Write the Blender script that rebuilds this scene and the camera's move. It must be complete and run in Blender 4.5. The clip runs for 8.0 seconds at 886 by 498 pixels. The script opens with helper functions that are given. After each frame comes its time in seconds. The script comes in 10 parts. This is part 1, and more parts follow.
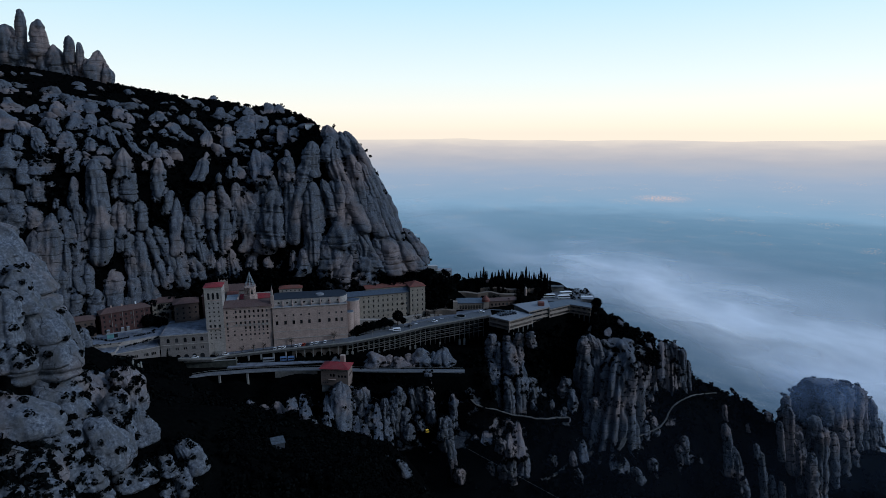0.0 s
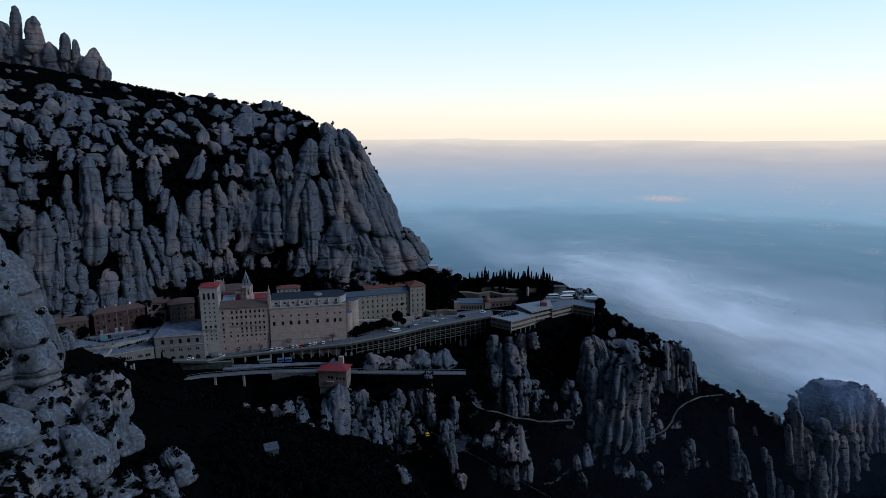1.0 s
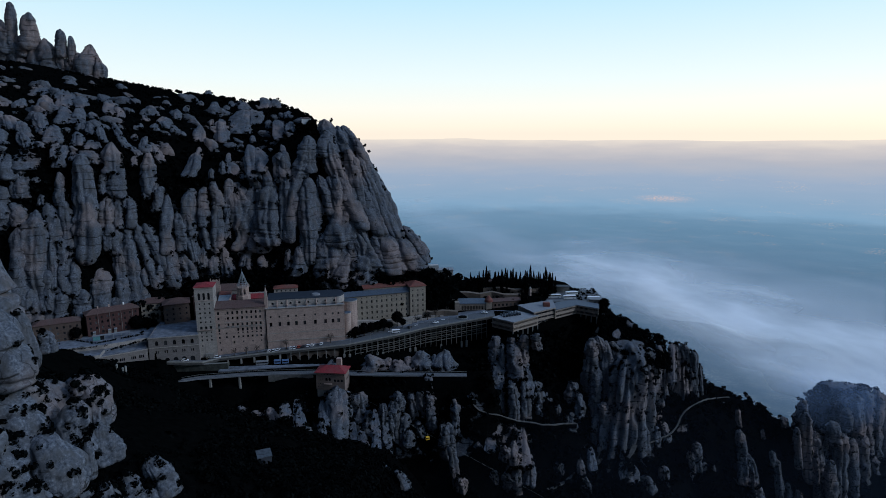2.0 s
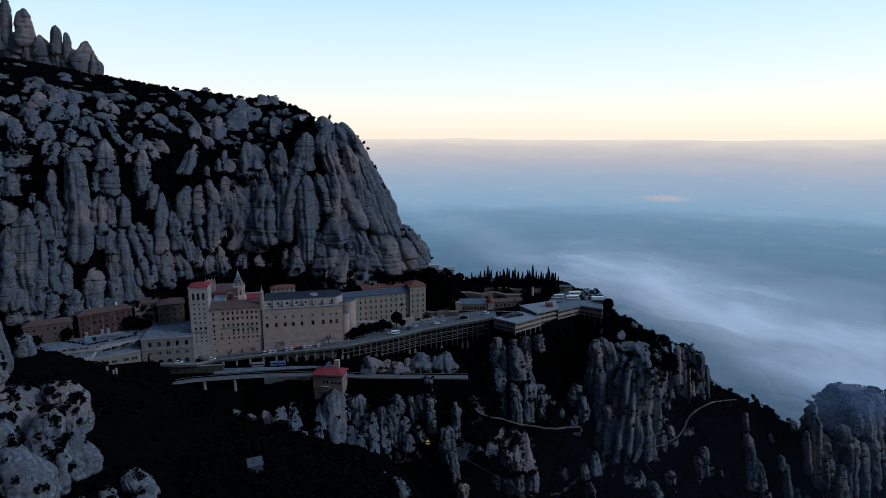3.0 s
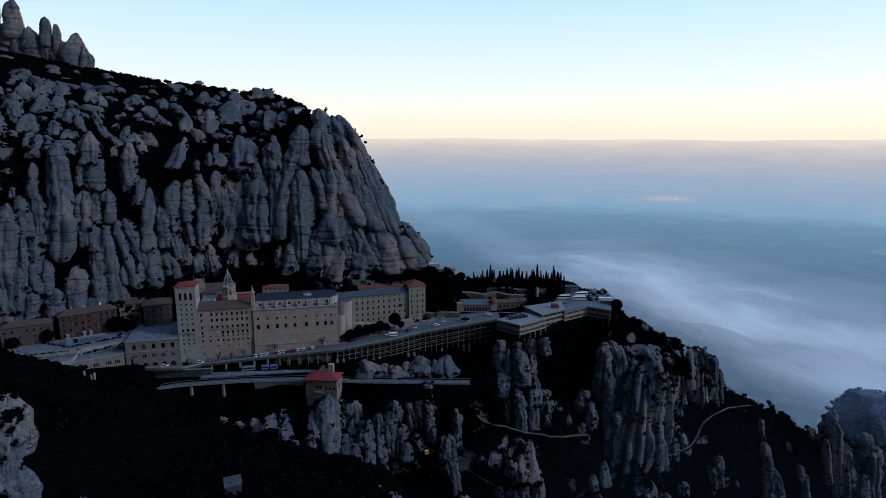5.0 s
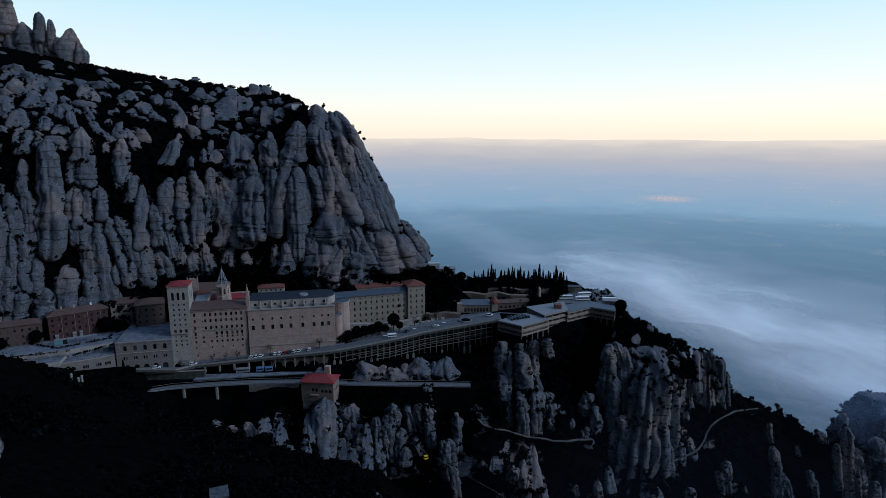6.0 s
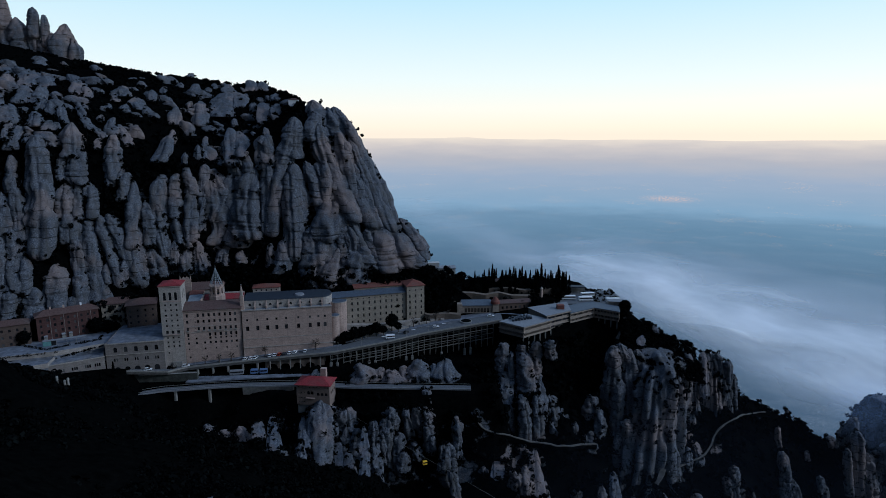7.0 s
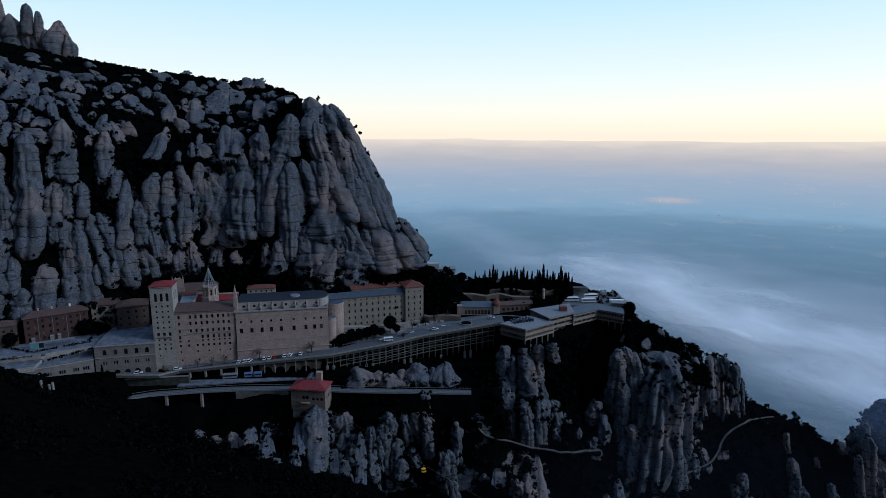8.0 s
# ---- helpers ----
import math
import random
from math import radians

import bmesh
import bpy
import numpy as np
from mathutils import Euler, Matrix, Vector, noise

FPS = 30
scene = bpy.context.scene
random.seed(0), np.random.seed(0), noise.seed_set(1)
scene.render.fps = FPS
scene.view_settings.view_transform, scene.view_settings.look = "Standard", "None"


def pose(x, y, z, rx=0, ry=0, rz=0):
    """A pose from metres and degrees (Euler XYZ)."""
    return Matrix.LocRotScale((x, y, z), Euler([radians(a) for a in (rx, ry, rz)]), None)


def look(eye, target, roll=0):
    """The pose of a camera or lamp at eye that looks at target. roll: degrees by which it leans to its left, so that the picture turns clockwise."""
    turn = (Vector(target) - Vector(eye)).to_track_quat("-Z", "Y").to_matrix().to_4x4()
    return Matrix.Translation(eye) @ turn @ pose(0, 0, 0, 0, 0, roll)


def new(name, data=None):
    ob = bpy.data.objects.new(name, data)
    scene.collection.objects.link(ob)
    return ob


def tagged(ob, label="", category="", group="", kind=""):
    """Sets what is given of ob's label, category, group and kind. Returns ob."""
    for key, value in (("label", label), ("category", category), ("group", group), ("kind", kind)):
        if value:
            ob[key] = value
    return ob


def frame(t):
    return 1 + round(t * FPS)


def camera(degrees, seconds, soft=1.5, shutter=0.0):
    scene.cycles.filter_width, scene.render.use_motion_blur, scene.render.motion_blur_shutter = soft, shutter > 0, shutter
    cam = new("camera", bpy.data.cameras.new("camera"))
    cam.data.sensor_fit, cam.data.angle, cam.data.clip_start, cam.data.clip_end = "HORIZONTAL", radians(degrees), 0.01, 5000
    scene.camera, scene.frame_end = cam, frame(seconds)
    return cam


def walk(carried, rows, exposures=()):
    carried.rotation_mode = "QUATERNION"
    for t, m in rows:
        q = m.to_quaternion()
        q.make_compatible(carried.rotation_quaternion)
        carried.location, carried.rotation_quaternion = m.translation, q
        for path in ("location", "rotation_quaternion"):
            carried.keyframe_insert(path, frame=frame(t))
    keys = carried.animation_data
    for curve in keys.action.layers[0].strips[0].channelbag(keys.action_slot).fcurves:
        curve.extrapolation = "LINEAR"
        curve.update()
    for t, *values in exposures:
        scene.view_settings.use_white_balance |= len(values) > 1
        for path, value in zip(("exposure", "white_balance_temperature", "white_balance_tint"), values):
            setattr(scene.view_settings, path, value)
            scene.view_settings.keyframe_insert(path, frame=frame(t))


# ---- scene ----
# ------------------------------------------------------------------ camera
cam = camera(73.7, 8.0, soft=0.4)
METRES, EYE, TILT, LEAN, TURN = 75.0, 139.0, -11.1, 0.0, 0.0
ROWS = [
    (0.0, 0.0, 0.0, 0.0, -0.0, 0.0, 0.0),
    (0.5, 0.0003, 0.055, -0.0057, 0.03, 0.02, 0.01),
    (1.0, 0.0001, 0.1127, -0.0109, 0.06, 0.03, 0.02),
    (1.5, 0.0001, 0.1719, -0.016, 0.09, 0.04, 0.02),
    (3.0, 0.0033, 0.3565, -0.0288, 0.21, 0.05, 0.01),
    (3.5, 0.0041, 0.4205, -0.0329, 0.24, 0.06, -0.01),
    (4.0, 0.0052, 0.4842, -0.0372, 0.27, 0.07, -0.03),
    (4.5, 0.0065, 0.5483, -0.0424, 0.3, 0.07, -0.05),
    (6.0, 0.007, 0.7408, -0.0586, 0.33, 0.09, -0.15),
    (6.5, 0.0084, 0.8048, -0.0639, 0.34, 0.1, -0.18),
    (7.0, 0.0096, 0.8689, -0.0688, 0.35, 0.11, -0.2),
    (7.5, 0.0111, 0.9329, -0.0744, 0.35, 0.12, -0.23),
    (8.0, 0.0117, 0.9968, -0.0773, 0.35, 0.23, -0.27),
]
walk(cam, [(t, pose(0, 0, EYE, TILT, LEAN, TURN) @ pose(METRES * x, METRES * y, METRES * z, 90 + pitch, roll, yaw)) for t, x, y, z, yaw, pitch, roll in ROWS])

# ------------------------------------------------------------------ world, sun, exposure
scene.view_settings.exposure = 0.0


def make_world():
    world = bpy.data.worlds.new("dawn_sky")
    scene.world = world
    world.use_nodes = True
    nt = world.node_tree
    nt.nodes.clear()
    N, L = nt.nodes.new, nt.links.new
    out, bg = N("ShaderNodeOutputWorld"), N("ShaderNodeBackground")
    tc, sep, ramp = N("ShaderNodeTexCoord"), N("ShaderNodeSeparateXYZ"), N("ShaderNodeValToRGB")
    sky = N("ShaderNodeTexSky")
    sky.sky_type, sky.sun_disc = "NISHITA", False
    sky.sun_elevation, sky.sun_rotation, sky.altitude = radians(2.0), radians(62.0), 850.0
    gain, mix = N("ShaderNodeMixRGB"), N("ShaderNodeMixRGB")
    gain.blend_type, mix.blend_type = "MULTIPLY", "MIX"
    gain.inputs[0].default_value, gain.inputs[2].default_value = 1.0, (0.22, 0.22, 0.22, 1)
    mix.inputs[0].default_value = 0.06
    stops = ((0.0, (0.99, 0.89, 0.76)), (0.012, (1.0, 0.94, 0.80)), (0.04, (0.985, 0.98, 0.91)), (0.085, (0.855, 0.975, 1.0)),
             (0.21, (0.54, 0.83, 1.0)), (0.36, (0.42, 0.66, 0.98)), (1.0, (0.25, 0.43, 0.78)))
    e = ramp.color_ramp.elements
    while len(e) < len(stops):
        e.new(0.5)
    for el, (p, c) in zip(e, stops):
        el.position, el.color = p, (*c, 1)
    L(tc.outputs["Generated"], sep.inputs[0])
    L(sep.outputs["Z"], ramp.inputs[0])
    L(sky.outputs[0], gain.inputs[1])
    L(ramp.outputs[0], mix.inputs[1])
    L(gain.outputs[0], mix.inputs[2])
    # the dawn glow lies to the east; the low sky on the other side is still dusky
    glow, high, side = N("ShaderNodeMapRange"), N("ShaderNodeMapRange"), N("ShaderNodeMath")
    for n, a, b, c, d in ((glow, -0.5, 0.27, 0.055, 1.0), (high, 0.15, 0.85, 0.0, 0.19)):
        n.interpolation_type = "SMOOTHSTEP"
        for k, v in zip(("From Min", "From Max", "To Min", "To Max"), (a, b, c, d)):
            n.inputs[k].default_value = v
    east = N("ShaderNodeVectorMath")
    east.operation = "DOT_PRODUCT"
    east.inputs[1].default_value = (0.62, 0.785, 0.0)
    L(tc.outputs["Generated"], east.inputs[0])
    L(east.outputs["Value"], glow.inputs["Value"])
    L(sep.outputs["Z"], high.inputs["Value"])
    side.operation = "MAXIMUM"
    L(glow.outputs[0], side.inputs[0])
    L(high.outputs[0], side.inputs[1])
    dim = N("ShaderNodeMixRGB")
    dim.blend_type = "MULTIPLY"
    dim.inputs[0].default_value = 1.0
    L(mix.outputs[0], dim.inputs[1])
    tint = N("ShaderNodeMixRGB")
    tint.inputs[1].default_value, tint.inputs[2].default_value = (0.84, 0.97, 1.18, 1), (1, 1, 1, 1)
    shade = N("ShaderNodeMixRGB")
    shade.blend_type = "MULTIPLY"
    shade.inputs[0].default_value = 1.0
    L(side.outputs[0], tint.inputs[0])
    L(tint.outputs[0], shade.inputs[1])
    L(side.outputs[0], shade.inputs[2])
    L(shade.outputs[0], dim.inputs[2])
    L(dim.outputs[0], bg.inputs[0])
    bg.inputs[1].default_value = 1.05
    L(bg.outputs[0], out.inputs[0])


make_world()
sun = new("sun", bpy.data.lights.new("sun", "SUN"))
sun.data.energy, sun.data.angle, sun.data.color = 1.15, radians(11), (0.83, 0.95, 1.14)
sun.matrix_world = look((330, 15, 205), (0, 100, 0))

# ------------------------------------------------------------------ materials
class Mat:
    """A small builder for node materials."""

    def __init__(self, name, rough=0.85, metal=0.0):
        self.m = bpy.data.materials.new(name)
        self.m.use_nodes = True
        self.nt = self.m.node_tree
        self.b = self.nt.nodes["Principled BSDF"]
        self.b.inputs["Roughness"].default_value = rough
        self.b.inputs["Metallic"].default_value = metal
        self.b.inputs["Specular IOR Level"].default_value = 0.25
        self.geo = self.nt.nodes.new("ShaderNodeNewGeometry")
        self.pos = self.geo.outputs["Position"]

    def node(self, kind, **inputs):
        n = self.nt.nodes.new(kind)
        for k, v in inputs.items():
            self.put(n, int(k[1:]) if k[0] == "i" and k[1:].isdigit() else k, v)
        return n

    def put(self, n, key, v):
        if isinstance(v, bpy.types.NodeSocket):
            self.nt.links.new(v, n.inputs[key])
        else:
            n.inputs[key].default_value = v

    def scaled(self, sx, sy, sz, src=None):
        n = self.node("ShaderNodeMapping", Vector=src or self.pos)
        n.inputs["Scale"].default_value = (sx, sy, sz)
        return n.outputs[0]

    def noise(self, scale, detail=4.0, vec=None, rough=0.55):
        return self.node("ShaderNodeTexNoise", Vector=vec or self.pos, Scale=scale, Detail=detail, Roughness=rough).outputs[0]

    def ramp(self, fac, *stops):
        n = self.node("ShaderNodeValToRGB", Fac=fac)
        e = n.color_ramp.elements
        while len(e) < len(stops):
            e.new(0.5)
        for el, (p, c) in zip(e, stops):
            el.position = p
            el.color = (c, c, c, 1) if isinstance(c, (int, float)) else (*c, 1)
        return n.outputs[0]

    def mix(self, fac, a, b, how="MIX"):
        n = self.nt.nodes.new("ShaderNodeMixRGB")
        n.blend_type = how
        for k, v in ((0, fac), (1, a), (2, b)):
            if isinstance(v, tuple) and len(v) == 3:
                v = (*v, 1)
            self.put(n, k, v)
        return n.outputs[0]

    def math(self, op, a, b=0.0):
        n = self.nt.nodes.new("ShaderNodeMath")
        n.operation = op
        self.put(n, 0, a)
        self.put(n, 1, b)
        return n.outputs[0]

    def random(self):
        return self.node("ShaderNodeObjectInfo").outputs["Random"]

    def bump(self, height, strength, distance):
        n = self.node("ShaderNodeBump", Height=height)
        n.inputs["Strength"].default_value, n.inputs["Distance"].default_value = strength, distance
        self.nt.links.new(n.outputs[0], self.b.inputs["Normal"])

    def color(self, c):
        self.put(self.b, "Base Color", (*c, 1) if isinstance(c, tuple) else c)
        return self.m


def rock_color(k):
    """Grey conglomerate in level beds, with ochre scars, streaks and lichen."""
    warp = k.noise(0.05, 3)
    z = k.node("ShaderNodeSeparateXYZ", Vector=k.pos).outputs["Z"]
    # level joints: thin dark seams, offset and spaced anew on every pinnacle
    own = k.random()
    bed = k.math("ADD", k.math("MULTIPLY", z, 0.19), k.math("ADD", k.math("MULTIPLY", warp, 1.1), k.math("MULTIPLY", own, 17.0)))
    off = k.math("ABSOLUTE", k.math("SUBTRACT", k.math("FRACT", bed), 0.5))
    seam = k.ramp(off, (0.030, 1.0), (0.062, 0.0))
    grain = k.noise(1.3, 6, rough=0.7)
    broad = k.noise(0.035, 4)
    streak = k.noise(1.0, 5, k.scaled(0.35, 0.35, 0.03))
    c = k.ramp(grain, (0.33, (0.030, 0.036, 0.047)), (0.50, (0.090, 0.101, 0.122)), (0.65, (0.172, 0.187, 0.218)))
    c = k.mix(k.ramp(k.noise(4.2, 3, rough=0.6), (0.36, 0.22), (0.48, 0.0)), c, (0.06, 0.062, 0.066))
    c = k.mix(k.ramp(streak, (0.36, 0.85), (0.58, 0.0)), c, (0.075, 0.075, 0.078))
    c = k.mix(k.ramp(broad, (0.50, 0.0), (0.66, 0.6)), c, (0.25, 0.185, 0.165))
    crack = k.math("MULTIPLY", seam, k.ramp(k.noise(0.13, 3), (0.44, 0.0), (0.52, 1.0)))
    crack = k.math("MULTIPLY", crack, k.ramp(k.node("ShaderNodeSeparateXYZ", Vector=k.geo.outputs["Normal"]).outputs["Z"], (0.35, 1.0), (0.6, 0.0)))
    c = k.mix(k.math("MULTIPLY", crack, 0.85), c, (0.025, 0.025, 0.025))
    # upright joints split the rock into tall blocks
    bent = k.node("ShaderNodeVectorMath", i0=k.pos)
    bent.operation = "ADD"
    wob = k.node("ShaderNodeTexNoise", Vector=k.pos, Scale=0.22, Detail=3.0).outputs["Color"]
    shift = k.node("ShaderNodeVectorMath", i0=wob)
    shift.operation = "SCALE"
    shift.inputs["Scale"].default_value = 5.0
    k.put(bent, 1, shift.outputs[0])
    vor = k.node("ShaderNodeTexVoronoi", Vector=k.scaled(0.21, 0.21, 0.07, bent.outputs[0]), Scale=1.0)
    vor.feature = "DISTANCE_TO_EDGE"
    joint = k.math("MULTIPLY", k.ramp(vor.outputs["Distance"], (0.004, 1.0), (0.015, 0.0)), k.ramp(k.noise(0.07, 3), (0.46, 0.0), (0.60, 0.85)))
    c = k.mix(joint, c, (0.02, 0.02, 0.022))
    beds = k.math("MULTIPLY", k.math("MAXIMUM", crack, joint), -1.0)
    return c, beds, grain


def rock_material():
    k = Mat("conglomerate_rock", 0.95)
    k.b.inputs["Specular IOR Level"].default_value = 0.03
    c, beds, grain = rock_color(k)
    up = k.node("ShaderNodeSeparateXYZ", Vector=k.geo.outputs["Normal"]).outputs["Z"]
    tuft = k.math("ADD", k.math("MULTIPLY", up, 0.55), k.math("MULTIPLY", k.noise(0.33, 6, rough=0.62), 0.95))
    c = k.mix(k.ramp(tuft, (1.03, 0.0), (1.06, 1.0)), c, (0.004, 0.005, 0.004))
    # scrub patches, denser low down, where they also stand in for shade
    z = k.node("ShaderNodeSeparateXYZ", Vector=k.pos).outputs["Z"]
    lush_shade = k.node("ShaderNodeMapRange", Value=z)
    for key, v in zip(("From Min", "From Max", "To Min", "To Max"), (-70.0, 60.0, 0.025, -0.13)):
        lush_shade.inputs[key].default_value = v
    patch = k.math("ADD", k.noise(0.75, 4, k.scaled(1.0, 1.0, 0.5), 0.6), lush_shade.outputs[0])
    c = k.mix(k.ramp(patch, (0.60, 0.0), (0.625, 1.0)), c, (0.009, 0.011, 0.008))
    k.bump(k.math("ADD", k.math("MULTIPLY", beds, 1.2), grain), 0.6, 0.45)
    return k.color(c)


def ground_material(bare):
    """Evergreen scrub floor with grey rock where it is steep."""
    k = Mat("scrub_and_rock", 0.95)
    c, beds, grain = rock_color(k)
    up = k.node("ShaderNodeSeparateXYZ", Vector=k.geo.outputs["Normal"]).outputs["Z"]
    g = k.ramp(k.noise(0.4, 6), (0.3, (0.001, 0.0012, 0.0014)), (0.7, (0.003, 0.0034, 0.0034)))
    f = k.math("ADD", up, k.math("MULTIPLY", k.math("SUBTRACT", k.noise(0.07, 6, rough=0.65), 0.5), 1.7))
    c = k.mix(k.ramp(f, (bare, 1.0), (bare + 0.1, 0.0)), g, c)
    k.b.inputs["Specular IOR Level"].default_value = 0.0
    k.bump(k.math("ADD", beds, grain), 0.7, 0.7)
    return k.color(c)


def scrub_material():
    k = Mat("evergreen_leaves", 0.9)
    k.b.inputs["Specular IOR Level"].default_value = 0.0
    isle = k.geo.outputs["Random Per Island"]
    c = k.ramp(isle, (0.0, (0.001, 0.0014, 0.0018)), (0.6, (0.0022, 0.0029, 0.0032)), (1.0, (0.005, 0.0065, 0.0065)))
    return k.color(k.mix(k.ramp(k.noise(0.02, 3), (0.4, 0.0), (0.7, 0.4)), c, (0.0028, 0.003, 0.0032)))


def plaster(name, base, stain=(0.12, 0.10, 0.09), rough=0.9):
    k = Mat(name, rough)
    v = k.noise(0.35, 5)
    streak = k.noise(1.0, 4, k.scaled(0.9, 0.9, 0.07))
    course = k.noise(1.0, 3, k.scaled(0.5, 0.5, 2.2))
    c = k.mix(k.ramp(v, (0.3, 0.0), (0.7, 0.7)), base, tuple(x * 0.62 for x in base))
    c = k.mix(k.ramp(k.noise(2.4, 3, rough=0.6), (0.38, 0.55), (0.55, 0.0)), c, tuple(x * 0.55 for x in base))
    c = k.mix(k.ramp(k.noise(4.2, 3, rough=0.6), (0.36, 0.30), (0.48, 0.0)), c, (0.06, 0.062, 0.066))
    c = k.mix(k.ramp(streak, (0.55, 0.0), (0.8, 0.5)), c, stain)
    c = k.mix(k.ramp(course, (0.38, 0.6), (0.5, 0.0)), c, tuple(x * 0.5 for x in base))
    k.bump(k.noise(3.0, 4), 0.4, 0.1)
    return k.color(c)


def tiles(name, base):
    k = Mat(name, 0.85)
    c = k.ramp(k.noise(1.2, 6, rough=0.75), (0.3, tuple(x * 0.5 for x in base)), (0.55, base), (0.8, tuple(min(1, x * 1.35) for x in base)))
    c = k.mix(k.ramp(k.noise(0.15, 3), (0.5, 0.0), (0.75, 0.5)), c, (0.10, 0.085, 0.075))
    k.bump(k.noise(2.5, 4), 0.5, 0.15)
    return k.color(c)


def plain(name, c, rough=0.7, metal=0.0, spread=0.25, scale=0.8):
    k = Mat(name, rough, metal)
    v = k.ramp(k.noise(scale, 5, rough=0.65), (0.3, tuple(x * (1 - spread) for x in c)), (0.7, tuple(min(1, x * (1 + spread)) for x in c)))
    return k.color(v)


def glass_dark(name="window_glass"):
    k = Mat(name, 0.15)
    k.b.inputs["Specular IOR Level"].default_value = 0.5
    return k.color(k.ramp(k.random(), (0.0, (0.006, 0.007, 0.009)), (0.85, (0.025, 0.026, 0.03)), (1.0, (0.10, 0.105, 0.11))))


# FACE is nearly all near-black scrub, which also stands in for gully shade
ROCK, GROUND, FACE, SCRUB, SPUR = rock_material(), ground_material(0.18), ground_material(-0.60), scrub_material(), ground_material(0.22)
STONE = plaster("pale_ashlar", (0.47, 0.35, 0.305))
OLD_STONE = plaster("old_grey_stone", (0.25, 0.225, 0.215))
STONE_TOWER = plaster("grey_ashlar", (0.42, 0.38, 0.35))
OCHRE = plaster("ochre_render", (0.33, 0.285, 0.235))
BRICK = plaster("red_brown_render", (0.090, 0.043, 0.040))
EARTH = plaster("bare_earth_bank", (0.20, 0.155, 0.125), (0.07, 0.058, 0.048), 0.95)
CONCRETE = plain("weathered_concrete", (0.23, 0.225, 0.215), 0.85)
BEIGE = plaster("beige_concrete", (0.34, 0.28, 0.235))
PAVING = plain("stone_paving", (0.135, 0.15, 0.18), 0.85, 0, 0.5, 0.3)
ASPHALT = plain("asphalt", (0.10, 0.106, 0.116), 0.8)
TILE = tiles("terracotta_tiles", (0.105, 0.062, 0.056))
TILE_RED = tiles("red_tiles", (0.24, 0.03, 0.036))
TILE_ORANGE = tiles("orange_tiles", (0.175, 0.058, 0.045))
SLATE = plain("blue_grey_roofing", (0.060, 0.078, 0.105), 0.6)
DARK_ROOF = plain("dark_flat_roof", (0.022, 0.03, 0.042), 0.7)
ROOF_PALE = plain("pale_gravel_roof", (0.19, 0.20, 0.22), 0.9)
GLASS = glass_dark()
LEAD = plain("grey_lead", (0.20, 0.23, 0.26), 0.5, 0.3)
WHITE = plain("white_paint", (0.75, 0.76, 0.78), 0.45, 0.0, 0.05)
DULL_STEEL = plain("weathered_frame_steel", (0.20, 0.195, 0.185), 0.7, 0.1, 0.4, 0.5)
STEEL = plain("galvanised_steel", (0.28, 0.27, 0.255), 0.6, 0.2)
BARK = plain("bark", (0.07, 0.055, 0.045), 0.95)
RUBBER = plain("black_rubber", (0.015, 0.015, 0.016), 0.8)

# ------------------------------------------------------------------ the lie of the land
def lattice(p, seed=0):
    """Smooth value noise in -1..1 on an (n, 3) array."""
    p = np.asarray(p, float)
    i = np.floor(p).astype(np.int64)
    f = p - i
    f = f * f * (3 - 2 * f)
    total = np.zeros(len(p))
    for a in (0, 1):
        for b in (0, 1):
            for c in (0, 1):
                h = ((i[:, 0] + a) * 73856093) ^ ((i[:, 1] + b) * 19349663) ^ ((i[:, 2] + c) * 83492791) ^ (seed * 2654435761)
                h = (h ^ (h >> 13)) * 1274126177
                v = ((h ^ (h >> 16)) & 65535) / 32767.5 - 1
                total += v * (f[:, 0] if a else 1 - f[:, 0]) * (f[:, 1] if b else 1 - f[:, 1]) * (f[:, 2] if c else 1 - f[:, 2])
    return total


def fractal(p, octaves=4, seed=0):
    p = np.asarray(p, float)
    return sum(lattice(p * 2 ** k, seed + k) / 2 ** k for k in range(octaves))


def face_y(x, z):
    """How far back the great rock face stands at x and height z."""
    k = (-420, -330, -250, -190, -150, -105, -60, -20, 10)
    foot = np.interp(x, k, (340, 350, 378, 408, 428, 424, 425, 432, 440))
    a = np.interp(x, k, (0.6, 0.58, 0.53, 0.42, 0.36, 0.42, 0.5, 0.6, 0.7))
    zk = np.interp(x, k, (118, 118, 118, 105, 100, 128, 112, 80, 50))
    b = np.interp(x, k, (1.5, 1.5, 1.5, 2.4, 2.3, 2.2, 1.3, 1.0, 1.0))
    c = np.interp(x, k, (0.014, 0.030, 0.036, 0.006, 0, 0, 0, 0, 0))
    d = np.maximum(z - zk, 0)
    return foot + a * (np.minimum(z, zk) - 10) + b * d + c * d * d


def crest_z(x):
    """The skyline of the great rock face."""
    return np.interp(x, (-760, -520, -480, -440, -400, -352, -291, -202, -160, -130, -112, -98, -84, -68, -55, -42, -28, -14, 2, 20),
                     (219, 216, 212, 206, 199, 190, 179, 167, 161.5, 155, 147, 136, 117, 98, 84, 68, 48, 34, 25, 12))


def shelf_edge(x):
    return np.interp(x, (-330, -250, -205, -184, -152, -146, -113, -64, -33, -14, 34, 60, 80, 97, 112, 122, 150, 175, 200, 235, 265, 300, 340, 420),
                     (318, 342, 350, 360, 368, 374, 380, 386.5, 395.5, 404, 416, 412, 424, 436, 430, 436, 428, 424, 424, 436, 404, 392, 398, 420))


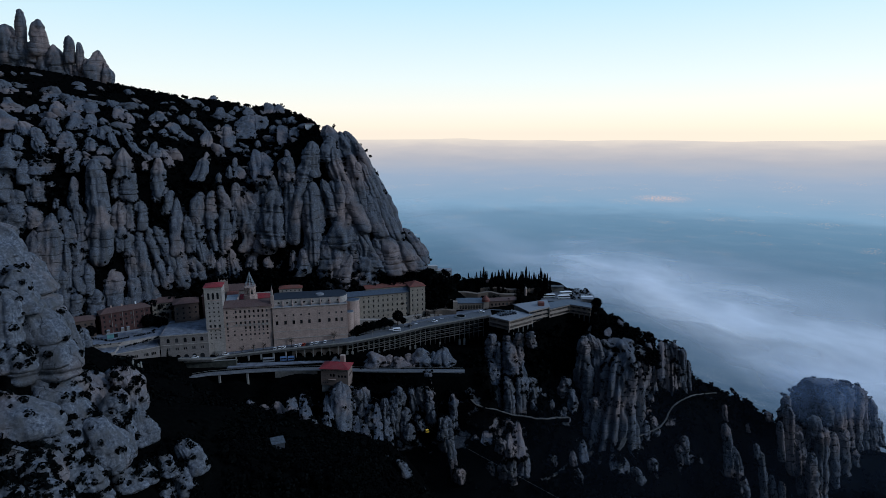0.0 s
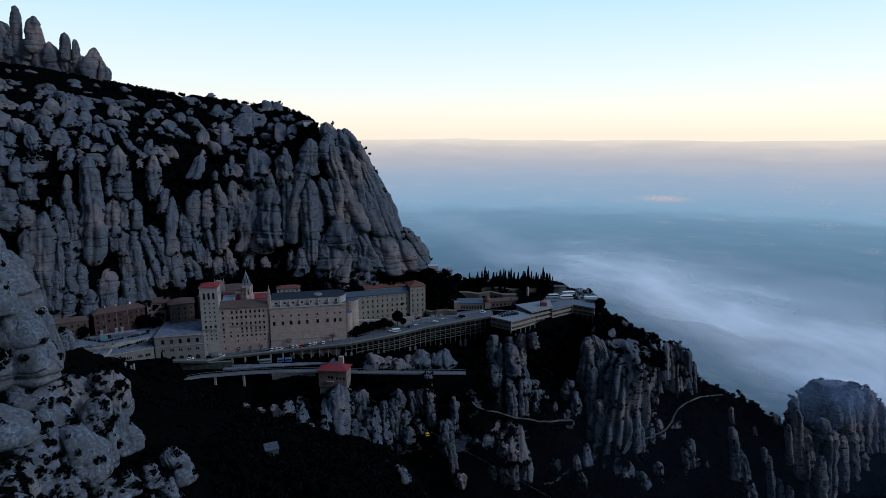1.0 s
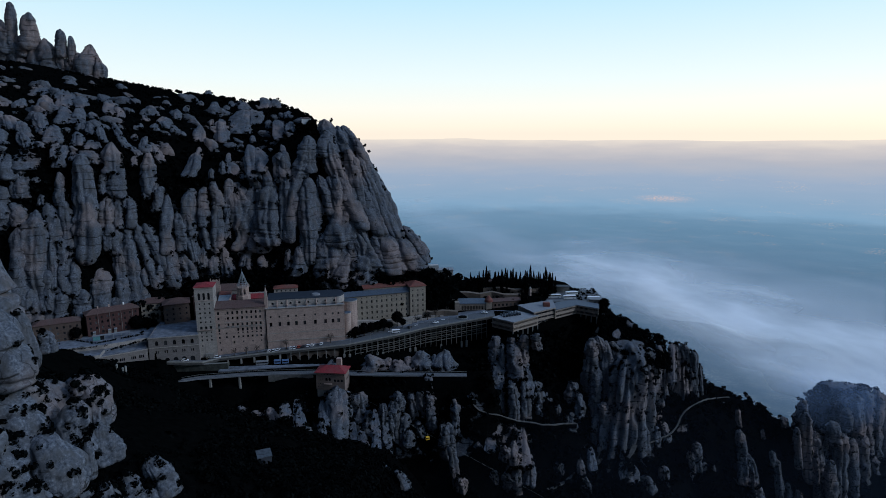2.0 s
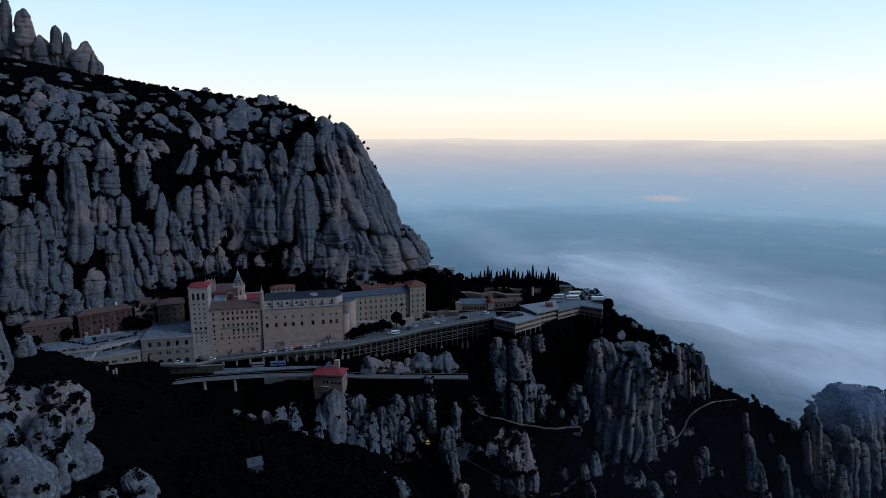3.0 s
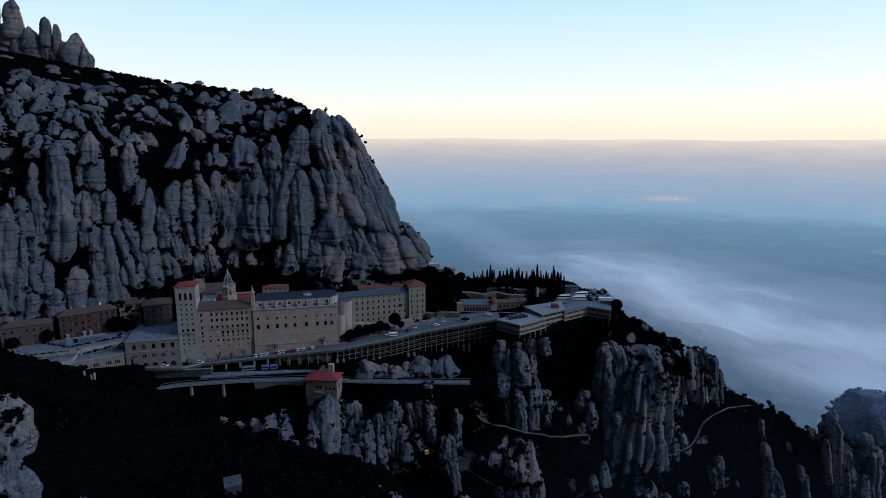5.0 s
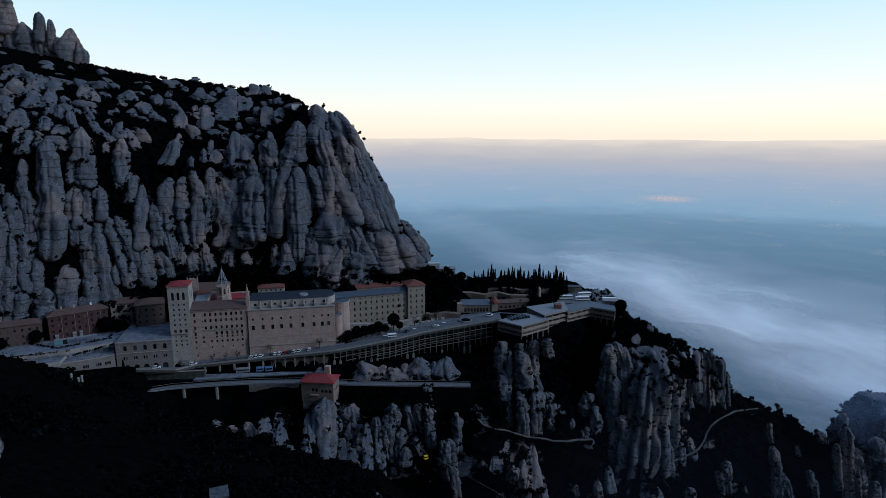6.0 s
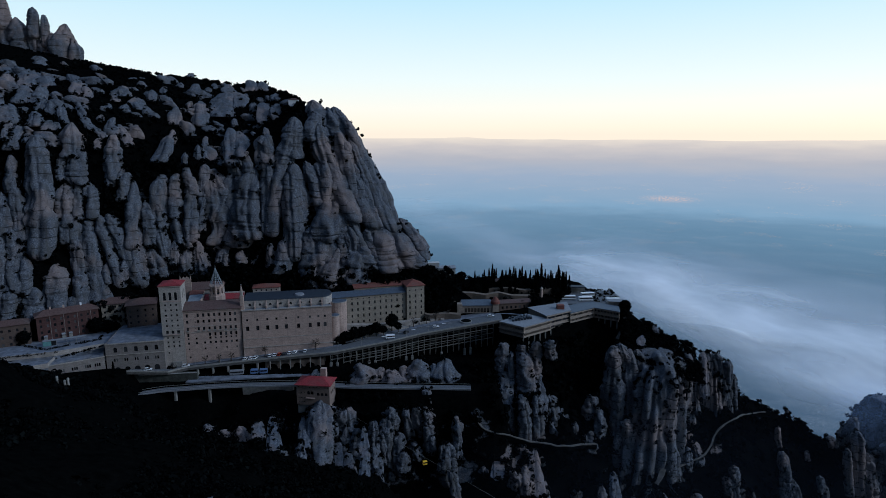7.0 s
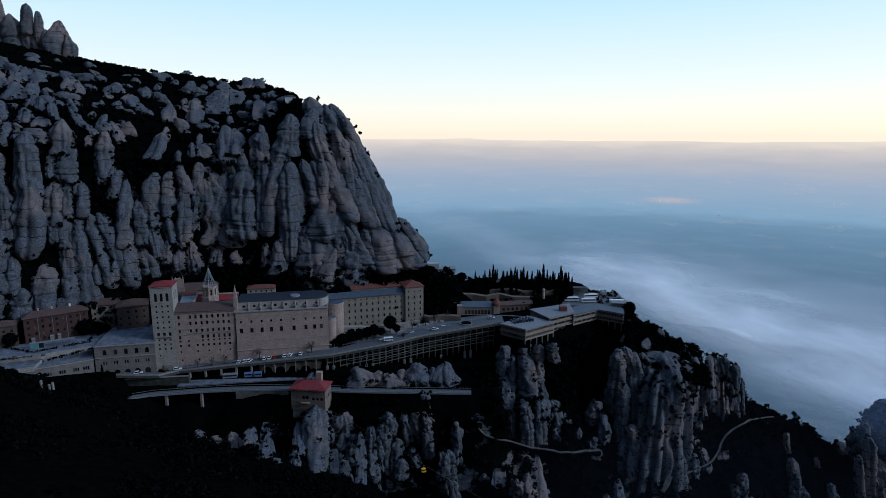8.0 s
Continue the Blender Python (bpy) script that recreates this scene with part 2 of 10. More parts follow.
def shelf_z(x):
    return np.interp(x, (-330, -250, -205, -150, -113, -64, -14, 34, 100, 122, 142, 160, 172, 190, 214, 240, 257, 270, 293, 325, 345, 420),
                     (22, 6, -2, -8.4, -6.4, -3.3, 2, 6.8, 6.5, 6, -8, -26, -27, -44, -58, -70, -79, -84, -88, -94, -106, -180))


def land_z(x, y):
    """Height of the lower ground."""
    ye, zs = shelf_edge(x), shelf_z(x)
    ye = ye + np.interp(x, (-156, -146, -104, -96, 24, 33), (0, 4.5, 4.5, 7, 7, 0))
    s = ye - y
    rise = np.interp(-s, (0, 22, 52, 80, 130), (0, 1, 9, 9, 0)) * np.interp(x, (-200, -120, 0, 70, 95, 118), (0.0, 0.3, 1.0, 1.0, 0.3, 0.0))
    fall = np.interp(-s, (0, 80, 130, 220, 420), (0, 0, -18, -110, -420)) * np.interp(x, (-200, 60, 130), (0.0, 0.8, 1.2)) + s * np.interp(x, (105, 150), (0.0, 0.35))
    back = zs + rise + fall
    road = np.minimum(np.interp(y, (250, 320, 338, 345, 351, 353, 368), (-110, -85, -58, -36, -15, -13, -13)), zs - 5) + np.clip((y - 368) / np.maximum(ye - 370, 2), 0, 1) ** 2 * np.interp(x, (-146, -100, -64, -20, 20), (2, 3, 4, 1, 0))
    # the ground drops away under the viaduct of the lower road
    road = road - np.interp(x, (-152, -147, -117, -111), (0, 9, 9, 0)) * np.interp(y, (344, 349, 361, 365), (0, 1, 1, 0))
    bluff = zs + np.interp(s, (0, 5, 12, 28, 40, 58, 70, 92, 190, 420), (0, -8, -14, -24, -36, -52, -68, -88, -190, -330))
    w = np.clip((x - 29) / 9, 0, 1)
    wood = np.interp(s, (0, 12, 40, 120), (0, -4, -12, -60)) + zs
    wl = np.clip((-150 - x) / 12, 0, 1)
    front = road * (1 - w) * (1 - wl) + bluff * w + wood * wl
    shelf = np.where(s < 0, back, front)
    spur = np.interp(x, (-300, -178, -116, -63, -30, -8, 12, 60, 200), (92, 63, 38, 22, 13, -18, -50, -100, -200)) - 0.49 * (np.maximum(y, 158) - 208) - np.maximum(158 - y, 0) * 0.2
    spur = spur - np.maximum(y - 318, 0) * 1.6
    near = 55.5 - 1.05 * (x + 78) + 0.1 * (y - 134) - np.maximum(y - 142, 0) * 1.2 - np.maximum(y - 160, 0) * 1.2 - np.maximum(100 - y, 0) * 0.9
    near = np.minimum(near, 170)
    return np.maximum(np.maximum(shelf, np.maximum(spur, near)), -560)


def mesh_from(name, verts, faces, smooth=True):
    me = bpy.data.meshes.new(name)
    me.from_pydata([tuple(v) for v in np.asarray(verts, float)], [], [tuple(f) for f in faces])
    if smooth:
        me.polygons.foreach_set("use_smooth", np.ones(len(me.polygons), dtype=bool))
    me.update()
    return me


def sheet(name, P, material):
    """A grid of points (rows, columns, 3) as one mesh object."""
    r, c = P.shape[:2]
    i = np.arange(r * c).reshape(r, c)
    f = np.stack([i[:-1, :-1], i[:-1, 1:], i[1:, 1:], i[1:, :-1]], -1).reshape(-1, 4)
    me = mesh_from(name, P.reshape(-1, 3), f.tolist())
    me.materials.append(material)
    return new(name, me)


def build_land():
    xs = np.concatenate([np.linspace(-2400, -440, 24), np.arange(-420, 421, 4.0), np.linspace(440, 2400, 24)])
    ys = np.concatenate([np.linspace(-2400, 30, 30), np.arange(40, 561, 4.0), np.linspace(580, 2400, 24)])
    X, Y = np.meshgrid(xs, ys)
    p = np.stack([X.ravel(), Y.ravel(), 0 * X.ravel()], 1)
    Z = land_z(p[:, 0], p[:, 1])
    step = np.clip((shelf_edge(p[:, 0]) - 10 - p[:, 1]) / 10, 0, 1)
    step = step * np.where((p[:, 0] > -156) & (p[:, 0] < 34) & (p[:, 1] > 366) & (p[:, 1] < 420), 0.12, 1.0)
    far = np.clip((np.hypot(p[:, 0], p[:, 1] - 300) - 450) / 500, 0, 1)
    Z = Z - far * np.maximum(Z + 590, 0) * 0.985
    Z = Z + step * np.interp(p[:, 1], (160, 260), (0.3, 1.0)) * (1 - far) * (fractal(p / 34, 4, 3) * 5.5 + fractal(p / 7, 2, 9) * 1.2) + far * fractal(p / 400, 4, 5) * 8
    keep = (p[:, 1] > 350) & (p[:, 1] < 370) & (p[:, 0] > -170) & (p[:, 0] < 22)
    Z = np.where(keep, np.minimum(Z, -13), Z)
    p[:, 2] = Z
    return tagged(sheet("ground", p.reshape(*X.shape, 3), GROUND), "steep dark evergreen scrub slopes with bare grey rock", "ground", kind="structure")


def build_mountain():
    xs = np.arange(-760, 24, 4.0)
    vs = np.concatenate([np.linspace(0, 1, 80), np.linspace(1.02, 1.6, 14)])
    X, V = np.meshgrid(xs, vs)
    top = crest_z(X)
    low = -15.0
    Z = low + (top - low) * np.minimum(V, 1)
    Y = face_y(X, Z)
    over = np.maximum(V - 1, 0)
    Y = Y + over * 420
    Z = Z - over ** 1.4 * 420
    p = np.stack([X.ravel(), Y.ravel(), Z.ravel()], 1)
    n = fractal(p / 26, 4, 21)
    p[:, 1] += 3.0 + n * 4.0 * (1 - np.clip(over.ravel() * 3, 0, 1))
    p[:, 2] += fractal(p / 18, 3, 31) * 2.5 * np.clip((V.ravel() - 0.5) * 2, 0, 1)
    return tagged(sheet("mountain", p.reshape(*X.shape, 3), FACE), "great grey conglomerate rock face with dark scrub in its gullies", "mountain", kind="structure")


def build_spur():
    """The broken rock of the near spur, between its great domes."""
    xs, ys = np.arange(-150, -56, 0.7), np.arange(62, 158, 0.7)
    X, Y = np.meshgrid(xs, ys)
    p = np.stack([X.ravel(), Y.ravel(), 0 * X.ravel()], 1)
    q = p + 4.0 * np.stack([fractal(p / 14, 2, 51), fractal(p / 14, 2, 52), 0 * X.ravel()], 1)
    blocks = np.abs(lattice(q / 6.5, 53)) ** 0.5 * 3.4 + np.abs(lattice(q / 2.6 + 7, 54)) ** 0.6 * 1.1 + 0.25 * lattice(p / 0.9, 55)
    edge = np.minimum(-66 - 0.28 * np.abs(p[:, 1] - 140) + 3 * lattice(p / 9, 56) - p[:, 0], 150 + 4 * lattice(p / 9, 57) - p[:, 1])
    edge = np.minimum(edge, p[:, 1] - 66)
    p[:, 2] = land_z(p[:, 0], p[:, 1]) - 1.6 + blocks + np.minimum(edge, 0) * 4.0
    me = sheet("rock_spur", p.reshape(*X.shape, 3), SPUR)
    return tagged(me, "broken grey rock shoulder with shrubs in its cracks", "rock", kind="structure")


ground, mountain, spur = build_land(), build_mountain(), build_spur()

# ------------------------------------------------------------------ the hazy plain far below
def backdrop_material():
    """Distance: a plain with dim towns, its haze painted as a glow that brightens to the horizon."""
    k = Mat("hazy_distance", 1.0)
    nt = k.nt
    rel = k.node("ShaderNodeVectorMath", i0=k.pos)
    rel.operation = "SUBTRACT"
    rel.inputs[1].default_value = (0, 0, 139)
    s = k.node("ShaderNodeSeparateXYZ", Vector=rel.outputs[0])
    flat = k.node("ShaderNodeCombineXYZ", X=s.outputs["X"], Y=s.outputs["Y"])
    ln = k.node("ShaderNodeVectorMath", i0=flat.outputs[0])
    ln.operation = "LENGTH"
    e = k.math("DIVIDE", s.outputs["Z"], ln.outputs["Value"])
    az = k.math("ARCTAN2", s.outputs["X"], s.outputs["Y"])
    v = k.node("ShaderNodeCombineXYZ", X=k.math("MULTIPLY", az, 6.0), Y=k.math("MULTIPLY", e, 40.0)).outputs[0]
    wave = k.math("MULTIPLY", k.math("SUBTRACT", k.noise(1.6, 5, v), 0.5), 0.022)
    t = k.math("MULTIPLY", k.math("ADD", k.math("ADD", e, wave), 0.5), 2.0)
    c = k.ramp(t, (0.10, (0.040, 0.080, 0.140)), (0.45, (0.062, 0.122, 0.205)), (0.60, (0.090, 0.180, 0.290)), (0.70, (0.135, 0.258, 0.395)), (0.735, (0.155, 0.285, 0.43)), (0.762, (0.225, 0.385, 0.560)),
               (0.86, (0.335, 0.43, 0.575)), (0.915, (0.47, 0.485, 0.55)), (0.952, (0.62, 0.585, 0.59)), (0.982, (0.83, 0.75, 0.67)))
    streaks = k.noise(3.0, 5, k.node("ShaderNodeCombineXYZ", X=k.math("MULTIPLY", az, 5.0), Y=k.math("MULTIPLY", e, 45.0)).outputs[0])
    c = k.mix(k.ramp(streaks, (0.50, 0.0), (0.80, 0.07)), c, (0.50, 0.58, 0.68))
    town = k.noise(2.4, 3, v)
    speck = k.noise(1.0, 2, k.node("ShaderNodeCombineXYZ", X=k.math("MULTIPLY", az, 330.0), Y=k.math("MULTIPLY", e, 900.0)).outputs[0])
    low = k.ramp(t, (0.58, 0.0), (0.66, 1.0), (0.86, 1.0), (0.88, 0.0))
    lights = k.math("MULTIPLY", k.math("MULTIPLY", k.ramp(town, (0.57, 0.0), (0.66, 1.0)), k.ramp(speck, (0.50, 0.0), (0.72, 0.28))), low)
    c = k.mix(lights, c, (0.95, 0.66, 0.46))
    # pale streets of the valley town right below
    below = k.math("MULTIPLY", k.ramp(t, (0.05, 1.0), (0.45, 1.0), (0.56, 0.0)), k.math("MULTIPLY", k.ramp(town, (0.46, 0.0), (0.56, 1.0)), k.ramp(speck, (0.55, 0.0), (0.66, 0.5))))
    c = k.mix(below, c, (0.34, 0.42, 0.52))
    # the lit town far out on the plain
    u = k.math("MULTIPLY", k.math("SUBTRACT", az, 0.3559), 1 / 0.052)
    w = k.math("MULTIPLY", k.math("SUBTRACT", e, -0.1024), 1 / 0.0068)
    near_town = k.ramp(k.math("ADD", k.math("MULTIPLY", u, u), k.math("MULTIPLY", w, w)), (0.0, 1.0), (0.4, 0.35), (1.0, 0.0))
    c = k.mix(k.math("MULTIPLY", near_town, k.math("ADD", 0.10, k.ramp(speck, (0.44, 0.0), (0.66, 0.55)))), c, (0.92, 0.60, 0.47))
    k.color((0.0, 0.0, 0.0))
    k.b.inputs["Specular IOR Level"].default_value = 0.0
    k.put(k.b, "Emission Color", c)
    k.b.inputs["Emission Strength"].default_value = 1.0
    return k.m


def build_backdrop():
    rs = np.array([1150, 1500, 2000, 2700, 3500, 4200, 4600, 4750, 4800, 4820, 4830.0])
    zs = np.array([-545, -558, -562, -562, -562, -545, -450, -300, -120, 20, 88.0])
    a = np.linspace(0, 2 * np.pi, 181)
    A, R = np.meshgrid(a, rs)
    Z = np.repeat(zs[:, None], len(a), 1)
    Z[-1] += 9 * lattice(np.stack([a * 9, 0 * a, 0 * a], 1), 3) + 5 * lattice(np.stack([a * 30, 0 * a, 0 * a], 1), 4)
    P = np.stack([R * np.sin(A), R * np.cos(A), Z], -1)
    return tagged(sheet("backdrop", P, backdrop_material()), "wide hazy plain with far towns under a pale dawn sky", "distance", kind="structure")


def mist_material(name, density, seed):
    """Thin cloud: a soft white veil, thickest along a bank that runs away from the massif."""
    k = Mat(name, 1.0)
    s = k.node("ShaderNodeSeparateXYZ", Vector=k.pos)
    along = k.math("ADD", k.math("MULTIPLY", s.outputs["X"], 0.00040), k.math("MULTIPLY", s.outputs["Y"], -0.000915))
    across = k.math("ADD", k.math("MULTIPLY", s.outputs["X"], 0.000915), k.math("MULTIPLY", s.outputs["Y"], 0.00040))
    v = k.node("ShaderNodeCombineXYZ", X=k.math("MULTIPLY", along, 1.2), Y=k.math("MULTIPLY", across, 1.7), Z=float(seed)).outputs[0]
    n = k.noise(1.3, 4, v, 0.5)
    d = k.math("ADD", across, k.math("MULTIPLY", k.math("SUBTRACT", n, 0.5), 0.6))
    band = k.ramp(k.math("MULTIPLY", d, 0.4), (0.40, 0.0), (0.465, 0.12), (0.512, 0.72), (0.545, 1.0), (0.605, 0.66), (0.68, 0.26), (0.84, 0.10), (1.0, 0.0))
    fine = k.noise(2.2, 4, v, 0.45)
    a = k.math("MULTIPLY", k.math("MULTIPLY", band, k.ramp(fine, (0.34, 0.22), (0.62, 1.0))), density)
    # the bank thins out towards the open plain
    out = k.node("ShaderNodeMapRange", Value=k.math("ADD", s.outputs["Y"], k.math("MULTIPLY", n, 900.0)))
    for key, w in zip(("From Min", "From Max", "To Min", "To Max"), (2350.0, 3250.0, 1.0, 0.10)):
        out.inputs[key].default_value = w
    k.put(k.b, "Alpha", k.math("MULTIPLY", a, out.outputs[0]))
    k.b.inputs["Specular IOR Level"].default_value = 0.0
    return k.color((0.94, 0.93, 0.93))


def build_mist():
    xs, ys = np.linspace(-1500, 3200, 90), np.linspace(500, 4400, 80)
    X, Y = np.meshgrid(xs, ys)
    for i, z in enumerate((-430, -395, -360, -330)):
        p = np.stack([X.ravel(), Y.ravel(), np.full(X.size, float(z))], 1)
        p[:, 2] += 34 * fractal(p / 420, 4, 40 + i)
        tagged(sheet("mist_bank", p.reshape(*X.shape, 3), mist_material("cloud_veil", 0.84, i * 0.15)), "soft grey-white sea of low cloud over the valley", "cloud", kind="structure")



def wisp_material(cx, cz, rx, rz, density, grain, seed):
    """A thin sheet of cloud and haze, thick in its middle; skylight blue is painted into its colour."""
    k = Mat("cloud_haze", 1.0)
    s = k.node("ShaderNodeSeparateXYZ", Vector=k.pos)
    u = k.math("MULTIPLY", k.math("SUBTRACT", s.outputs["X"], cx), 1 / rx)
    v = k.math("MULTIPLY", k.math("SUBTRACT", s.outputs["Z"], cz), 1 / rz)
    r = k.math("ADD", k.math("MULTIPLY", u, u), k.math("MULTIPLY", v, v))
    flow = k.node("ShaderNodeCombineXYZ", X=k.math("MULTIPLY", s.outputs["X"], 0.6), Y=s.outputs["Z"], Z=float(seed)).outputs[0]
    n = k.noise(grain, 5, flow, 0.55)
    k.put(k.b, "Alpha", k.math("MULTIPLY", k.math("MULTIPLY", k.ramp(r, (0.0, 1.0), (0.35, 0.72), (1.0, 0.0)), k.ramp(n, (0.34, 0.25), (0.64, 1.0))), density))
    k.b.inputs["Specular IOR Level"].default_value = 0.0
    return k.color((0.42, 0.60, 0.92))


def build_wisps():
    """Shreds of cloud that drift round the outer crag: the bank rises from the valley there. The two wide sheets are
    added haze that lifts the darks.
    """
    for cx, y, cz, rx, rz, d, grain, lean in ((262, 392, -42, 36, 16, 0.16, 0.05, 1.4), (306, 398, -44, 40, 18, 0.11, 0.035, 1.4), (330, 372, -100, 110, 62, 0.03, 0.012, 0.2), (170, 322, -70, 190, 80, 0.02, 0.012, 0.15)):
        X, Z = np.meshgrid(np.linspace(cx - rx, cx + rx, 26), np.linspace(cz - rz, cz + rz, 22))
        p = np.stack([X.ravel(), np.full(X.size, float(y)), Z.ravel()], 1)
        p[:, 1] += 3 * fractal(p / 45, 3, 60) + lean * (p[:, 2] - cz)
        tagged(sheet("mist_wisp", p.reshape(*X.shape, 3), wisp_material(cx, cz, rx, rz, d, grain, cx)), "thin blue-tinted sheet of drifting cloud and added haze by the outer crag", "cloud", kind="structure")


build_wisps()
build_backdrop()
build_mist()

# ------------------------------------------------------------------ rock pinnacles
LEDGES = []


def rock_mesh(rx, ry, h, dx, dy, blunt, seed, n=30, m=34, rough=0.2, fold=1.0):
    g = np.random.RandomState(seed)
    dome = min(h * 0.92, (0.55 + 0.62 * blunt) * max(rx, ry)) / h
    body = np.linspace(0, 1 - dome, max(4, int(m * 0.5)), endpoint=False)
    v = np.concatenate([body, 1 - dome + dome * np.sin(np.linspace(0, 0.5 * np.pi, m - len(body)))])
    a = np.linspace(0, 2 * np.pi, n, endpoint=False)
    A, V = np.meshgrid(a, v)
    cap = np.clip(1 - (np.clip(V - 1 + dome, 0, None) / dome) ** 2, 0, 1) ** 0.58
    prof = cap * (1.08 - 0.24 * V ** 1.2 - 0.06 * np.sin(np.pi * (V * g.uniform(1.6, 3.4) + g.uniform(0, 2))))
    low = np.clip(V / min(0.14, 0.7 * max(rx, ry) / h), 0, 1)
    prof *= 0.6 + 0.4 * np.sqrt(1 - (1 - low) ** 2)
    R = np.ones_like(A)
    for _ in range(g.randint(4, 7)):
        c, wd, dp = g.uniform(0, 2 * np.pi), g.uniform(0.09, 0.22), g.uniform(0.12, 0.34)
        c = c + (V - 0.5) * g.uniform(-0.5, 0.5)
        d = np.angle(np.exp(1j * (A - c)))
        R -= fold * dp * np.exp(-(d / wd) ** 2) * np.clip(1.2 - V * g.uniform(0.0, 1.0), 0, 1)
    z0 = np.sort(g.uniform(0.08, 0.95, max(1, min(9, int(h / 6.5)))))
    for zi in z0:
        w = 0.5 / max(h, 2)
        R -= g.uniform(0.05, 0.12) * np.exp(-((V - zi + 0.012 * np.sin(A * 2 + seed)) / (w * 1.1)) ** 2)
        R += g.uniform(-0.06, 0.06) / (1 + np.exp(-(V - zi) / 0.012))
    R += 0.08 * np.cos(A * 2 + g.uniform(0, 6)) + 0.07 * np.cos(A * 3 + g.uniform(0, 6) + V * 2) + 0.04 * np.cos(A * 5 + g.uniform(0, 6) - V * 3)
    x = rx * prof * R * np.cos(A)
    y = ry * prof * R * np.sin(A)
    z = h * V
    p = np.stack([x.ravel(), y.ravel(), z.ravel()], 1)
    s = max(min(rx, ry), 1.0)
    o = g.uniform(-99, 99, 3)
    push = rough * s * fractal((p + o) / (s * 0.9), 3, seed % 97) + 0.06 * s * lattice((p + o) * (1.0, 1.0, 0.8) / (s * 0.3), 5)
    step = lattice((p + o) * (1.0, 1.0, 0.4) / (s * 0.62), 17)
    push += 0.20 * s * (np.round(step * 2.2) / 2.2) * min(1.0, rough * 5)
    nrm = np.stack([np.cos(A.ravel()), np.sin(A.ravel()), 0.4 * V.ravel()], 1)
    p += nrm * (push * np.clip(prof.ravel() * 3, 0.15, 1))[:, None]
    bend = g.uniform(-0.28, 0.28) * rx * np.sin(np.pi * V.ravel() * g.uniform(0.8, 1.6))
    p[:, 0] += dx * V.ravel() + bend
    p[:, 1] += dy * V.ravel()
    i = np.arange(n * m).reshape(m, n)
    j = np.roll(i, -1, 1)
    f = np.stack([i[:-1], j[:-1], j[1:], i[1:]], -1).reshape(-1, 4)
    return p, f


SPIRE = ("rock_pinnacle", "rounded grey conglomerate rock pinnacle with level cracks", "rock pinnacles")
NEAR = ("rock_dome", "weathered grey rock dome with shrubs in its cracks", "domes of the near spur")
BOULDER = ("slope_boulder", "rounded grey boulder half sunk in slope scrub", "boulders of the upper slope")
NEEDLE = ("rock_needle", "slender grey rock needle standing on the skyline", "needles of the skyline")
PILLAR = ("rock_pillar", "rough grey rock pillar rising from dark scrub", "pillars of the lower cliffs")


def rock(x, y, z, rx, ry, h, dx, dy, blunt, seed, kind=SPIRE, n=40, m=44, tufts=1.0, rough=0.2, fold=1.0, flank=1.0):
    """One bare pinnacle or boulder, its foot sunk into the slope at x, y, z; tufts and flank set how much scrub grows on it and beside it."""
    p, f = rock_mesh(rx, ry, h, dx, dy, blunt, seed, n, m, rough, fold)
    me = mesh_from(kind[0], p, f.tolist())
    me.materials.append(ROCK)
    ob = tagged(new(kind[0], me), kind[1], "rock", kind[2])
    ob.location = (x, y, z)
    g = np.random.RandomState(seed + 5)
    small = kind is NEAR
    lo = p[(p[:, 2] > 0.25 * h)]
    for q in lo[g.choice(len(lo), int(round(tufts * min(12, 3 + rx * h / 40))))]:
        LEDGES.append((x + q[0], y + q[1], z + q[2], g.uniform(0.4, 1.3) if small else g.uniform(0.6, 1.5)))
    if small:
        return ob
    # scrub crowds the gullies on both flanks and the saddle behind the top; it also gives the crevices their shade
    for side in (-1, 1):
        for v in np.arange(0.10, 0.86, 2.2 / max(h, 4)):
            if g.uniform() < 0.8 * flank:
                LEDGES.append((x + dx * v + side * rx * g.uniform(0.85, 1.15), y + dy * v + ry * g.uniform(0.0, 0.6), z + h * v, g.uniform(0.8, 1.5) + 0.08 * rx))
    for _ in range(int(6 * flank)):
        LEDGES.append((x + rx * g.uniform(-1.0, 1.0), y - ry * g.uniform(0.3, 1.0), z + h * g.uniform(0.0, 0.10), g.uniform(0.9, 1.8)))
    for _ in range(int(5 * flank)):
        LEDGES.append((x + dx + rx * g.uniform(-0.8, 0.8), y + dy + ry * g.uniform(0.5, 1.1), z + h - ry * g.uniform(0.0, 0.6), g.uniform(0.8, 1.4) + 0.07 * rx))
    return ob


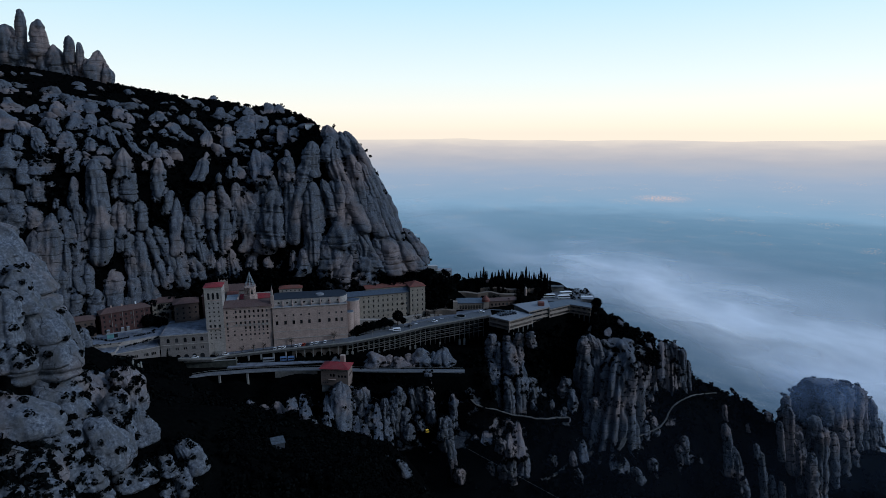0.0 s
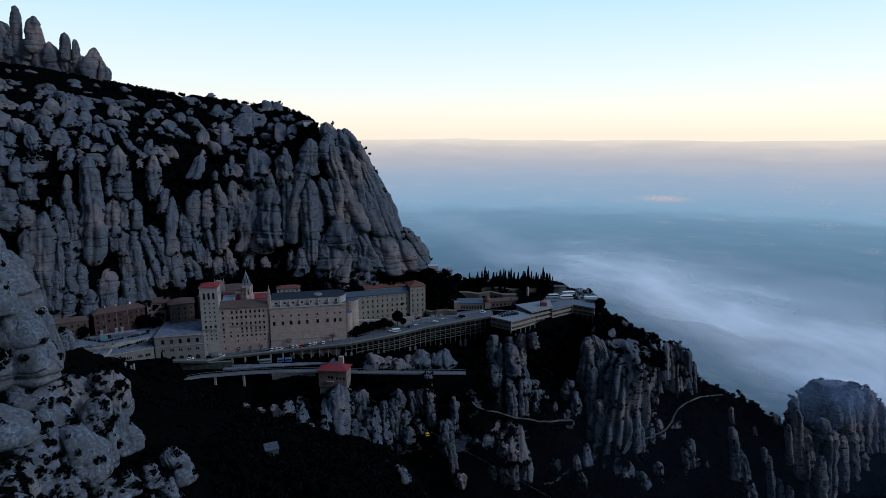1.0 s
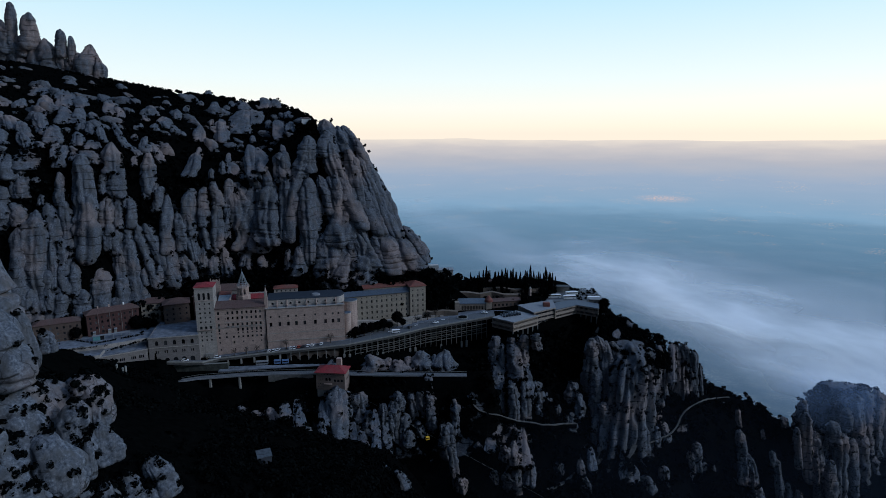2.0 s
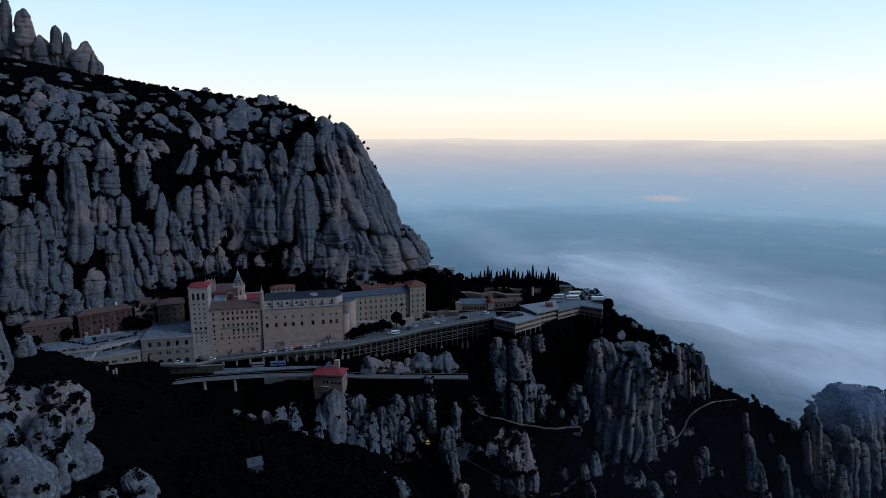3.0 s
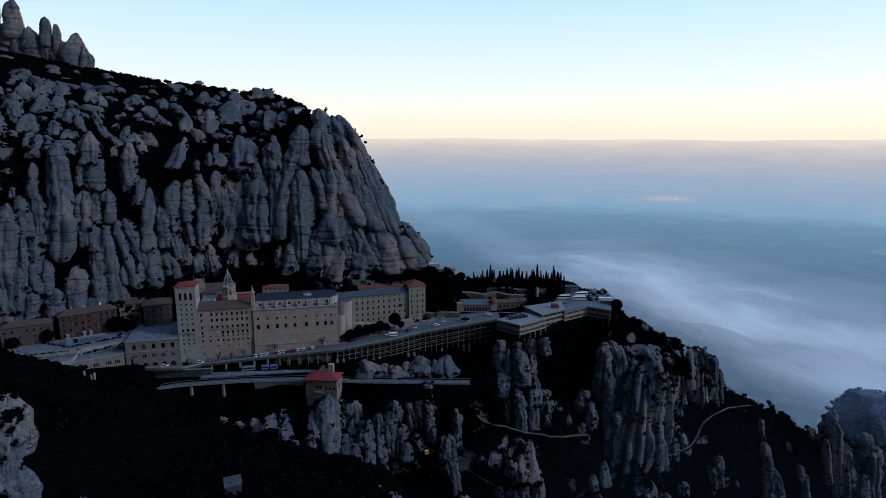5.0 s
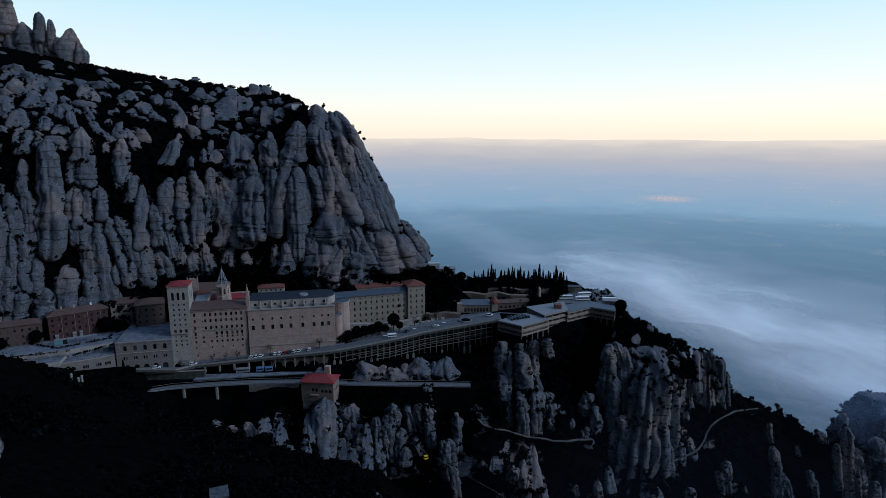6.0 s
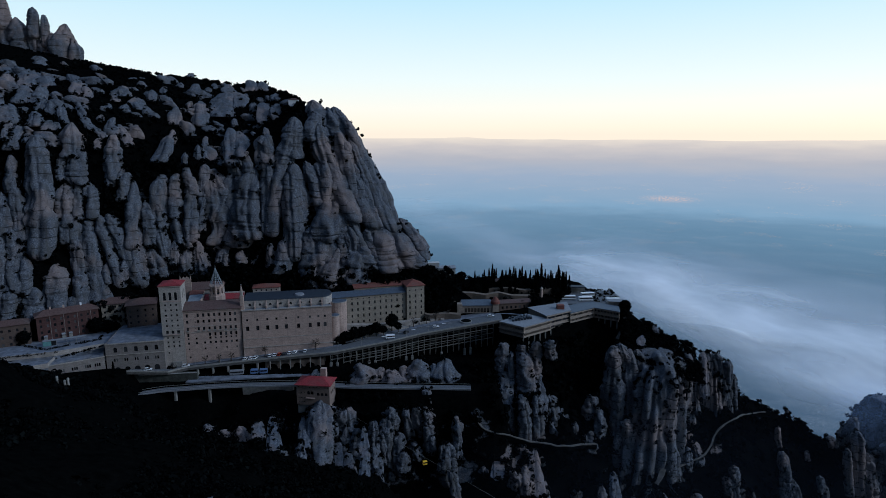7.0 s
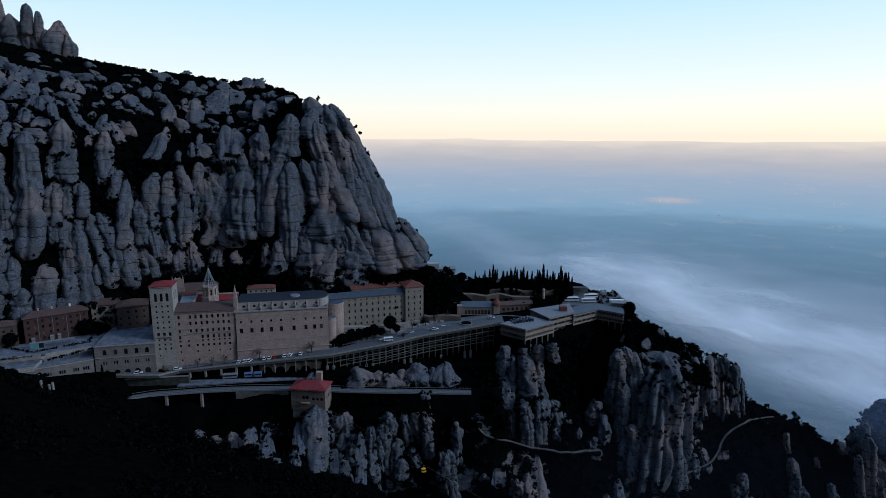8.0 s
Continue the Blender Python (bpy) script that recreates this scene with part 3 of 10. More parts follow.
def slope_boulders(n, box, size, seed):
    """Slabs and boulders that lie thick on the scrub slope above the pillars, most of them dipping the same way."""
    g = np.random.RandomState(seed)
    P, F, count = [], [], 0
    for k in range(n):
        x = g.uniform(box[0], box[1])
        z = g.uniform(box[2], min(box[3], float(crest_z(x)) - 4))
        w = size * (1 + 2.1 * g.uniform() ** 2)
        h = w * g.uniform(0.9, 1.7)
        p, f = rock_mesh(w * g.uniform(1.0, 2.3), w * 0.8, h, 0.0, 0.3 * h, g.uniform(0.5, 0.9), seed * 7 + k, 24, 20, 0.26)
        turn = Euler((g.uniform(-0.1, 0.2), g.uniform(0.25, 0.85), g.uniform(-0.6, 0.6))).to_matrix()
        p = p @ np.array(turn).T + (x, float(face_y(x, z)) + 1.0, z - 0.45 * h)
        P.append(p)
        F.append(f + count)
        count += len(p)
        for q in p[g.choice(len(p), 2)]:
            LEDGES.append((*q, g.uniform(0.6, 1.3)))
    me = mesh_from("slope_boulders", np.concatenate(P), np.concatenate(F).tolist())
    me.materials.append(ROCK)
    return tagged(new("slope_boulders", me), "low grey rock slabs half sunk in dark slope scrub", "rocks", kind="stuff")


def massif(x, y, z, rx, ry, h, dx, dy, blunt, seed, ribs=18, crowned=-0.25):
    """A broad crag whose flank is cut by upright joints into ribs that end at different heights."""
    n, m = 200, 70
    g = np.random.RandomState(seed)
    dome = 0.16
    V = np.concatenate([np.linspace(0, 1 - dome, 48, endpoint=False), 1 - dome + dome * np.sin(np.linspace(0, 0.5 * np.pi, m - 48))])
    A, V = np.meshgrid(np.linspace(0, 2 * np.pi, n, endpoint=False), V)
    ring = np.stack([np.cos(A).ravel(), np.sin(A).ravel(), 0.5 * V.ravel()], 1)
    ph = A * ribs / 2 + 1.1 * lattice(ring * 2.2 + seed, 3).reshape(A.shape)
    rid = np.floor(ph / np.pi).astype(int)
    tops, deep = g.uniform(0.45, 1.0, 64)[rid % 64], g.uniform(0.6, 1.3, 64)[rid % 64]
    cap = np.sqrt(np.clip(1 - (np.clip(V - 1 + dome, 0, None) / dome) ** 2, 0, 1)) ** 0.6
    R = 0.78 + 0.22 * deep * np.abs(np.sin(ph)) ** 0.55
    over = np.clip((V - tops) / 0.10, 0, 1)
    R -= (0.12 + 0.16 * (rid % 3 == 0)) * over * over * (3 - 2 * over) * np.abs(np.sin(ph)) ** 0.3
    R = R * (1 - np.clip((V - 0.86) / 0.14, 0, 1) ** 2) + 0.86 * np.clip((V - 0.86) / 0.14, 0, 1) ** 2
    R *= 1 + 0.22 * lattice(ring * (1.3, 1.3, 0.6) + seed * 2, 6).reshape(A.shape)
    for zi in g.uniform(0.1, 0.9, 7):
        R -= g.uniform(0.02, 0.05) * np.exp(-((V - zi + 0.02 * np.sin(ph * 0.7)) / 0.012) ** 2)
    prof = cap * (1.08 - 0.30 * V)
    p = np.stack([(rx * prof * R * np.cos(A)).ravel(), (ry * prof * R * np.sin(A)).ravel(), (h * V).ravel()], 1)
    p[:, 2] += 0.035 * h * V.ravel() ** 3 * lattice(p / (0.5 * rx, 0.5 * ry, 1e6) + seed, 5)
    push = 2.6 * fractal((p + seed) * (1, 1, 0.5) / 8.0, 4, 8) + 0.5 * lattice((p + seed) / 2.4, 9)
    p += np.stack([np.cos(A).ravel(), np.sin(A).ravel(), 0.5 * V.ravel()], 1) * (push * np.clip(prof.ravel() * 3, 0.2, 1))[:, None]
    p[:, 0] += dx * V.ravel()
    p[:, 1] += dy * V.ravel()
    i = np.arange(n * m).reshape(m, n)
    j = np.roll(i, -1, 1)
    f = np.stack([i[:-1], j[:-1], j[1:], i[1:]], -1).reshape(-1, 4)
    me = mesh_from("rock_crag", p, f.tolist())
    me.materials.append(ROCK)
    ob = tagged(new("rock_crag", me), "broad grey and ochre crag split into upright ribs", "rock", "rock pinnacles")
    ob.location = (x, y, z)
    pick = np.where((np.abs(np.sin(ph)) < 0.45) & (V > 0.15))
    for k in g.choice(len(pick[0]), 150, replace=False):
        q = p[pick[0][k] * n + pick[1][k]]
        LEDGES.append((x + q[0], y + q[1], z + q[2], g.uniform(0.6, 1.4)))
    crown = np.where((V.ravel() > 0.66) & (V.ravel() < 0.99) & (p[:, 0] - dx > crowned * rx))[0]
    for k in g.choice(crown, 150 if crowned > -1 else 420, replace=False):
        q = p[k]
        LEDGES.append((x + q[0], y + q[1], z + q[2] + 0.3, g.uniform(0.8, 1.9)))
    return ob


# broad crags behind the ribs
massif(43.9, 352.8, -84.5, 19.2, 9.6, 66.3, 2.6, 21.2, 3.4, 1481, 18)
massif(38.7, 326.3, -114.3, 16.8, 8.4, 70.3, 2.3, 28.1, 3.0, 1488, 16)
massif(114.0, 368.0, -124.5, 30.0, 24.0, 120.0, 10.0, 24.0, 2.7, 1670, 26, -2.0)
massif(168.0, 404.0, -70.0, 8.5, 8.0, 52.0, 1.2, 10.0, 3.2, 1705, 12)
massif(276.0, 406.0, -150.0, 30.0, 22.0, 104.0, 14.0, 12.0, 2.6, 1929, 24, -2.0)
massif(-34.0, 357.0, -95.0, 42.0, 11.0, 62.0, 0.0, 8.0, 2.6, 2929, 30)
# rocks on the bank between the two roads
rock(-44.5, 371.3, -12.7, 9, 7.2, 8.2, -1.7, 4.5, 2.2, 1299, rough=0.3, tufts=0.8, flank=0.9)
rock(-27.9, 370.2, -12.7, 7.1, 5.7, 5.4, -1.4, 2.9, 2.2, 1306, rough=0.3, tufts=0.8, flank=0.9)
rock(-13.6, 370.9, -12.7, 7.1, 5.7, 10.2, -1, 5.9, 2.2, 1313, rough=0.3, tufts=0.8, flank=0.9)
rock(2, 371, -12.7, 6.6, 5.3, 11.1, -1.3, 6.6, 2.2, 1320, rough=0.3, tufts=0.8, flank=0.9)
rock(-20.9, 370.9, -12.7, 5.2, 4.2, 7, -1, 4.1, 2.2, 1327, rough=0.3, tufts=0.8, flank=0.9)
rock(-9.2, 350.3, -23.8, 4.1, 3.3, 12.8, -0.1, 4.6, 2.2, 1334, rough=0.3, tufts=0.8, flank=0.9)
rock(-35.7, 371.8, -12.7, 4.7, 3.8, 6, -1.2, 3.5, 2.2, 1341, rough=0.3, tufts=0.8, flank=0.9)
rock(-6.3, 370.7, -12.7, 4.2, 3.4, 8.2, -0.7, 5, 2.2, 1348, rough=0.3, tufts=0.8, flank=0.9)
rock(-70.3, 375.4, -12.7, 3.9, 3.1, 3.6, -2.5, 2, 2.2, 1355, rough=0.3, tufts=0.8, flank=0.9)
# the great buttress
rock(-62.8, 454.0, 63.8, 10.2, 9.7, 81.9, -35.1, 49.3, 2.4, 4007, n=64, m=90, tufts=0.12, rough=0.14, fold=0.6, flank=0.4)
rock(-47.1, 455.6, 59.7, 7.8, 7.4, 80.7, -39.2, 41.6, 2.4, 4014, n=64, m=90, tufts=0.12, rough=0.14, fold=0.6, flank=0.4)
rock(-35.9, 457.3, 56.9, 7.3, 7.0, 84.0, -43.5, 43.0, 2.4, 4021, n=64, m=90, tufts=0.12, rough=0.14, fold=0.6, flank=0.4)
rock(-35.4, 459.9, 60.5, 4.9, 4.7, 71.2, -34.8, 27.5, 2.4, 4028, n=44, m=56, tufts=0.12, rough=0.14, fold=0.6, flank=0.4)
rock(-102.2, 467.1, 104.7, 6.3, 6.0, 22.9, -1.8, 7.9, 1.6, 4035, n=64, m=90, tufts=0.12, rough=0.14, fold=0.6, flank=0.4)
rock(-110.7, 463.8, 98.4, 6.3, 6.0, 34.6, 6.3, 12.5, 2.4, 4042, n=64, m=90, tufts=0.12, rough=0.14, fold=0.6, flank=0.4)
rock(-113.6, 445.9, 55.4, 5.7, 5.4, 48.9, 3.1, 17.6, 2.4, 4049, n=44, m=56, tufts=0.12, rough=0.14, fold=0.6, flank=0.4)
rock(-97.0, 440.8, 40.1, 7.1, 6.7, 62.1, -6.1, 22.4, 2.4, 4056, n=64, m=90, tufts=0.12, rough=0.14, fold=0.6, flank=0.4)
rock(-86.0, 456.7, 74.2, 6.7, 6.4, 29.4, -7.6, 10.2, 2.4, 4063, n=64, m=90, tufts=0.12, rough=0.14, fold=0.6, flank=0.4)
rock(-76.9, 458.6, 76.6, 5.8, 5.5, 25.8, -10.2, 8.8, 2.4, 4070, n=44, m=56, tufts=0.12, rough=0.14, fold=0.6, flank=0.4)
rock(-103.9, 439.8, 42.6, 3.8, 3.6, 45.5, -2.3, 16.4, 2.4, 4077, n=44, m=56, tufts=0.12, rough=0.14, fold=0.6, flank=0.4)
rock(-76.7, 450.0, 51.4, 12.9, 12.2, 28.1, -0.3, 10.0, 1.6, 4084, n=64, m=90, tufts=0.12, rough=0.14, fold=0.6, flank=0.4)
rock(-84.8, 434.3, 20.3, 10.3, 9.8, 43.6, -1.9, 15.8, 1.8, 4091, n=64, m=90, tufts=0.12, rough=0.14, fold=0.6, flank=0.4)
rock(-63.2, 443.6, 40.3, 7.6, 7.2, 27.2, -4.4, 9.8, 1.8, 4098, n=64, m=90, tufts=0.12, rough=0.14, fold=0.6, flank=0.4)
rock(-70.3, 436.7, 22.7, 12.2, 11.6, 31.7, -1.8, 11.6, 1.6, 4105, n=64, m=90, tufts=0.12, rough=0.14, fold=0.6, flank=0.4)
rock(-52.9, 445.6, 42.6, 5.2, 5.0, 37.4, -17.4, 13.5, 2.4, 4112, n=44, m=56, tufts=0.12, rough=0.14, fold=0.6, flank=0.4)
rock(-46.9, 455.4, 57.8, 5.3, 5.1, 44.3, -15.8, 16.0, 2.4, 4119, n=44, m=56, tufts=0.12, rough=0.14, fold=0.6, flank=0.4)
rock(-46.2, 456.4, 60.4, 4.4, 4.2, 24.8, -8.6, 8.9, 2.4, 4126, n=44, m=56, tufts=0.12, rough=0.14, fold=0.6, flank=0.4)
rock(-38.1, 446.3, 31.7, 10.5, 10.0, 34.3, -8.1, 12.4, 1.5, 4133, n=64, m=90, tufts=0.12, rough=0.14, fold=0.6, flank=0.4)
rock(-25.6, 450.0, 33.5, 10.6, 10.1, 27.2, -10.8, 9.7, 1.5, 4140, n=64, m=90, tufts=0.12, rough=0.14, fold=0.6, flank=0.4)
rock(-14.5, 453.6, 38.3, 5.8, 5.5, 27.0, -15.1, 9.7, 1.8, 4147, n=44, m=56, tufts=0.12, rough=0.14, fold=0.6, flank=0.4)
rock(-41.7, 446.1, 35.9, 7.6, 7.3, 25.7, -10.8, 8.6, 1.6, 4154, n=64, m=90, tufts=0.12, rough=0.14, fold=0.6, flank=0.4)
rock(-49.6, 443.2, 33.0, 8.5, 8.1, 21.2, -10.5, 5.8, 1.5, 4161, n=64, m=90, tufts=0.12, rough=0.14, fold=0.6, flank=0.4)
rock(-58.8, 437.6, 25.6, 9.4, 8.9, 24.2, -4.3, 8.8, 1.4, 4168, n=64, m=90, tufts=0.12, rough=0.14, fold=0.6, flank=0.4)
rock(-21.2, 451.0, 34.6, 9.2, 8.7, 18.3, -10.1, 5.5, 1.5, 4175, n=64, m=90, tufts=0.12, rough=0.14, fold=0.6, flank=0.4)
rock(-106.5, 437.5, 33.1, 8.0, 7.6, 20.8, 0.8, 6.5, 1.8, 4182, n=64, m=90, tufts=0.12, rough=0.14, fold=0.6, flank=0.4)
rock(-91.3, 473.6, 116.3, 6.4, 6.1, 20.5, -1.1, 13.9, 2.4, 4189, n=64, m=90, tufts=0.12, rough=0.14, fold=0.6, flank=0.4)
rock(-80.6, 469.5, 101.0, 6.4, 6.1, 28.3, -9.1, 10.2, 2.4, 4196, n=64, m=90, tufts=0.12, rough=0.14, fold=0.6, flank=0.4)
rock(-72.1, 462.9, 83.2, 6.8, 6.5, 25.6, -6.5, 9.2, 2.4, 4203, n=64, m=90, tufts=0.12, rough=0.14, fold=0.6, flank=0.4)
rock(-60.0, 460.6, 75.0, 5.8, 5.5, 41.9, -9.7, 15.1, 2.4, 4210, n=44, m=56, tufts=0.12, rough=0.14, fold=0.6, flank=0.4)
rock(-54.0, 468.3, 88.2, 4.9, 4.7, 30.6, -12.8, 11.0, 2.4, 4217, n=44, m=56, tufts=0.12, rough=0.14, fold=0.6, flank=0.4)
rock(-116.2, 446.8, 57.4, 5.7, 5.4, 48.5, -3.1, 17.5, 2.4, 4224, n=44, m=56, tufts=0.12, rough=0.14, fold=0.6, flank=0.4)
rock(-90.6, 436.5, 32.3, 4.7, 4.5, 21.9, -2.6, 7.9, 2.4, 4231, n=44, m=56, tufts=0.12, rough=0.14, fold=0.6, flank=0.4)
rock(-80.6, 450.7, 59.2, 6.7, 6.4, 45.7, -1.4, 16.4, 2.4, 4238, n=64, m=90, tufts=0.12, rough=0.14, fold=0.6, flank=0.4)
rock(-69.8, 471.7, 101.8, 5.9, 5.6, 21.3, -4.4, 7.6, 2.4, 4245, n=44, m=56, tufts=0.12, rough=0.14, fold=0.6, flank=0.4)
rock(-112.6, 436.6, 35.2, 3.8, 3.6, 16.2, -2.1, 5.9, 2.4, 4252, n=44, m=56, tufts=0.12, rough=0.14, fold=0.6, flank=0.4)
# the pillars behind the church
rock(-153.1, 450.8, 64.1, 9.2, 8.7, 34.3, -0.2, 9.8, 1.6, 4259, n=64, m=72, tufts=0.2, rough=0.16, fold=0.6)
rock(-150.8, 445.4, 49.4, 7.0, 6.6, 28.1, -1.2, 7.6, 1.2, 4266, n=44, m=48, tufts=0.2, rough=0.16, fold=0.6)
rock(-159.2, 443.1, 58.1, 3.5, 3.3, 26.8, -0.0, 9.0, 2.4, 4273, n=44, m=48, tufts=0.2, rough=0.16, fold=0.6)
rock(-134.9, 444.6, 48.3, 7.8, 7.4, 57.6, -8.7, 20.7, 2.4, 4280, n=64, m=72, tufts=0.2, rough=0.16, fold=0.6)
rock(-138.1, 463.9, 105.8, 6.3, 5.9, 17.8, -11.0, 36.8, 1.6, 4287, n=44, m=48, tufts=0.2, rough=0.16, fold=0.6)
rock(-126.9, 448.5, 53.5, 12.2, 11.6, 45.1, -4.0, 14.4, 2.0, 4294, n=64, m=72, tufts=0.2, rough=0.16, fold=0.6)
rock(-141.3, 458.7, 100.5, 5.8, 5.5, 25.2, -16.6, 43.2, 2.4, 4301, n=44, m=48, tufts=0.2, rough=0.16, fold=0.6)
rock(-120.9, 462.1, 97.2, 5.3, 5.1, 22.7, -7.2, 9.7, 2.4, 4308, n=44, m=48, tufts=0.2, rough=0.16, fold=0.6)
rock(-118.6, 462.6, 101.8, 5.3, 5.1, 24.1, -8.7, 22.0, 2.4, 4315, n=44, m=48, tufts=0.2, rough=0.16, fold=0.6)
rock(-128.5, 458.0, 83.5, 7.9, 7.5, 27.2, -9.0, 9.7, 2.4, 4322, n=64, m=72, tufts=0.2, rough=0.16, fold=0.6)
rock(-114.7, 458.0, 86.4, 4.4, 4.2, 35.6, -6.8, 12.7, 2.4, 4329, n=44, m=48, tufts=0.2, rough=0.16, fold=0.6)
rock(-177.0, 534.6, 133.9, 11.2, 10.7, 21.6, -7.1, 39.4, 1.4, 4336, n=64, m=72, tufts=0.2, rough=0.16, fold=0.6)
rock(-169.6, 555.6, 141.6, 8.0, 7.6, 15.5, -9.3, 24.3, 1.2, 4343, n=64, m=72, tufts=0.2, rough=0.16, fold=0.6)
rock(-187.2, 584.3, 154.1, 5.0, 4.8, 10.3, -5.1, 17.1, 1.2, 4350, n=44, m=48, tufts=0.2, rough=0.16, fold=0.6)
rock(-133.4, 508.3, 128.2, 5.9, 5.6, 18.3, -15.1, 47.2, 1.4, 4357, n=44, m=48, tufts=0.2, rough=0.16, fold=0.6)
rock(-183.5, 511.2, 126.6, 6.9, 6.5, 20.4, -11.4, 31.0, 1.6, 4364, n=44, m=48, tufts=0.2, rough=0.16, fold=0.6)
rock(-206.6, 564.7, 151.1, 4.9, 4.6, 12.7, -10.4, 26.0, 1.2, 4371, n=44, m=48, tufts=0.2, rough=0.16, fold=0.6)
rock(-201.6, 578.4, 154.4, 2.8, 2.6, 6.0, -1.5, 5.3, 1.2, 4378, n=44, m=48, tufts=0.2, rough=0.16, fold=0.6)
rock(-198.8, 501.9, 127.5, 4.8, 4.5, 13.9, -3.9, 15.7, 1.6, 4385, n=44, m=48, tufts=0.2, rough=0.16, fold=0.6)
rock(-186.8, 449.9, 102.7, 5.2, 4.9, 17.7, -1.3, 20.7, 2.4, 4392, n=44, m=48, tufts=0.2, rough=0.16, fold=0.6)
rock(-188.6, 471.6, 112.6, 3.2, 3.0, 11.7, -0.7, 8.5, 2.4, 4399, n=44, m=48, tufts=0.2, rough=0.16, fold=0.6)
rock(-162.5, 463.0, 102.8, 2.7, 2.5, 16.9, -5.1, 18.4, 2.4, 4406, n=44, m=48, tufts=0.2, rough=0.16, fold=0.6)
rock(-166.8, 462.8, 103.7, 2.7, 2.5, 10.6, -1.0, 4.8, 2.4, 4413, n=44, m=48, tufts=0.2, rough=0.16, fold=0.6)
rock(-171.6, 453.7, 100.6, 2.2, 2.1, 8.6, -0.5, 2.9, 2.4, 4420, n=44, m=48, tufts=0.2, rough=0.16, fold=0.6)
rock(-226.6, 529.6, 145.4, 4.0, 3.8, 10.1, -5.9, 13.6, 1.2, 4427, n=44, m=48, tufts=0.2, rough=0.16, fold=0.6)
rock(-200.2, 536.3, 140.5, 3.6, 3.4, 5.9, -0.4, 2.3, 1.2, 4434, n=44, m=48, tufts=0.2, rough=0.16, fold=0.6)
rock(-171.8, 596.5, 157.6, 6.8, 6.5, 11.2, -3.7, 18.4, 1.1, 4441, n=44, m=48, tufts=0.2, rough=0.16, fold=0.6)
rock(-162.2, 597.1, 157.8, 5.7, 5.4, 9.6, -4.3, 12.3, 1.1, 4448, n=44, m=48, tufts=0.2, rough=0.16, fold=0.6)
rock(-138.4, 554.5, 146.3, 4.2, 4.0, 8.3, -3.3, 14.2, 1.2, 4455, n=44, m=48, tufts=0.2, rough=0.16, fold=0.6)
rock(-128.2, 517.4, 135.2, 3.9, 3.7, 9.1, -2.6, 13.8, 1.2, 4462, n=44, m=48, tufts=0.2, rough=0.16, fold=0.6)
rock(-154.2, 548.7, 137.5, 3.7, 3.5, 8.9, -2.2, 5.4, 1.2, 4469, n=44, m=48, tufts=0.2, rough=0.16, fold=0.6)
rock(-159.8, 519.0, 126.1, 3.0, 2.8, 6.8, -1.4, 2.4, 1.2, 4476, n=44, m=48, tufts=0.2, rough=0.16, fold=0.6)
rock(-227.4, 582.3, 159.7, 3.3, 3.2, 4.9, -1.1, 5.0, 1.0, 4483, n=44, m=48, tufts=0.2, rough=0.16, fold=0.6)
rock(-182.3, 435.5, 61.1, 5.5, 5.2, 34.3, -3.0, 11.4, 2.4, 4490, n=44, m=48, tufts=0.2, rough=0.16, fold=0.6)
rock(-175.3, 440.4, 67.1, 4.7, 4.5, 29.3, -1.7, 9.7, 2.4, 4497, n=44, m=48, tufts=0.2, rough=0.16, fold=0.6)
rock(-166.7, 449.8, 81.4, 5.2, 4.9, 18.6, -3.5, 4.3, 2.4, 4504, n=44, m=48, tufts=0.2, rough=0.16, fold=0.6)
rock(-164.4, 439.5, 52.1, 5.1, 4.9, 36.6, -3.0, 11.2, 2.4, 4511, n=44, m=48, tufts=0.2, rough=0.16, fold=0.6)
rock(-157.6, 449.3, 71.8, 4.4, 4.1, 29.9, -3.6, 9.4, 2.4, 4518, n=44, m=48, tufts=0.2, rough=0.16, fold=0.6)
rock(-194.8, 425.6, 49.8, 5.8, 5.5, 42.6, -4.6, 15.1, 2.4, 4525, n=44, m=48, tufts=0.2, rough=0.16, fold=0.6)
rock(-204.7, 434.0, 79.3, 4.2, 4.0, 18.2, 1.2, 6.6, 2.4, 4532, n=44, m=48, tufts=0.2, rough=0.16, fold=0.6)
rock(-185.8, 429.2, 51.1, 4.2, 4.0, 28.7, -5.4, 8.6, 2.4, 4539, n=44, m=48, tufts=0.2, rough=0.16, fold=0.6)
rock(-176.8, 429.5, 41.7, 4.2, 4.0, 24.1, -6.3, 5.8, 2.4, 4546, n=44, m=48, tufts=0.2, rough=0.16, fold=0.6)
rock(-182.0, 424.9, 33.8, 5.8, 5.5, 17.1, -3.3, 3.6, 1.6, 4553, n=44, m=48, tufts=0.2, rough=0.16, fold=0.6)
rock(-170.0, 435.6, 50.8, 3.4, 3.2, 22.6, -5.5, 5.7, 2.4, 4560, n=44, m=48, tufts=0.2, rough=0.16, fold=0.6)
rock(-166.2, 430.9, 32.4, 4.7, 4.4, 16.2, -1.0, 4.5, 1.6, 4567, n=44, m=48, tufts=0.2, rough=0.16, fold=0.6)
rock(-157.4, 432.6, 27.5, 3.4, 3.2, 28.3, -3.7, 7.9, 2.4, 4574, n=44, m=48, tufts=0.2, rough=0.16, fold=0.6)
rock(-155.7, 435.2, 30.1, 5.1, 4.9, 17.5, -3.2, 3.5, 1.6, 4581, n=44, m=48, tufts=0.2, rough=0.16, fold=0.6)
rock(-190.4, 419.7, 30.8, 5.8, 5.5, 27.3, -4.0, 8.1, 2.4, 4588, n=44, m=48, tufts=0.2, rough=0.16, fold=0.6)
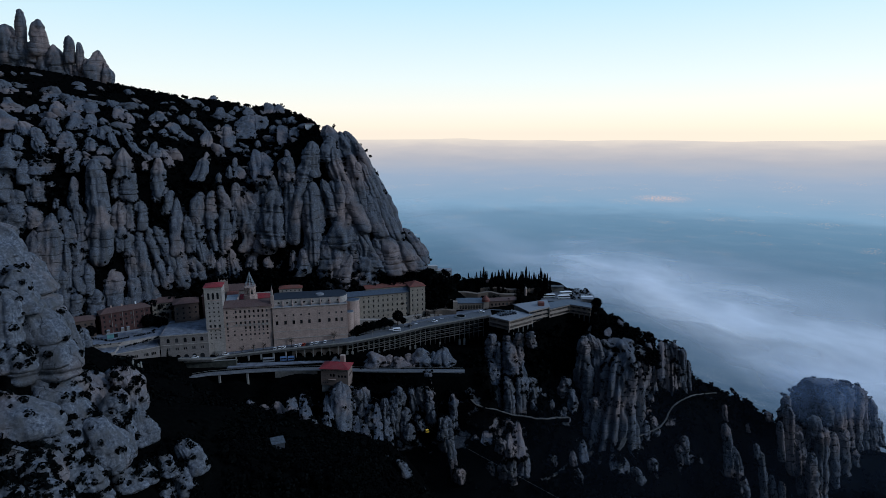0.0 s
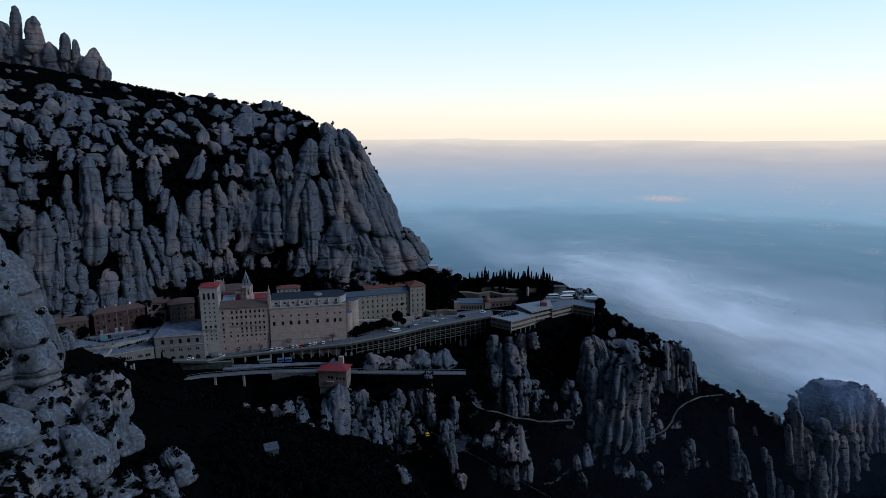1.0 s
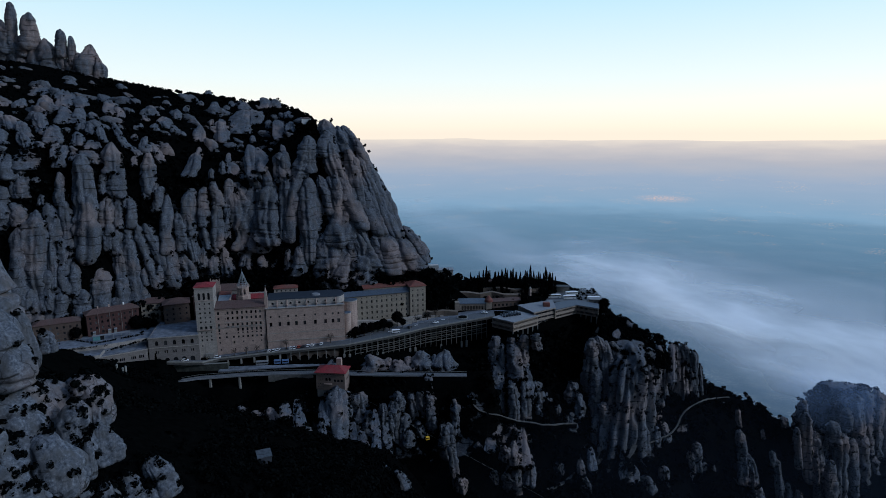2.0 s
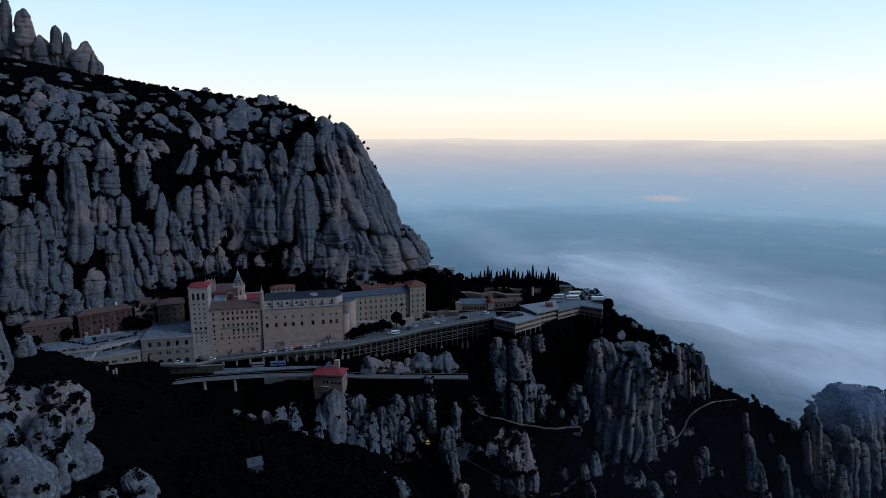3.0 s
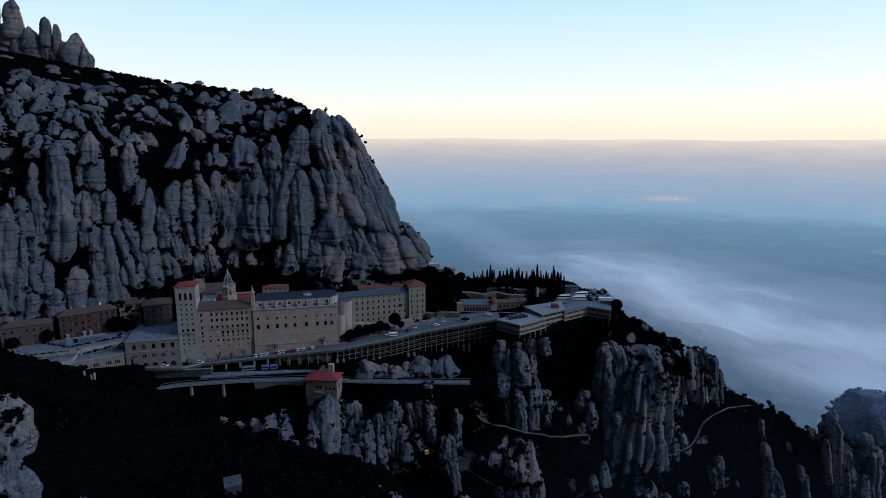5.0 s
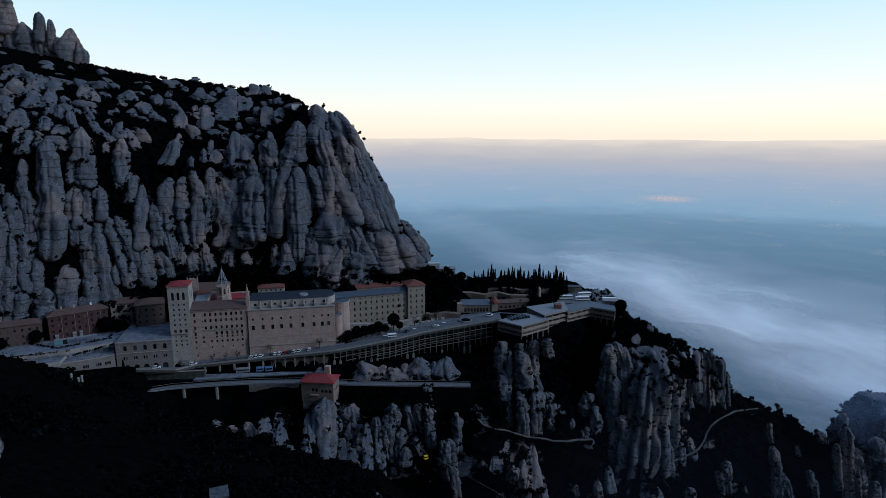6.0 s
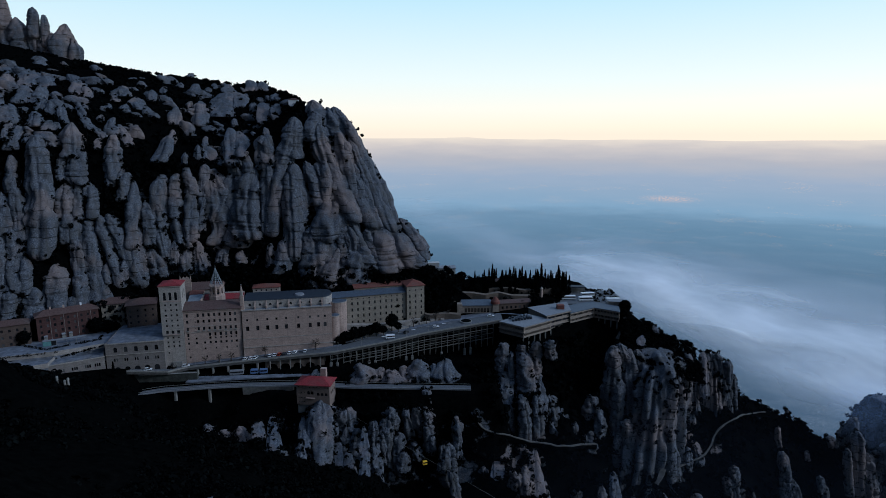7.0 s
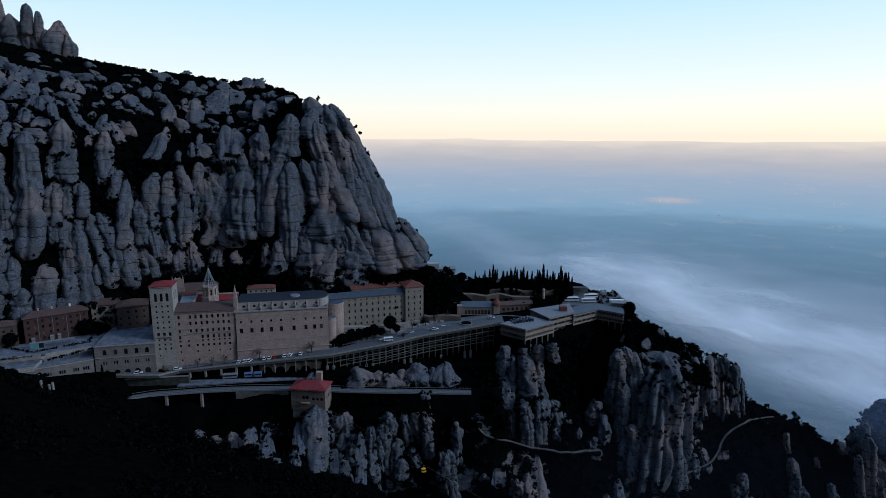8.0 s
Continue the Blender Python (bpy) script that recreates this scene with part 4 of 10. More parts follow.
rock(-164.9, 436.9, 48.3, 3.4, 3.2, 9.4, -1.0, 2.1, 2.4, 4595, n=44, m=48, tufts=0.2, rough=0.16, fold=0.6)
rock(-177.8, 425.0, 32.3, 3.8, 3.6, 13.0, -1.3, 3.5, 2.4, 4602, n=44, m=48, tufts=0.2, rough=0.16, fold=0.6)
rock(-172.3, 430.1, 38.8, 3.8, 3.6, 15.3, -1.8, 4.2, 2.4, 4609, n=44, m=48, tufts=0.2, rough=0.16, fold=0.6)
rock(-145.6, 439.5, 36.5, 5.2, 4.9, 10.8, -0.2, 2.8, 1.4, 4616, n=44, m=48, tufts=0.2, rough=0.16, fold=0.6)
rock(-133.2, 438.8, 37.8, 3.9, 3.7, 8.9, -0.2, 2.5, 1.3, 4623, n=44, m=48, tufts=0.2, rough=0.16, fold=0.6)
# the pillars over the lodgings
rock(-242.9, 406.5, 47.3, 8.4, 8.0, 73.3, -8.4, 26.3, 2.2, 4630, n=64, m=72, tufts=0.2, rough=0.16, fold=0.6)
rock(-249.5, 429.4, 102.8, 3.8, 3.6, 18.4, -3.6, 6.6, 2.4, 4637, n=44, m=48, tufts=0.2, rough=0.16, fold=0.6)
rock(-236.4, 427.8, 92.0, 3.0, 2.9, 15.3, -3.7, 5.5, 2.4, 4644, n=44, m=48, tufts=0.2, rough=0.16, fold=0.6)
rock(-252.0, 418.0, 83.7, 2.6, 2.5, 28.1, -3.8, 10.1, 2.4, 4651, n=44, m=48, tufts=0.2, rough=0.16, fold=0.6)
rock(-235.0, 437.0, 106.0, 6.9, 6.6, 22.7, -3.2, 10.0, 2.6, 4658, n=44, m=48, tufts=0.2, rough=0.16, fold=0.6)
rock(-228.5, 431.4, 89.4, 6.9, 6.5, 23.3, -3.7, 8.0, 1.6, 4665, n=44, m=48, tufts=0.2, rough=0.16, fold=0.6)
rock(-210.5, 436.9, 90.3, 4.9, 4.6, 30.3, -3.1, 11.1, 2.0, 4672, n=44, m=48, tufts=0.2, rough=0.16, fold=0.6)
rock(-261.5, 416.9, 85.6, 4.1, 3.9, 22.9, -3.4, 8.2, 2.4, 4679, n=44, m=48, tufts=0.2, rough=0.16, fold=0.6)
rock(-250.6, 405.0, 56.9, 4.0, 3.8, 33.0, -7.8, 11.8, 2.4, 4686, n=44, m=48, tufts=0.2, rough=0.16, fold=0.6)
rock(-271.5, 413.0, 86.1, 2.2, 2.1, 8.6, -1.0, 3.1, 2.4, 4693, n=44, m=48, tufts=0.2, rough=0.16, fold=0.6)
rock(-257.9, 405.9, 61.2, 5.8, 5.5, 27.7, -11.0, 9.7, 2.0, 4700, n=44, m=48, tufts=0.2, rough=0.16, fold=0.6)
rock(-260.9, 385.0, 20.1, 8.1, 7.7, 64.5, -13.2, 23.1, 2.4, 4707, n=64, m=72, tufts=0.2, rough=0.16, fold=0.6)
rock(-247.7, 393.8, 31.0, 6.1, 5.8, 36.1, -8.5, 13.0, 2.2, 4714, n=44, m=48, tufts=0.2, rough=0.16, fold=0.6)
rock(-243.2, 394.4, 29.2, 5.0, 4.8, 21.4, -4.5, 7.3, 1.8, 4721, n=44, m=48, tufts=0.2, rough=0.16, fold=0.6)
rock(-255.0, 390.3, 32.3, 3.2, 3.0, 33.4, -4.9, 11.9, 2.4, 4728, n=44, m=48, tufts=0.2, rough=0.16, fold=0.6)
rock(-230.2, 418.7, 65.3, 6.4, 6.1, 26.5, -5.4, 9.1, 1.8, 4735, n=44, m=48, tufts=0.2, rough=0.16, fold=0.6)
rock(-218.4, 424.4, 69.4, 4.8, 4.5, 20.8, -3.1, 7.3, 1.6, 4742, n=44, m=48, tufts=0.2, rough=0.16, fold=0.6)
rock(-222.0, 428.6, 83.1, 3.1, 2.9, 9.4, -1.2, 3.2, 2.4, 4749, n=44, m=48, tufts=0.2, rough=0.16, fold=0.6)
rock(-223.1, 414.0, 51.6, 4.5, 4.3, 17.9, -3.8, 5.6, 1.6, 4756, n=44, m=48, tufts=0.2, rough=0.16, fold=0.6)
rock(-218.8, 404.6, 29.0, 3.7, 3.5, 30.5, -5.4, 11.0, 2.4, 4763, n=44, m=48, tufts=0.2, rough=0.16, fold=0.6)
rock(-208.9, 406.2, 17.9, 7.1, 6.7, 51.5, -11.7, 16.4, 2.0, 4770, n=64, m=72, tufts=0.2, rough=0.16, fold=0.6)
rock(-198.9, 414.1, 28.8, 4.5, 4.3, 43.3, -16.7, 11.1, 2.0, 4777, n=44, m=48, tufts=0.2, rough=0.16, fold=0.6)
rock(-189.3, 418.3, 27.6, 5.0, 4.7, 44.9, -21.1, 9.4, 2.0, 4784, n=44, m=48, tufts=0.2, rough=0.16, fold=0.6)
rock(-236.3, 407.9, 53.0, 2.6, 2.5, 16.7, -3.4, 6.0, 2.4, 4791, n=44, m=48, tufts=0.2, rough=0.16, fold=0.6)
rock(-224.8, 420.7, 69.0, 3.0, 2.9, 21.9, -3.3, 7.9, 2.4, 4798, n=44, m=48, tufts=0.2, rough=0.16, fold=0.6)
rock(-240.2, 404.5, 49.0, 2.9, 2.8, 23.1, -7.0, 8.1, 2.4, 4805, n=44, m=48, tufts=0.2, rough=0.16, fold=0.6)
rock(-270.4, 382.0, 22.8, 6.3, 6.0, 51.2, -9.8, 18.3, 2.4, 4812, n=44, m=48, tufts=0.2, rough=0.16, fold=0.6)
rock(-229.8, 412.7, 55.5, 3.7, 3.5, 19.4, -4.3, 6.7, 2.4, 4819, n=44, m=48, tufts=0.2, rough=0.16, fold=0.6)
rock(-197.4, 416.3, 32.5, 4.2, 4.0, 15.1, -1.0, 5.0, 1.6, 4826, n=44, m=48, tufts=0.2, rough=0.16, fold=0.6)
rock(-211.0, 434.7, 88.3, 2.7, 2.6, 8.7, -1.8, 2.6, 2.4, 4833, n=44, m=48, tufts=0.2, rough=0.16, fold=0.6)
rock(-265.4, 380.1, 14.7, 8.0, 7.6, 22.8, -2.8, 8.4, 1.2, 4840, n=64, m=72, tufts=0.2, rough=0.16, fold=0.6)
rock(-250.9, 384.7, 14.5, 7.4, 7.0, 21.9, -2.5, 8.0, 1.2, 4847, n=64, m=72, tufts=0.2, rough=0.16, fold=0.6)
rock(-238.8, 391.1, 15.2, 7.5, 7.1, 18.9, -1.6, 6.2, 1.2, 4854, n=64, m=72, tufts=0.2, rough=0.16, fold=0.6)
rock(-215.7, 402.9, 20.6, 4.8, 4.6, 9.8, -0.5, 2.8, 1.2, 4861, n=44, m=48, tufts=0.2, rough=0.16, fold=0.6)
rock(-221.2, 398.8, 18.3, 4.4, 4.2, 10.0, -0.4, 3.3, 1.2, 4868, n=44, m=48, tufts=0.2, rough=0.16, fold=0.6)
rock(-257.1, 385.0, 21.8, 4.9, 4.7, 27.0, -3.9, 9.7, 2.4, 4875, n=44, m=48, tufts=0.2, rough=0.16, fold=0.6)
rock(-228.5, 394.8, 12.0, 8.3, 7.9, 33.5, -4.3, 11.7, 1.0, 4882, n=64, m=72, tufts=0.2, rough=0.16, fold=0.6)
rock(-217.8, 399.5, 14.0, 5.9, 5.6, 25.0, -2.8, 8.4, 1.0, 4889, n=44, m=48, tufts=0.2, rough=0.16, fold=0.6)
rock(-206.3, 412.2, 31.6, 4.5, 4.3, 12.6, -1.4, 3.4, 2.4, 4896, n=44, m=48, tufts=0.2, rough=0.16, fold=0.6)
# boulders of the upper slope
rock(-359.8, 556.1, 163.3, 12.6, 12.0, 14.4, -8.1, 13.5, 0.9, 4903, BOULDER, n=40, m=40, tufts=1.0, rough=0.2, fold=0.9, flank=0.7)
rock(-319.4, 500.6, 150.3, 7.0, 6.7, 16.5, -22.5, 37.7, 1.3, 4910, BOULDER, n=40, m=40, tufts=1.0, rough=0.2, fold=0.9, flank=0.7)
rock(-312.1, 515.3, 153.7, 6.8, 6.5, 19.9, -31.8, 52.0, 1.3, 4917, BOULDER, n=40, m=40, tufts=1.0, rough=0.2, fold=0.9, flank=0.7)
rock(-300.1, 522.2, 154.4, 6.0, 5.7, 16.5, -30.0, 41.6, 1.3, 4924, BOULDER, n=40, m=40, tufts=1.0, rough=0.2, fold=0.9, flank=0.7)
rock(-295.7, 479.0, 141.2, 6.3, 6.0, 14.8, -13.1, 29.7, 1.3, 4931, BOULDER, n=40, m=40, tufts=1.0, rough=0.2, fold=0.9, flank=0.7)
rock(-285.6, 483.0, 141.5, 5.9, 5.6, 13.2, -10.0, 25.7, 1.3, 4938, BOULDER, n=40, m=40, tufts=1.0, rough=0.2, fold=0.9, flank=0.7)
rock(-278.4, 498.1, 145.7, 4.4, 4.1, 6.3, -7.0, 8.7, 1.2, 4945, BOULDER, n=40, m=40, tufts=1.0, rough=0.2, fold=0.9, flank=0.7)
rock(-293.2, 457.8, 133.6, 4.8, 4.6, 17.1, -21.6, 28.2, 1.6, 4952, BOULDER, n=40, m=40, tufts=1.0, rough=0.2, fold=0.9, flank=0.7)
rock(-279.6, 446.7, 126.9, 5.9, 5.6, 14.2, -10.7, 18.8, 1.4, 4959, BOULDER, n=40, m=40, tufts=1.0, rough=0.2, fold=0.9, flank=0.7)
rock(-274.0, 470.8, 136.4, 3.7, 3.5, 8.7, -4.8, 11.8, 1.3, 4966, BOULDER, n=40, m=40, tufts=1.0, rough=0.2, fold=0.9, flank=0.7)
rock(-263.3, 465.3, 133.2, 3.3, 3.1, 11.5, -8.6, 15.5, 1.4, 4973, BOULDER, n=40, m=40, tufts=1.0, rough=0.2, fold=0.9, flank=0.7)
rock(-248.8, 456.5, 127.9, 3.2, 3.1, 12.1, -12.8, 16.0, 1.6, 4980, BOULDER, n=40, m=40, tufts=1.0, rough=0.2, fold=0.9, flank=0.7)
rock(-291.8, 437.4, 124.3, 4.6, 4.4, 19.5, -21.4, 25.8, 1.6, 4987, BOULDER, n=40, m=40, tufts=1.0, rough=0.2, fold=0.9, flank=0.7)
rock(-263.5, 447.7, 125.4, 5.5, 5.2, 10.4, -7.3, 13.6, 1.3, 4994, BOULDER, n=40, m=40, tufts=1.0, rough=0.2, fold=0.9, flank=0.7)
rock(-254.3, 444.9, 123.2, 3.9, 3.7, 6.6, -3.1, 8.6, 1.2, 5001, BOULDER, n=40, m=40, tufts=1.0, rough=0.2, fold=0.9, flank=0.7)
rock(-269.7, 429.2, 116.8, 3.0, 2.9, 11.9, -7.5, 15.5, 1.5, 5008, BOULDER, n=40, m=40, tufts=1.0, rough=0.2, fold=0.9, flank=0.7)
rock(-266.7, 427.4, 111.1, 4.5, 4.3, 16.1, -5.7, 19.2, 1.6, 5015, BOULDER, n=40, m=40, tufts=1.0, rough=0.2, fold=0.9, flank=0.7)
rock(-286.4, 422.9, 109.8, 7.8, 7.4, 16.4, -9.0, 15.6, 1.3, 5022, BOULDER, n=40, m=40, tufts=1.0, rough=0.2, fold=0.9, flank=0.7)
rock(-258.2, 432.6, 115.6, 3.4, 3.3, 5.9, -3.0, 5.9, 1.2, 5029, BOULDER, n=40, m=40, tufts=1.0, rough=0.2, fold=0.9, flank=0.7)
rock(-297.7, 552.5, 161.5, 5.8, 5.5, 9.0, -15.0, 18.7, 1.0, 5036, BOULDER, n=40, m=40, tufts=1.0, rough=0.2, fold=0.9, flank=0.7)
rock(-272.0, 511.3, 148.8, 5.4, 5.1, 14.3, -20.8, 34.4, 1.3, 5043, BOULDER, n=40, m=40, tufts=1.0, rough=0.2, fold=0.9, flank=0.7)
rock(-260.6, 503.9, 145.8, 3.1, 3.0, 11.1, -13.5, 22.6, 1.3, 5050, BOULDER, n=40, m=40, tufts=1.0, rough=0.2, fold=0.9, flank=0.7)
rock(-244.0, 470.6, 132.0, 2.9, 2.8, 11.1, -12.9, 14.8, 1.6, 5057, BOULDER, n=40, m=40, tufts=1.0, rough=0.2, fold=0.9, flank=0.7)
rock(-233.4, 457.5, 123.0, 3.6, 3.4, 13.0, -15.5, 16.9, 1.6, 5064, BOULDER, n=40, m=40, tufts=1.0, rough=0.2, fold=0.9, flank=0.7)
rock(-222.8, 453.8, 117.7, 3.2, 3.0, 8.1, -10.8, 8.8, 1.5, 5071, BOULDER, n=40, m=40, tufts=1.0, rough=0.2, fold=0.9, flank=0.7)
rock(-245.0, 525.0, 148.9, 5.5, 5.3, 9.7, -11.1, 16.5, 1.1, 5078, BOULDER, n=40, m=40, tufts=1.0, rough=0.2, fold=0.9, flank=0.7)
rock(-224.9, 507.2, 138.0, 5.4, 5.1, 10.6, -10.4, 14.0, 1.2, 5085, BOULDER, n=40, m=40, tufts=1.0, rough=0.2, fold=0.9, flank=0.7)
rock(-224.9, 465.8, 123.3, 3.3, 3.1, 9.3, -5.3, 12.2, 1.4, 5092, BOULDER, n=40, m=40, tufts=1.0, rough=0.2, fold=0.9, flank=0.7)
rock(-207.7, 454.9, 112.8, 3.6, 3.4, 15.0, -15.3, 19.4, 1.8, 5099, BOULDER, n=40, m=40, tufts=1.0, rough=0.2, fold=0.9, flank=0.7)
rock(-229.1, 496.4, 136.2, 3.5, 3.3, 6.6, -5.2, 8.7, 1.2, 5106, BOULDER, n=40, m=40, tufts=1.0, rough=0.2, fold=0.9, flank=0.7)
rock(-343.4, 506.9, 154.4, 4.9, 4.6, 8.8, -6.0, 13.6, 1.1, 5113, BOULDER, n=40, m=40, tufts=1.0, rough=0.2, fold=0.9, flank=0.7)
rock(-283.7, 438.0, 124.2, 3.1, 2.9, 5.6, -4.3, 7.3, 1.2, 5120, BOULDER, n=40, m=40, tufts=1.0, rough=0.2, fold=0.9, flank=0.7)
rock(-244.6, 435.6, 113.1, 2.7, 2.5, 4.3, -1.0, 1.7, 1.2, 5127, BOULDER, n=40, m=40, tufts=1.0, rough=0.2, fold=0.9, flank=0.7)
rock(-218.0, 503.3, 135.0, 3.5, 3.4, 6.2, -4.2, 8.1, 1.2, 5134, BOULDER, n=40, m=40, tufts=1.0, rough=0.2, fold=0.9, flank=0.7)
rock(-288.6, 420.4, 107.0, 4.1, 3.9, 10.8, -2.4, 4.2, 1.3, 5141, BOULDER, n=40, m=40, tufts=1.0, rough=0.2, fold=0.9, flank=0.7)
rock(-239.0, 492.1, 138.0, 2.6, 2.5, 5.0, -4.0, 6.7, 1.1, 5148, BOULDER, n=40, m=40, tufts=1.0, rough=0.2, fold=0.9, flank=0.7)
rock(-228.8, 534.1, 147.8, 2.8, 2.7, 6.8, -8.0, 9.2, 1.1, 5155, BOULDER, n=40, m=40, tufts=1.0, rough=0.2, fold=0.9, flank=0.7)
rock(-233.1, 471.0, 128.7, 2.5, 2.4, 5.7, -4.8, 7.4, 1.1, 5162, BOULDER, n=40, m=40, tufts=1.0, rough=0.2, fold=0.9, flank=0.7)
rock(-251.1, 431.4, 109.7, 1.9, 1.8, 8.5, 2.2, 5.2, 1.2, 5169, BOULDER, n=40, m=40, tufts=1.0, rough=0.2, fold=0.9, flank=0.7)
rock(-283.5, 416.5, 97.7, 3.7, 3.5, 8.2, -1.2, 3.2, 1.1, 5176, BOULDER, n=40, m=40, tufts=1.0, rough=0.2, fold=0.9, flank=0.7)
rock(-278.0, 420.0, 101.6, 3.0, 2.8, 4.2, -0.3, 1.3, 1.1, 5183, BOULDER, n=40, m=40, tufts=1.0, rough=0.2, fold=0.9, flank=0.7)
rock(-208.1, 437.7, 92.1, 3.1, 3.0, 7.4, 2.3, 3.2, 1.2, 5190, BOULDER, n=40, m=40, tufts=1.0, rough=0.2, fold=0.9, flank=0.7)
rock(-221.5, 441.5, 111.2, 2.7, 2.6, 7.3, -3.4, 9.4, 1.2, 5197, BOULDER, n=40, m=40, tufts=1.0, rough=0.2, fold=0.9, flank=0.7)
rock(-282.5, 405.3, 74.6, 5.8, 5.5, 11.2, 0.0, 4.4, 1.2, 5204, BOULDER, n=40, m=40, tufts=1.0, rough=0.2, fold=0.9, flank=0.7)
rock(-227.7, 552.1, 152.2, 2.9, 2.8, 7.1, -2.7, 10.1, 1.1, 5211, BOULDER, n=40, m=40, tufts=1.0, rough=0.2, fold=0.9, flank=0.7)
rock(-215.8, 535.2, 144.8, 2.8, 2.7, 5.0, -3.6, 6.8, 1.1, 5218, BOULDER, n=40, m=40, tufts=1.0, rough=0.2, fold=0.9, flank=0.7)
rock(-242.2, 508.3, 144.0, 3.1, 3.0, 5.3, -5.7, 7.0, 1.1, 5225, BOULDER, n=40, m=40, tufts=1.0, rough=0.2, fold=0.9, flank=0.7)
rock(-203.4, 593.4, 159.1, 3.1, 3.0, 6.4, -1.2, 9.6, 1.1, 5232, BOULDER, n=40, m=40, tufts=1.0, rough=0.2, fold=0.9, flank=0.7)
rock(-238.3, 630.8, 172.0, 3.3, 3.2, 6.6, -6.6, 21.0, 1.1, 5239, BOULDER, n=40, m=40, tufts=1.0, rough=0.2, fold=0.9, flank=0.7)
rock(-170.4, 569.5, 147.9, 3.5, 3.3, 7.2, 0.3, 9.9, 1.1, 5246, BOULDER, n=40, m=40, tufts=1.0, rough=0.2, fold=0.9, flank=0.7)
# slabs at the near end of the slope
rock(-304.8, 421.6, 114.6, 10.3, 9.8, 17.0, -14.2, 15.2, 1.3, 5253, BOULDER, n=40, m=40, tufts=0.5, rough=0.2, fold=0.9, flank=0.5)
rock(-293.0, 418.4, 103.5, 7.9, 7.5, 18.7, -10.4, 10.6, 1.4, 5260, BOULDER, n=40, m=40, tufts=0.5, rough=0.2, fold=0.9, flank=0.5)
rock(-303.4, 410.6, 91.9, 9.4, 8.9, 22.1, -7.6, 7.3, 1.3, 5267, BOULDER, n=40, m=40, tufts=0.5, rough=0.2, fold=0.9, flank=0.5)
rock(-291.3, 407.3, 81.7, 7.0, 6.7, 18.9, -8.0, 6.0, 1.4, 5274, BOULDER, n=40, m=40, tufts=0.5, rough=0.2, fold=0.9, flank=0.5)
rock(-284.5, 413.7, 91.4, 5.5, 5.3, 17.7, -5.7, 6.5, 1.5, 5281, BOULDER, n=40, m=40, tufts=0.5, rough=0.2, fold=0.9, flank=0.5)
rock(-298.5, 401.4, 74.2, 7.7, 7.3, 16.5, -5.8, 5.0, 1.3, 5288, BOULDER, n=40, m=40, tufts=0.5, rough=0.2, fold=0.9, flank=0.5)
rock(-282.5, 405.2, 73.8, 6.2, 5.9, 15.3, -5.7, 4.7, 1.4, 5295, BOULDER, n=40, m=40, tufts=0.5, rough=0.2, fold=0.9, flank=0.5)
rock(-311.2, 438.5, 126.7, 7.4, 7.0, 12.6, -11.2, 11.4, 1.2, 5302, BOULDER, n=40, m=40, tufts=0.5, rough=0.2, fold=0.9, flank=0.5)
rock(-339.7, 468.3, 141.2, 9.7, 9.2, 18.6, -26.6, 31.4, 1.1, 5309, BOULDER, n=40, m=40, tufts=0.5, rough=0.2, fold=0.9, flank=0.5)
rock(-316.5, 456.9, 135.5, 6.0, 5.7, 12.9, -14.6, 15.5, 1.2, 5316, BOULDER, n=40, m=40, tufts=0.5, rough=0.2, fold=0.9, flank=0.5)
rock(-359.9, 507.8, 155.7, 7.6, 7.2, 13.9, -18.5, 20.7, 1.0, 5323, BOULDER, n=40, m=40, tufts=0.5, rough=0.2, fold=0.9, flank=0.5)
rock(-291.5, 436.1, 123.7, 4.1, 3.9, 11.1, -9.5, 9.9, 1.3, 5330, BOULDER, n=40, m=40, tufts=0.5, rough=0.2, fold=0.9, flank=0.5)
rock(-400.0, 559.0, 175.9, 7.2, 6.9, 12.6, -12.4, 12.9, 1.0, 5337, BOULDER, n=40, m=40, tufts=0.5, rough=0.2, fold=0.9, flank=0.5)
# needles on the far skyline
rock(-442.7, 675.5, 220.9, 10.0, 9.0, 40.2, 1.4, 5.0, 2.6, 5344, NEEDLE, n=48, m=52, tufts=0.1, rough=0.1, fold=0.4, flank=0.0)
rock(-409.3, 675.7, 213.3, 6.5, 5.9, 30.9, -0.5, 3.8, 1.8, 5351, NEEDLE, n=48, m=52, tufts=0.1, rough=0.1, fold=0.4, flank=0.0)
rock(-398.4, 675.6, 204.6, 4.2, 3.7, 32.3, -1.2, 4.0, 2.6, 5358, NEEDLE, n=48, m=52, tufts=0.1, rough=0.1, fold=0.4, flank=0.0)
rock(-381.0, 675.6, 191.0, 12.5, 11.3, 37.5, -1.0, 4.6, 2.0, 5365, NEEDLE, n=48, m=52, tufts=0.1, rough=0.1, fold=0.4, flank=0.0)
rock(-426.7, 675.6, 196.7, 11.3, 10.2, 38.1, -2.1, 4.7, 2.4, 5372, NEEDLE, n=48, m=52, tufts=0.1, rough=0.1, fold=0.4, flank=0.0)
rock(-408.7, 675.6, 195.0, 5.4, 4.8, 31.8, -6.4, 3.9, 2.0, 5379, NEEDLE, n=48, m=52, tufts=0.1, rough=0.1, fold=0.4, flank=0.0)
rock(-459.4, 675.5, 226.1, 5.3, 4.8, 45.7, -1.5, 5.7, 2.4, 5386, NEEDLE, n=48, m=52, tufts=0.1, rough=0.1, fold=0.4, flank=0.0)
rock(-457.9, 675.8, 206.5, 7.7, 6.9, 19.0, -0.3, 2.3, 1.6, 5393, NEEDLE, n=48, m=52, tufts=0.1, rough=0.1, fold=0.4, flank=0.0)
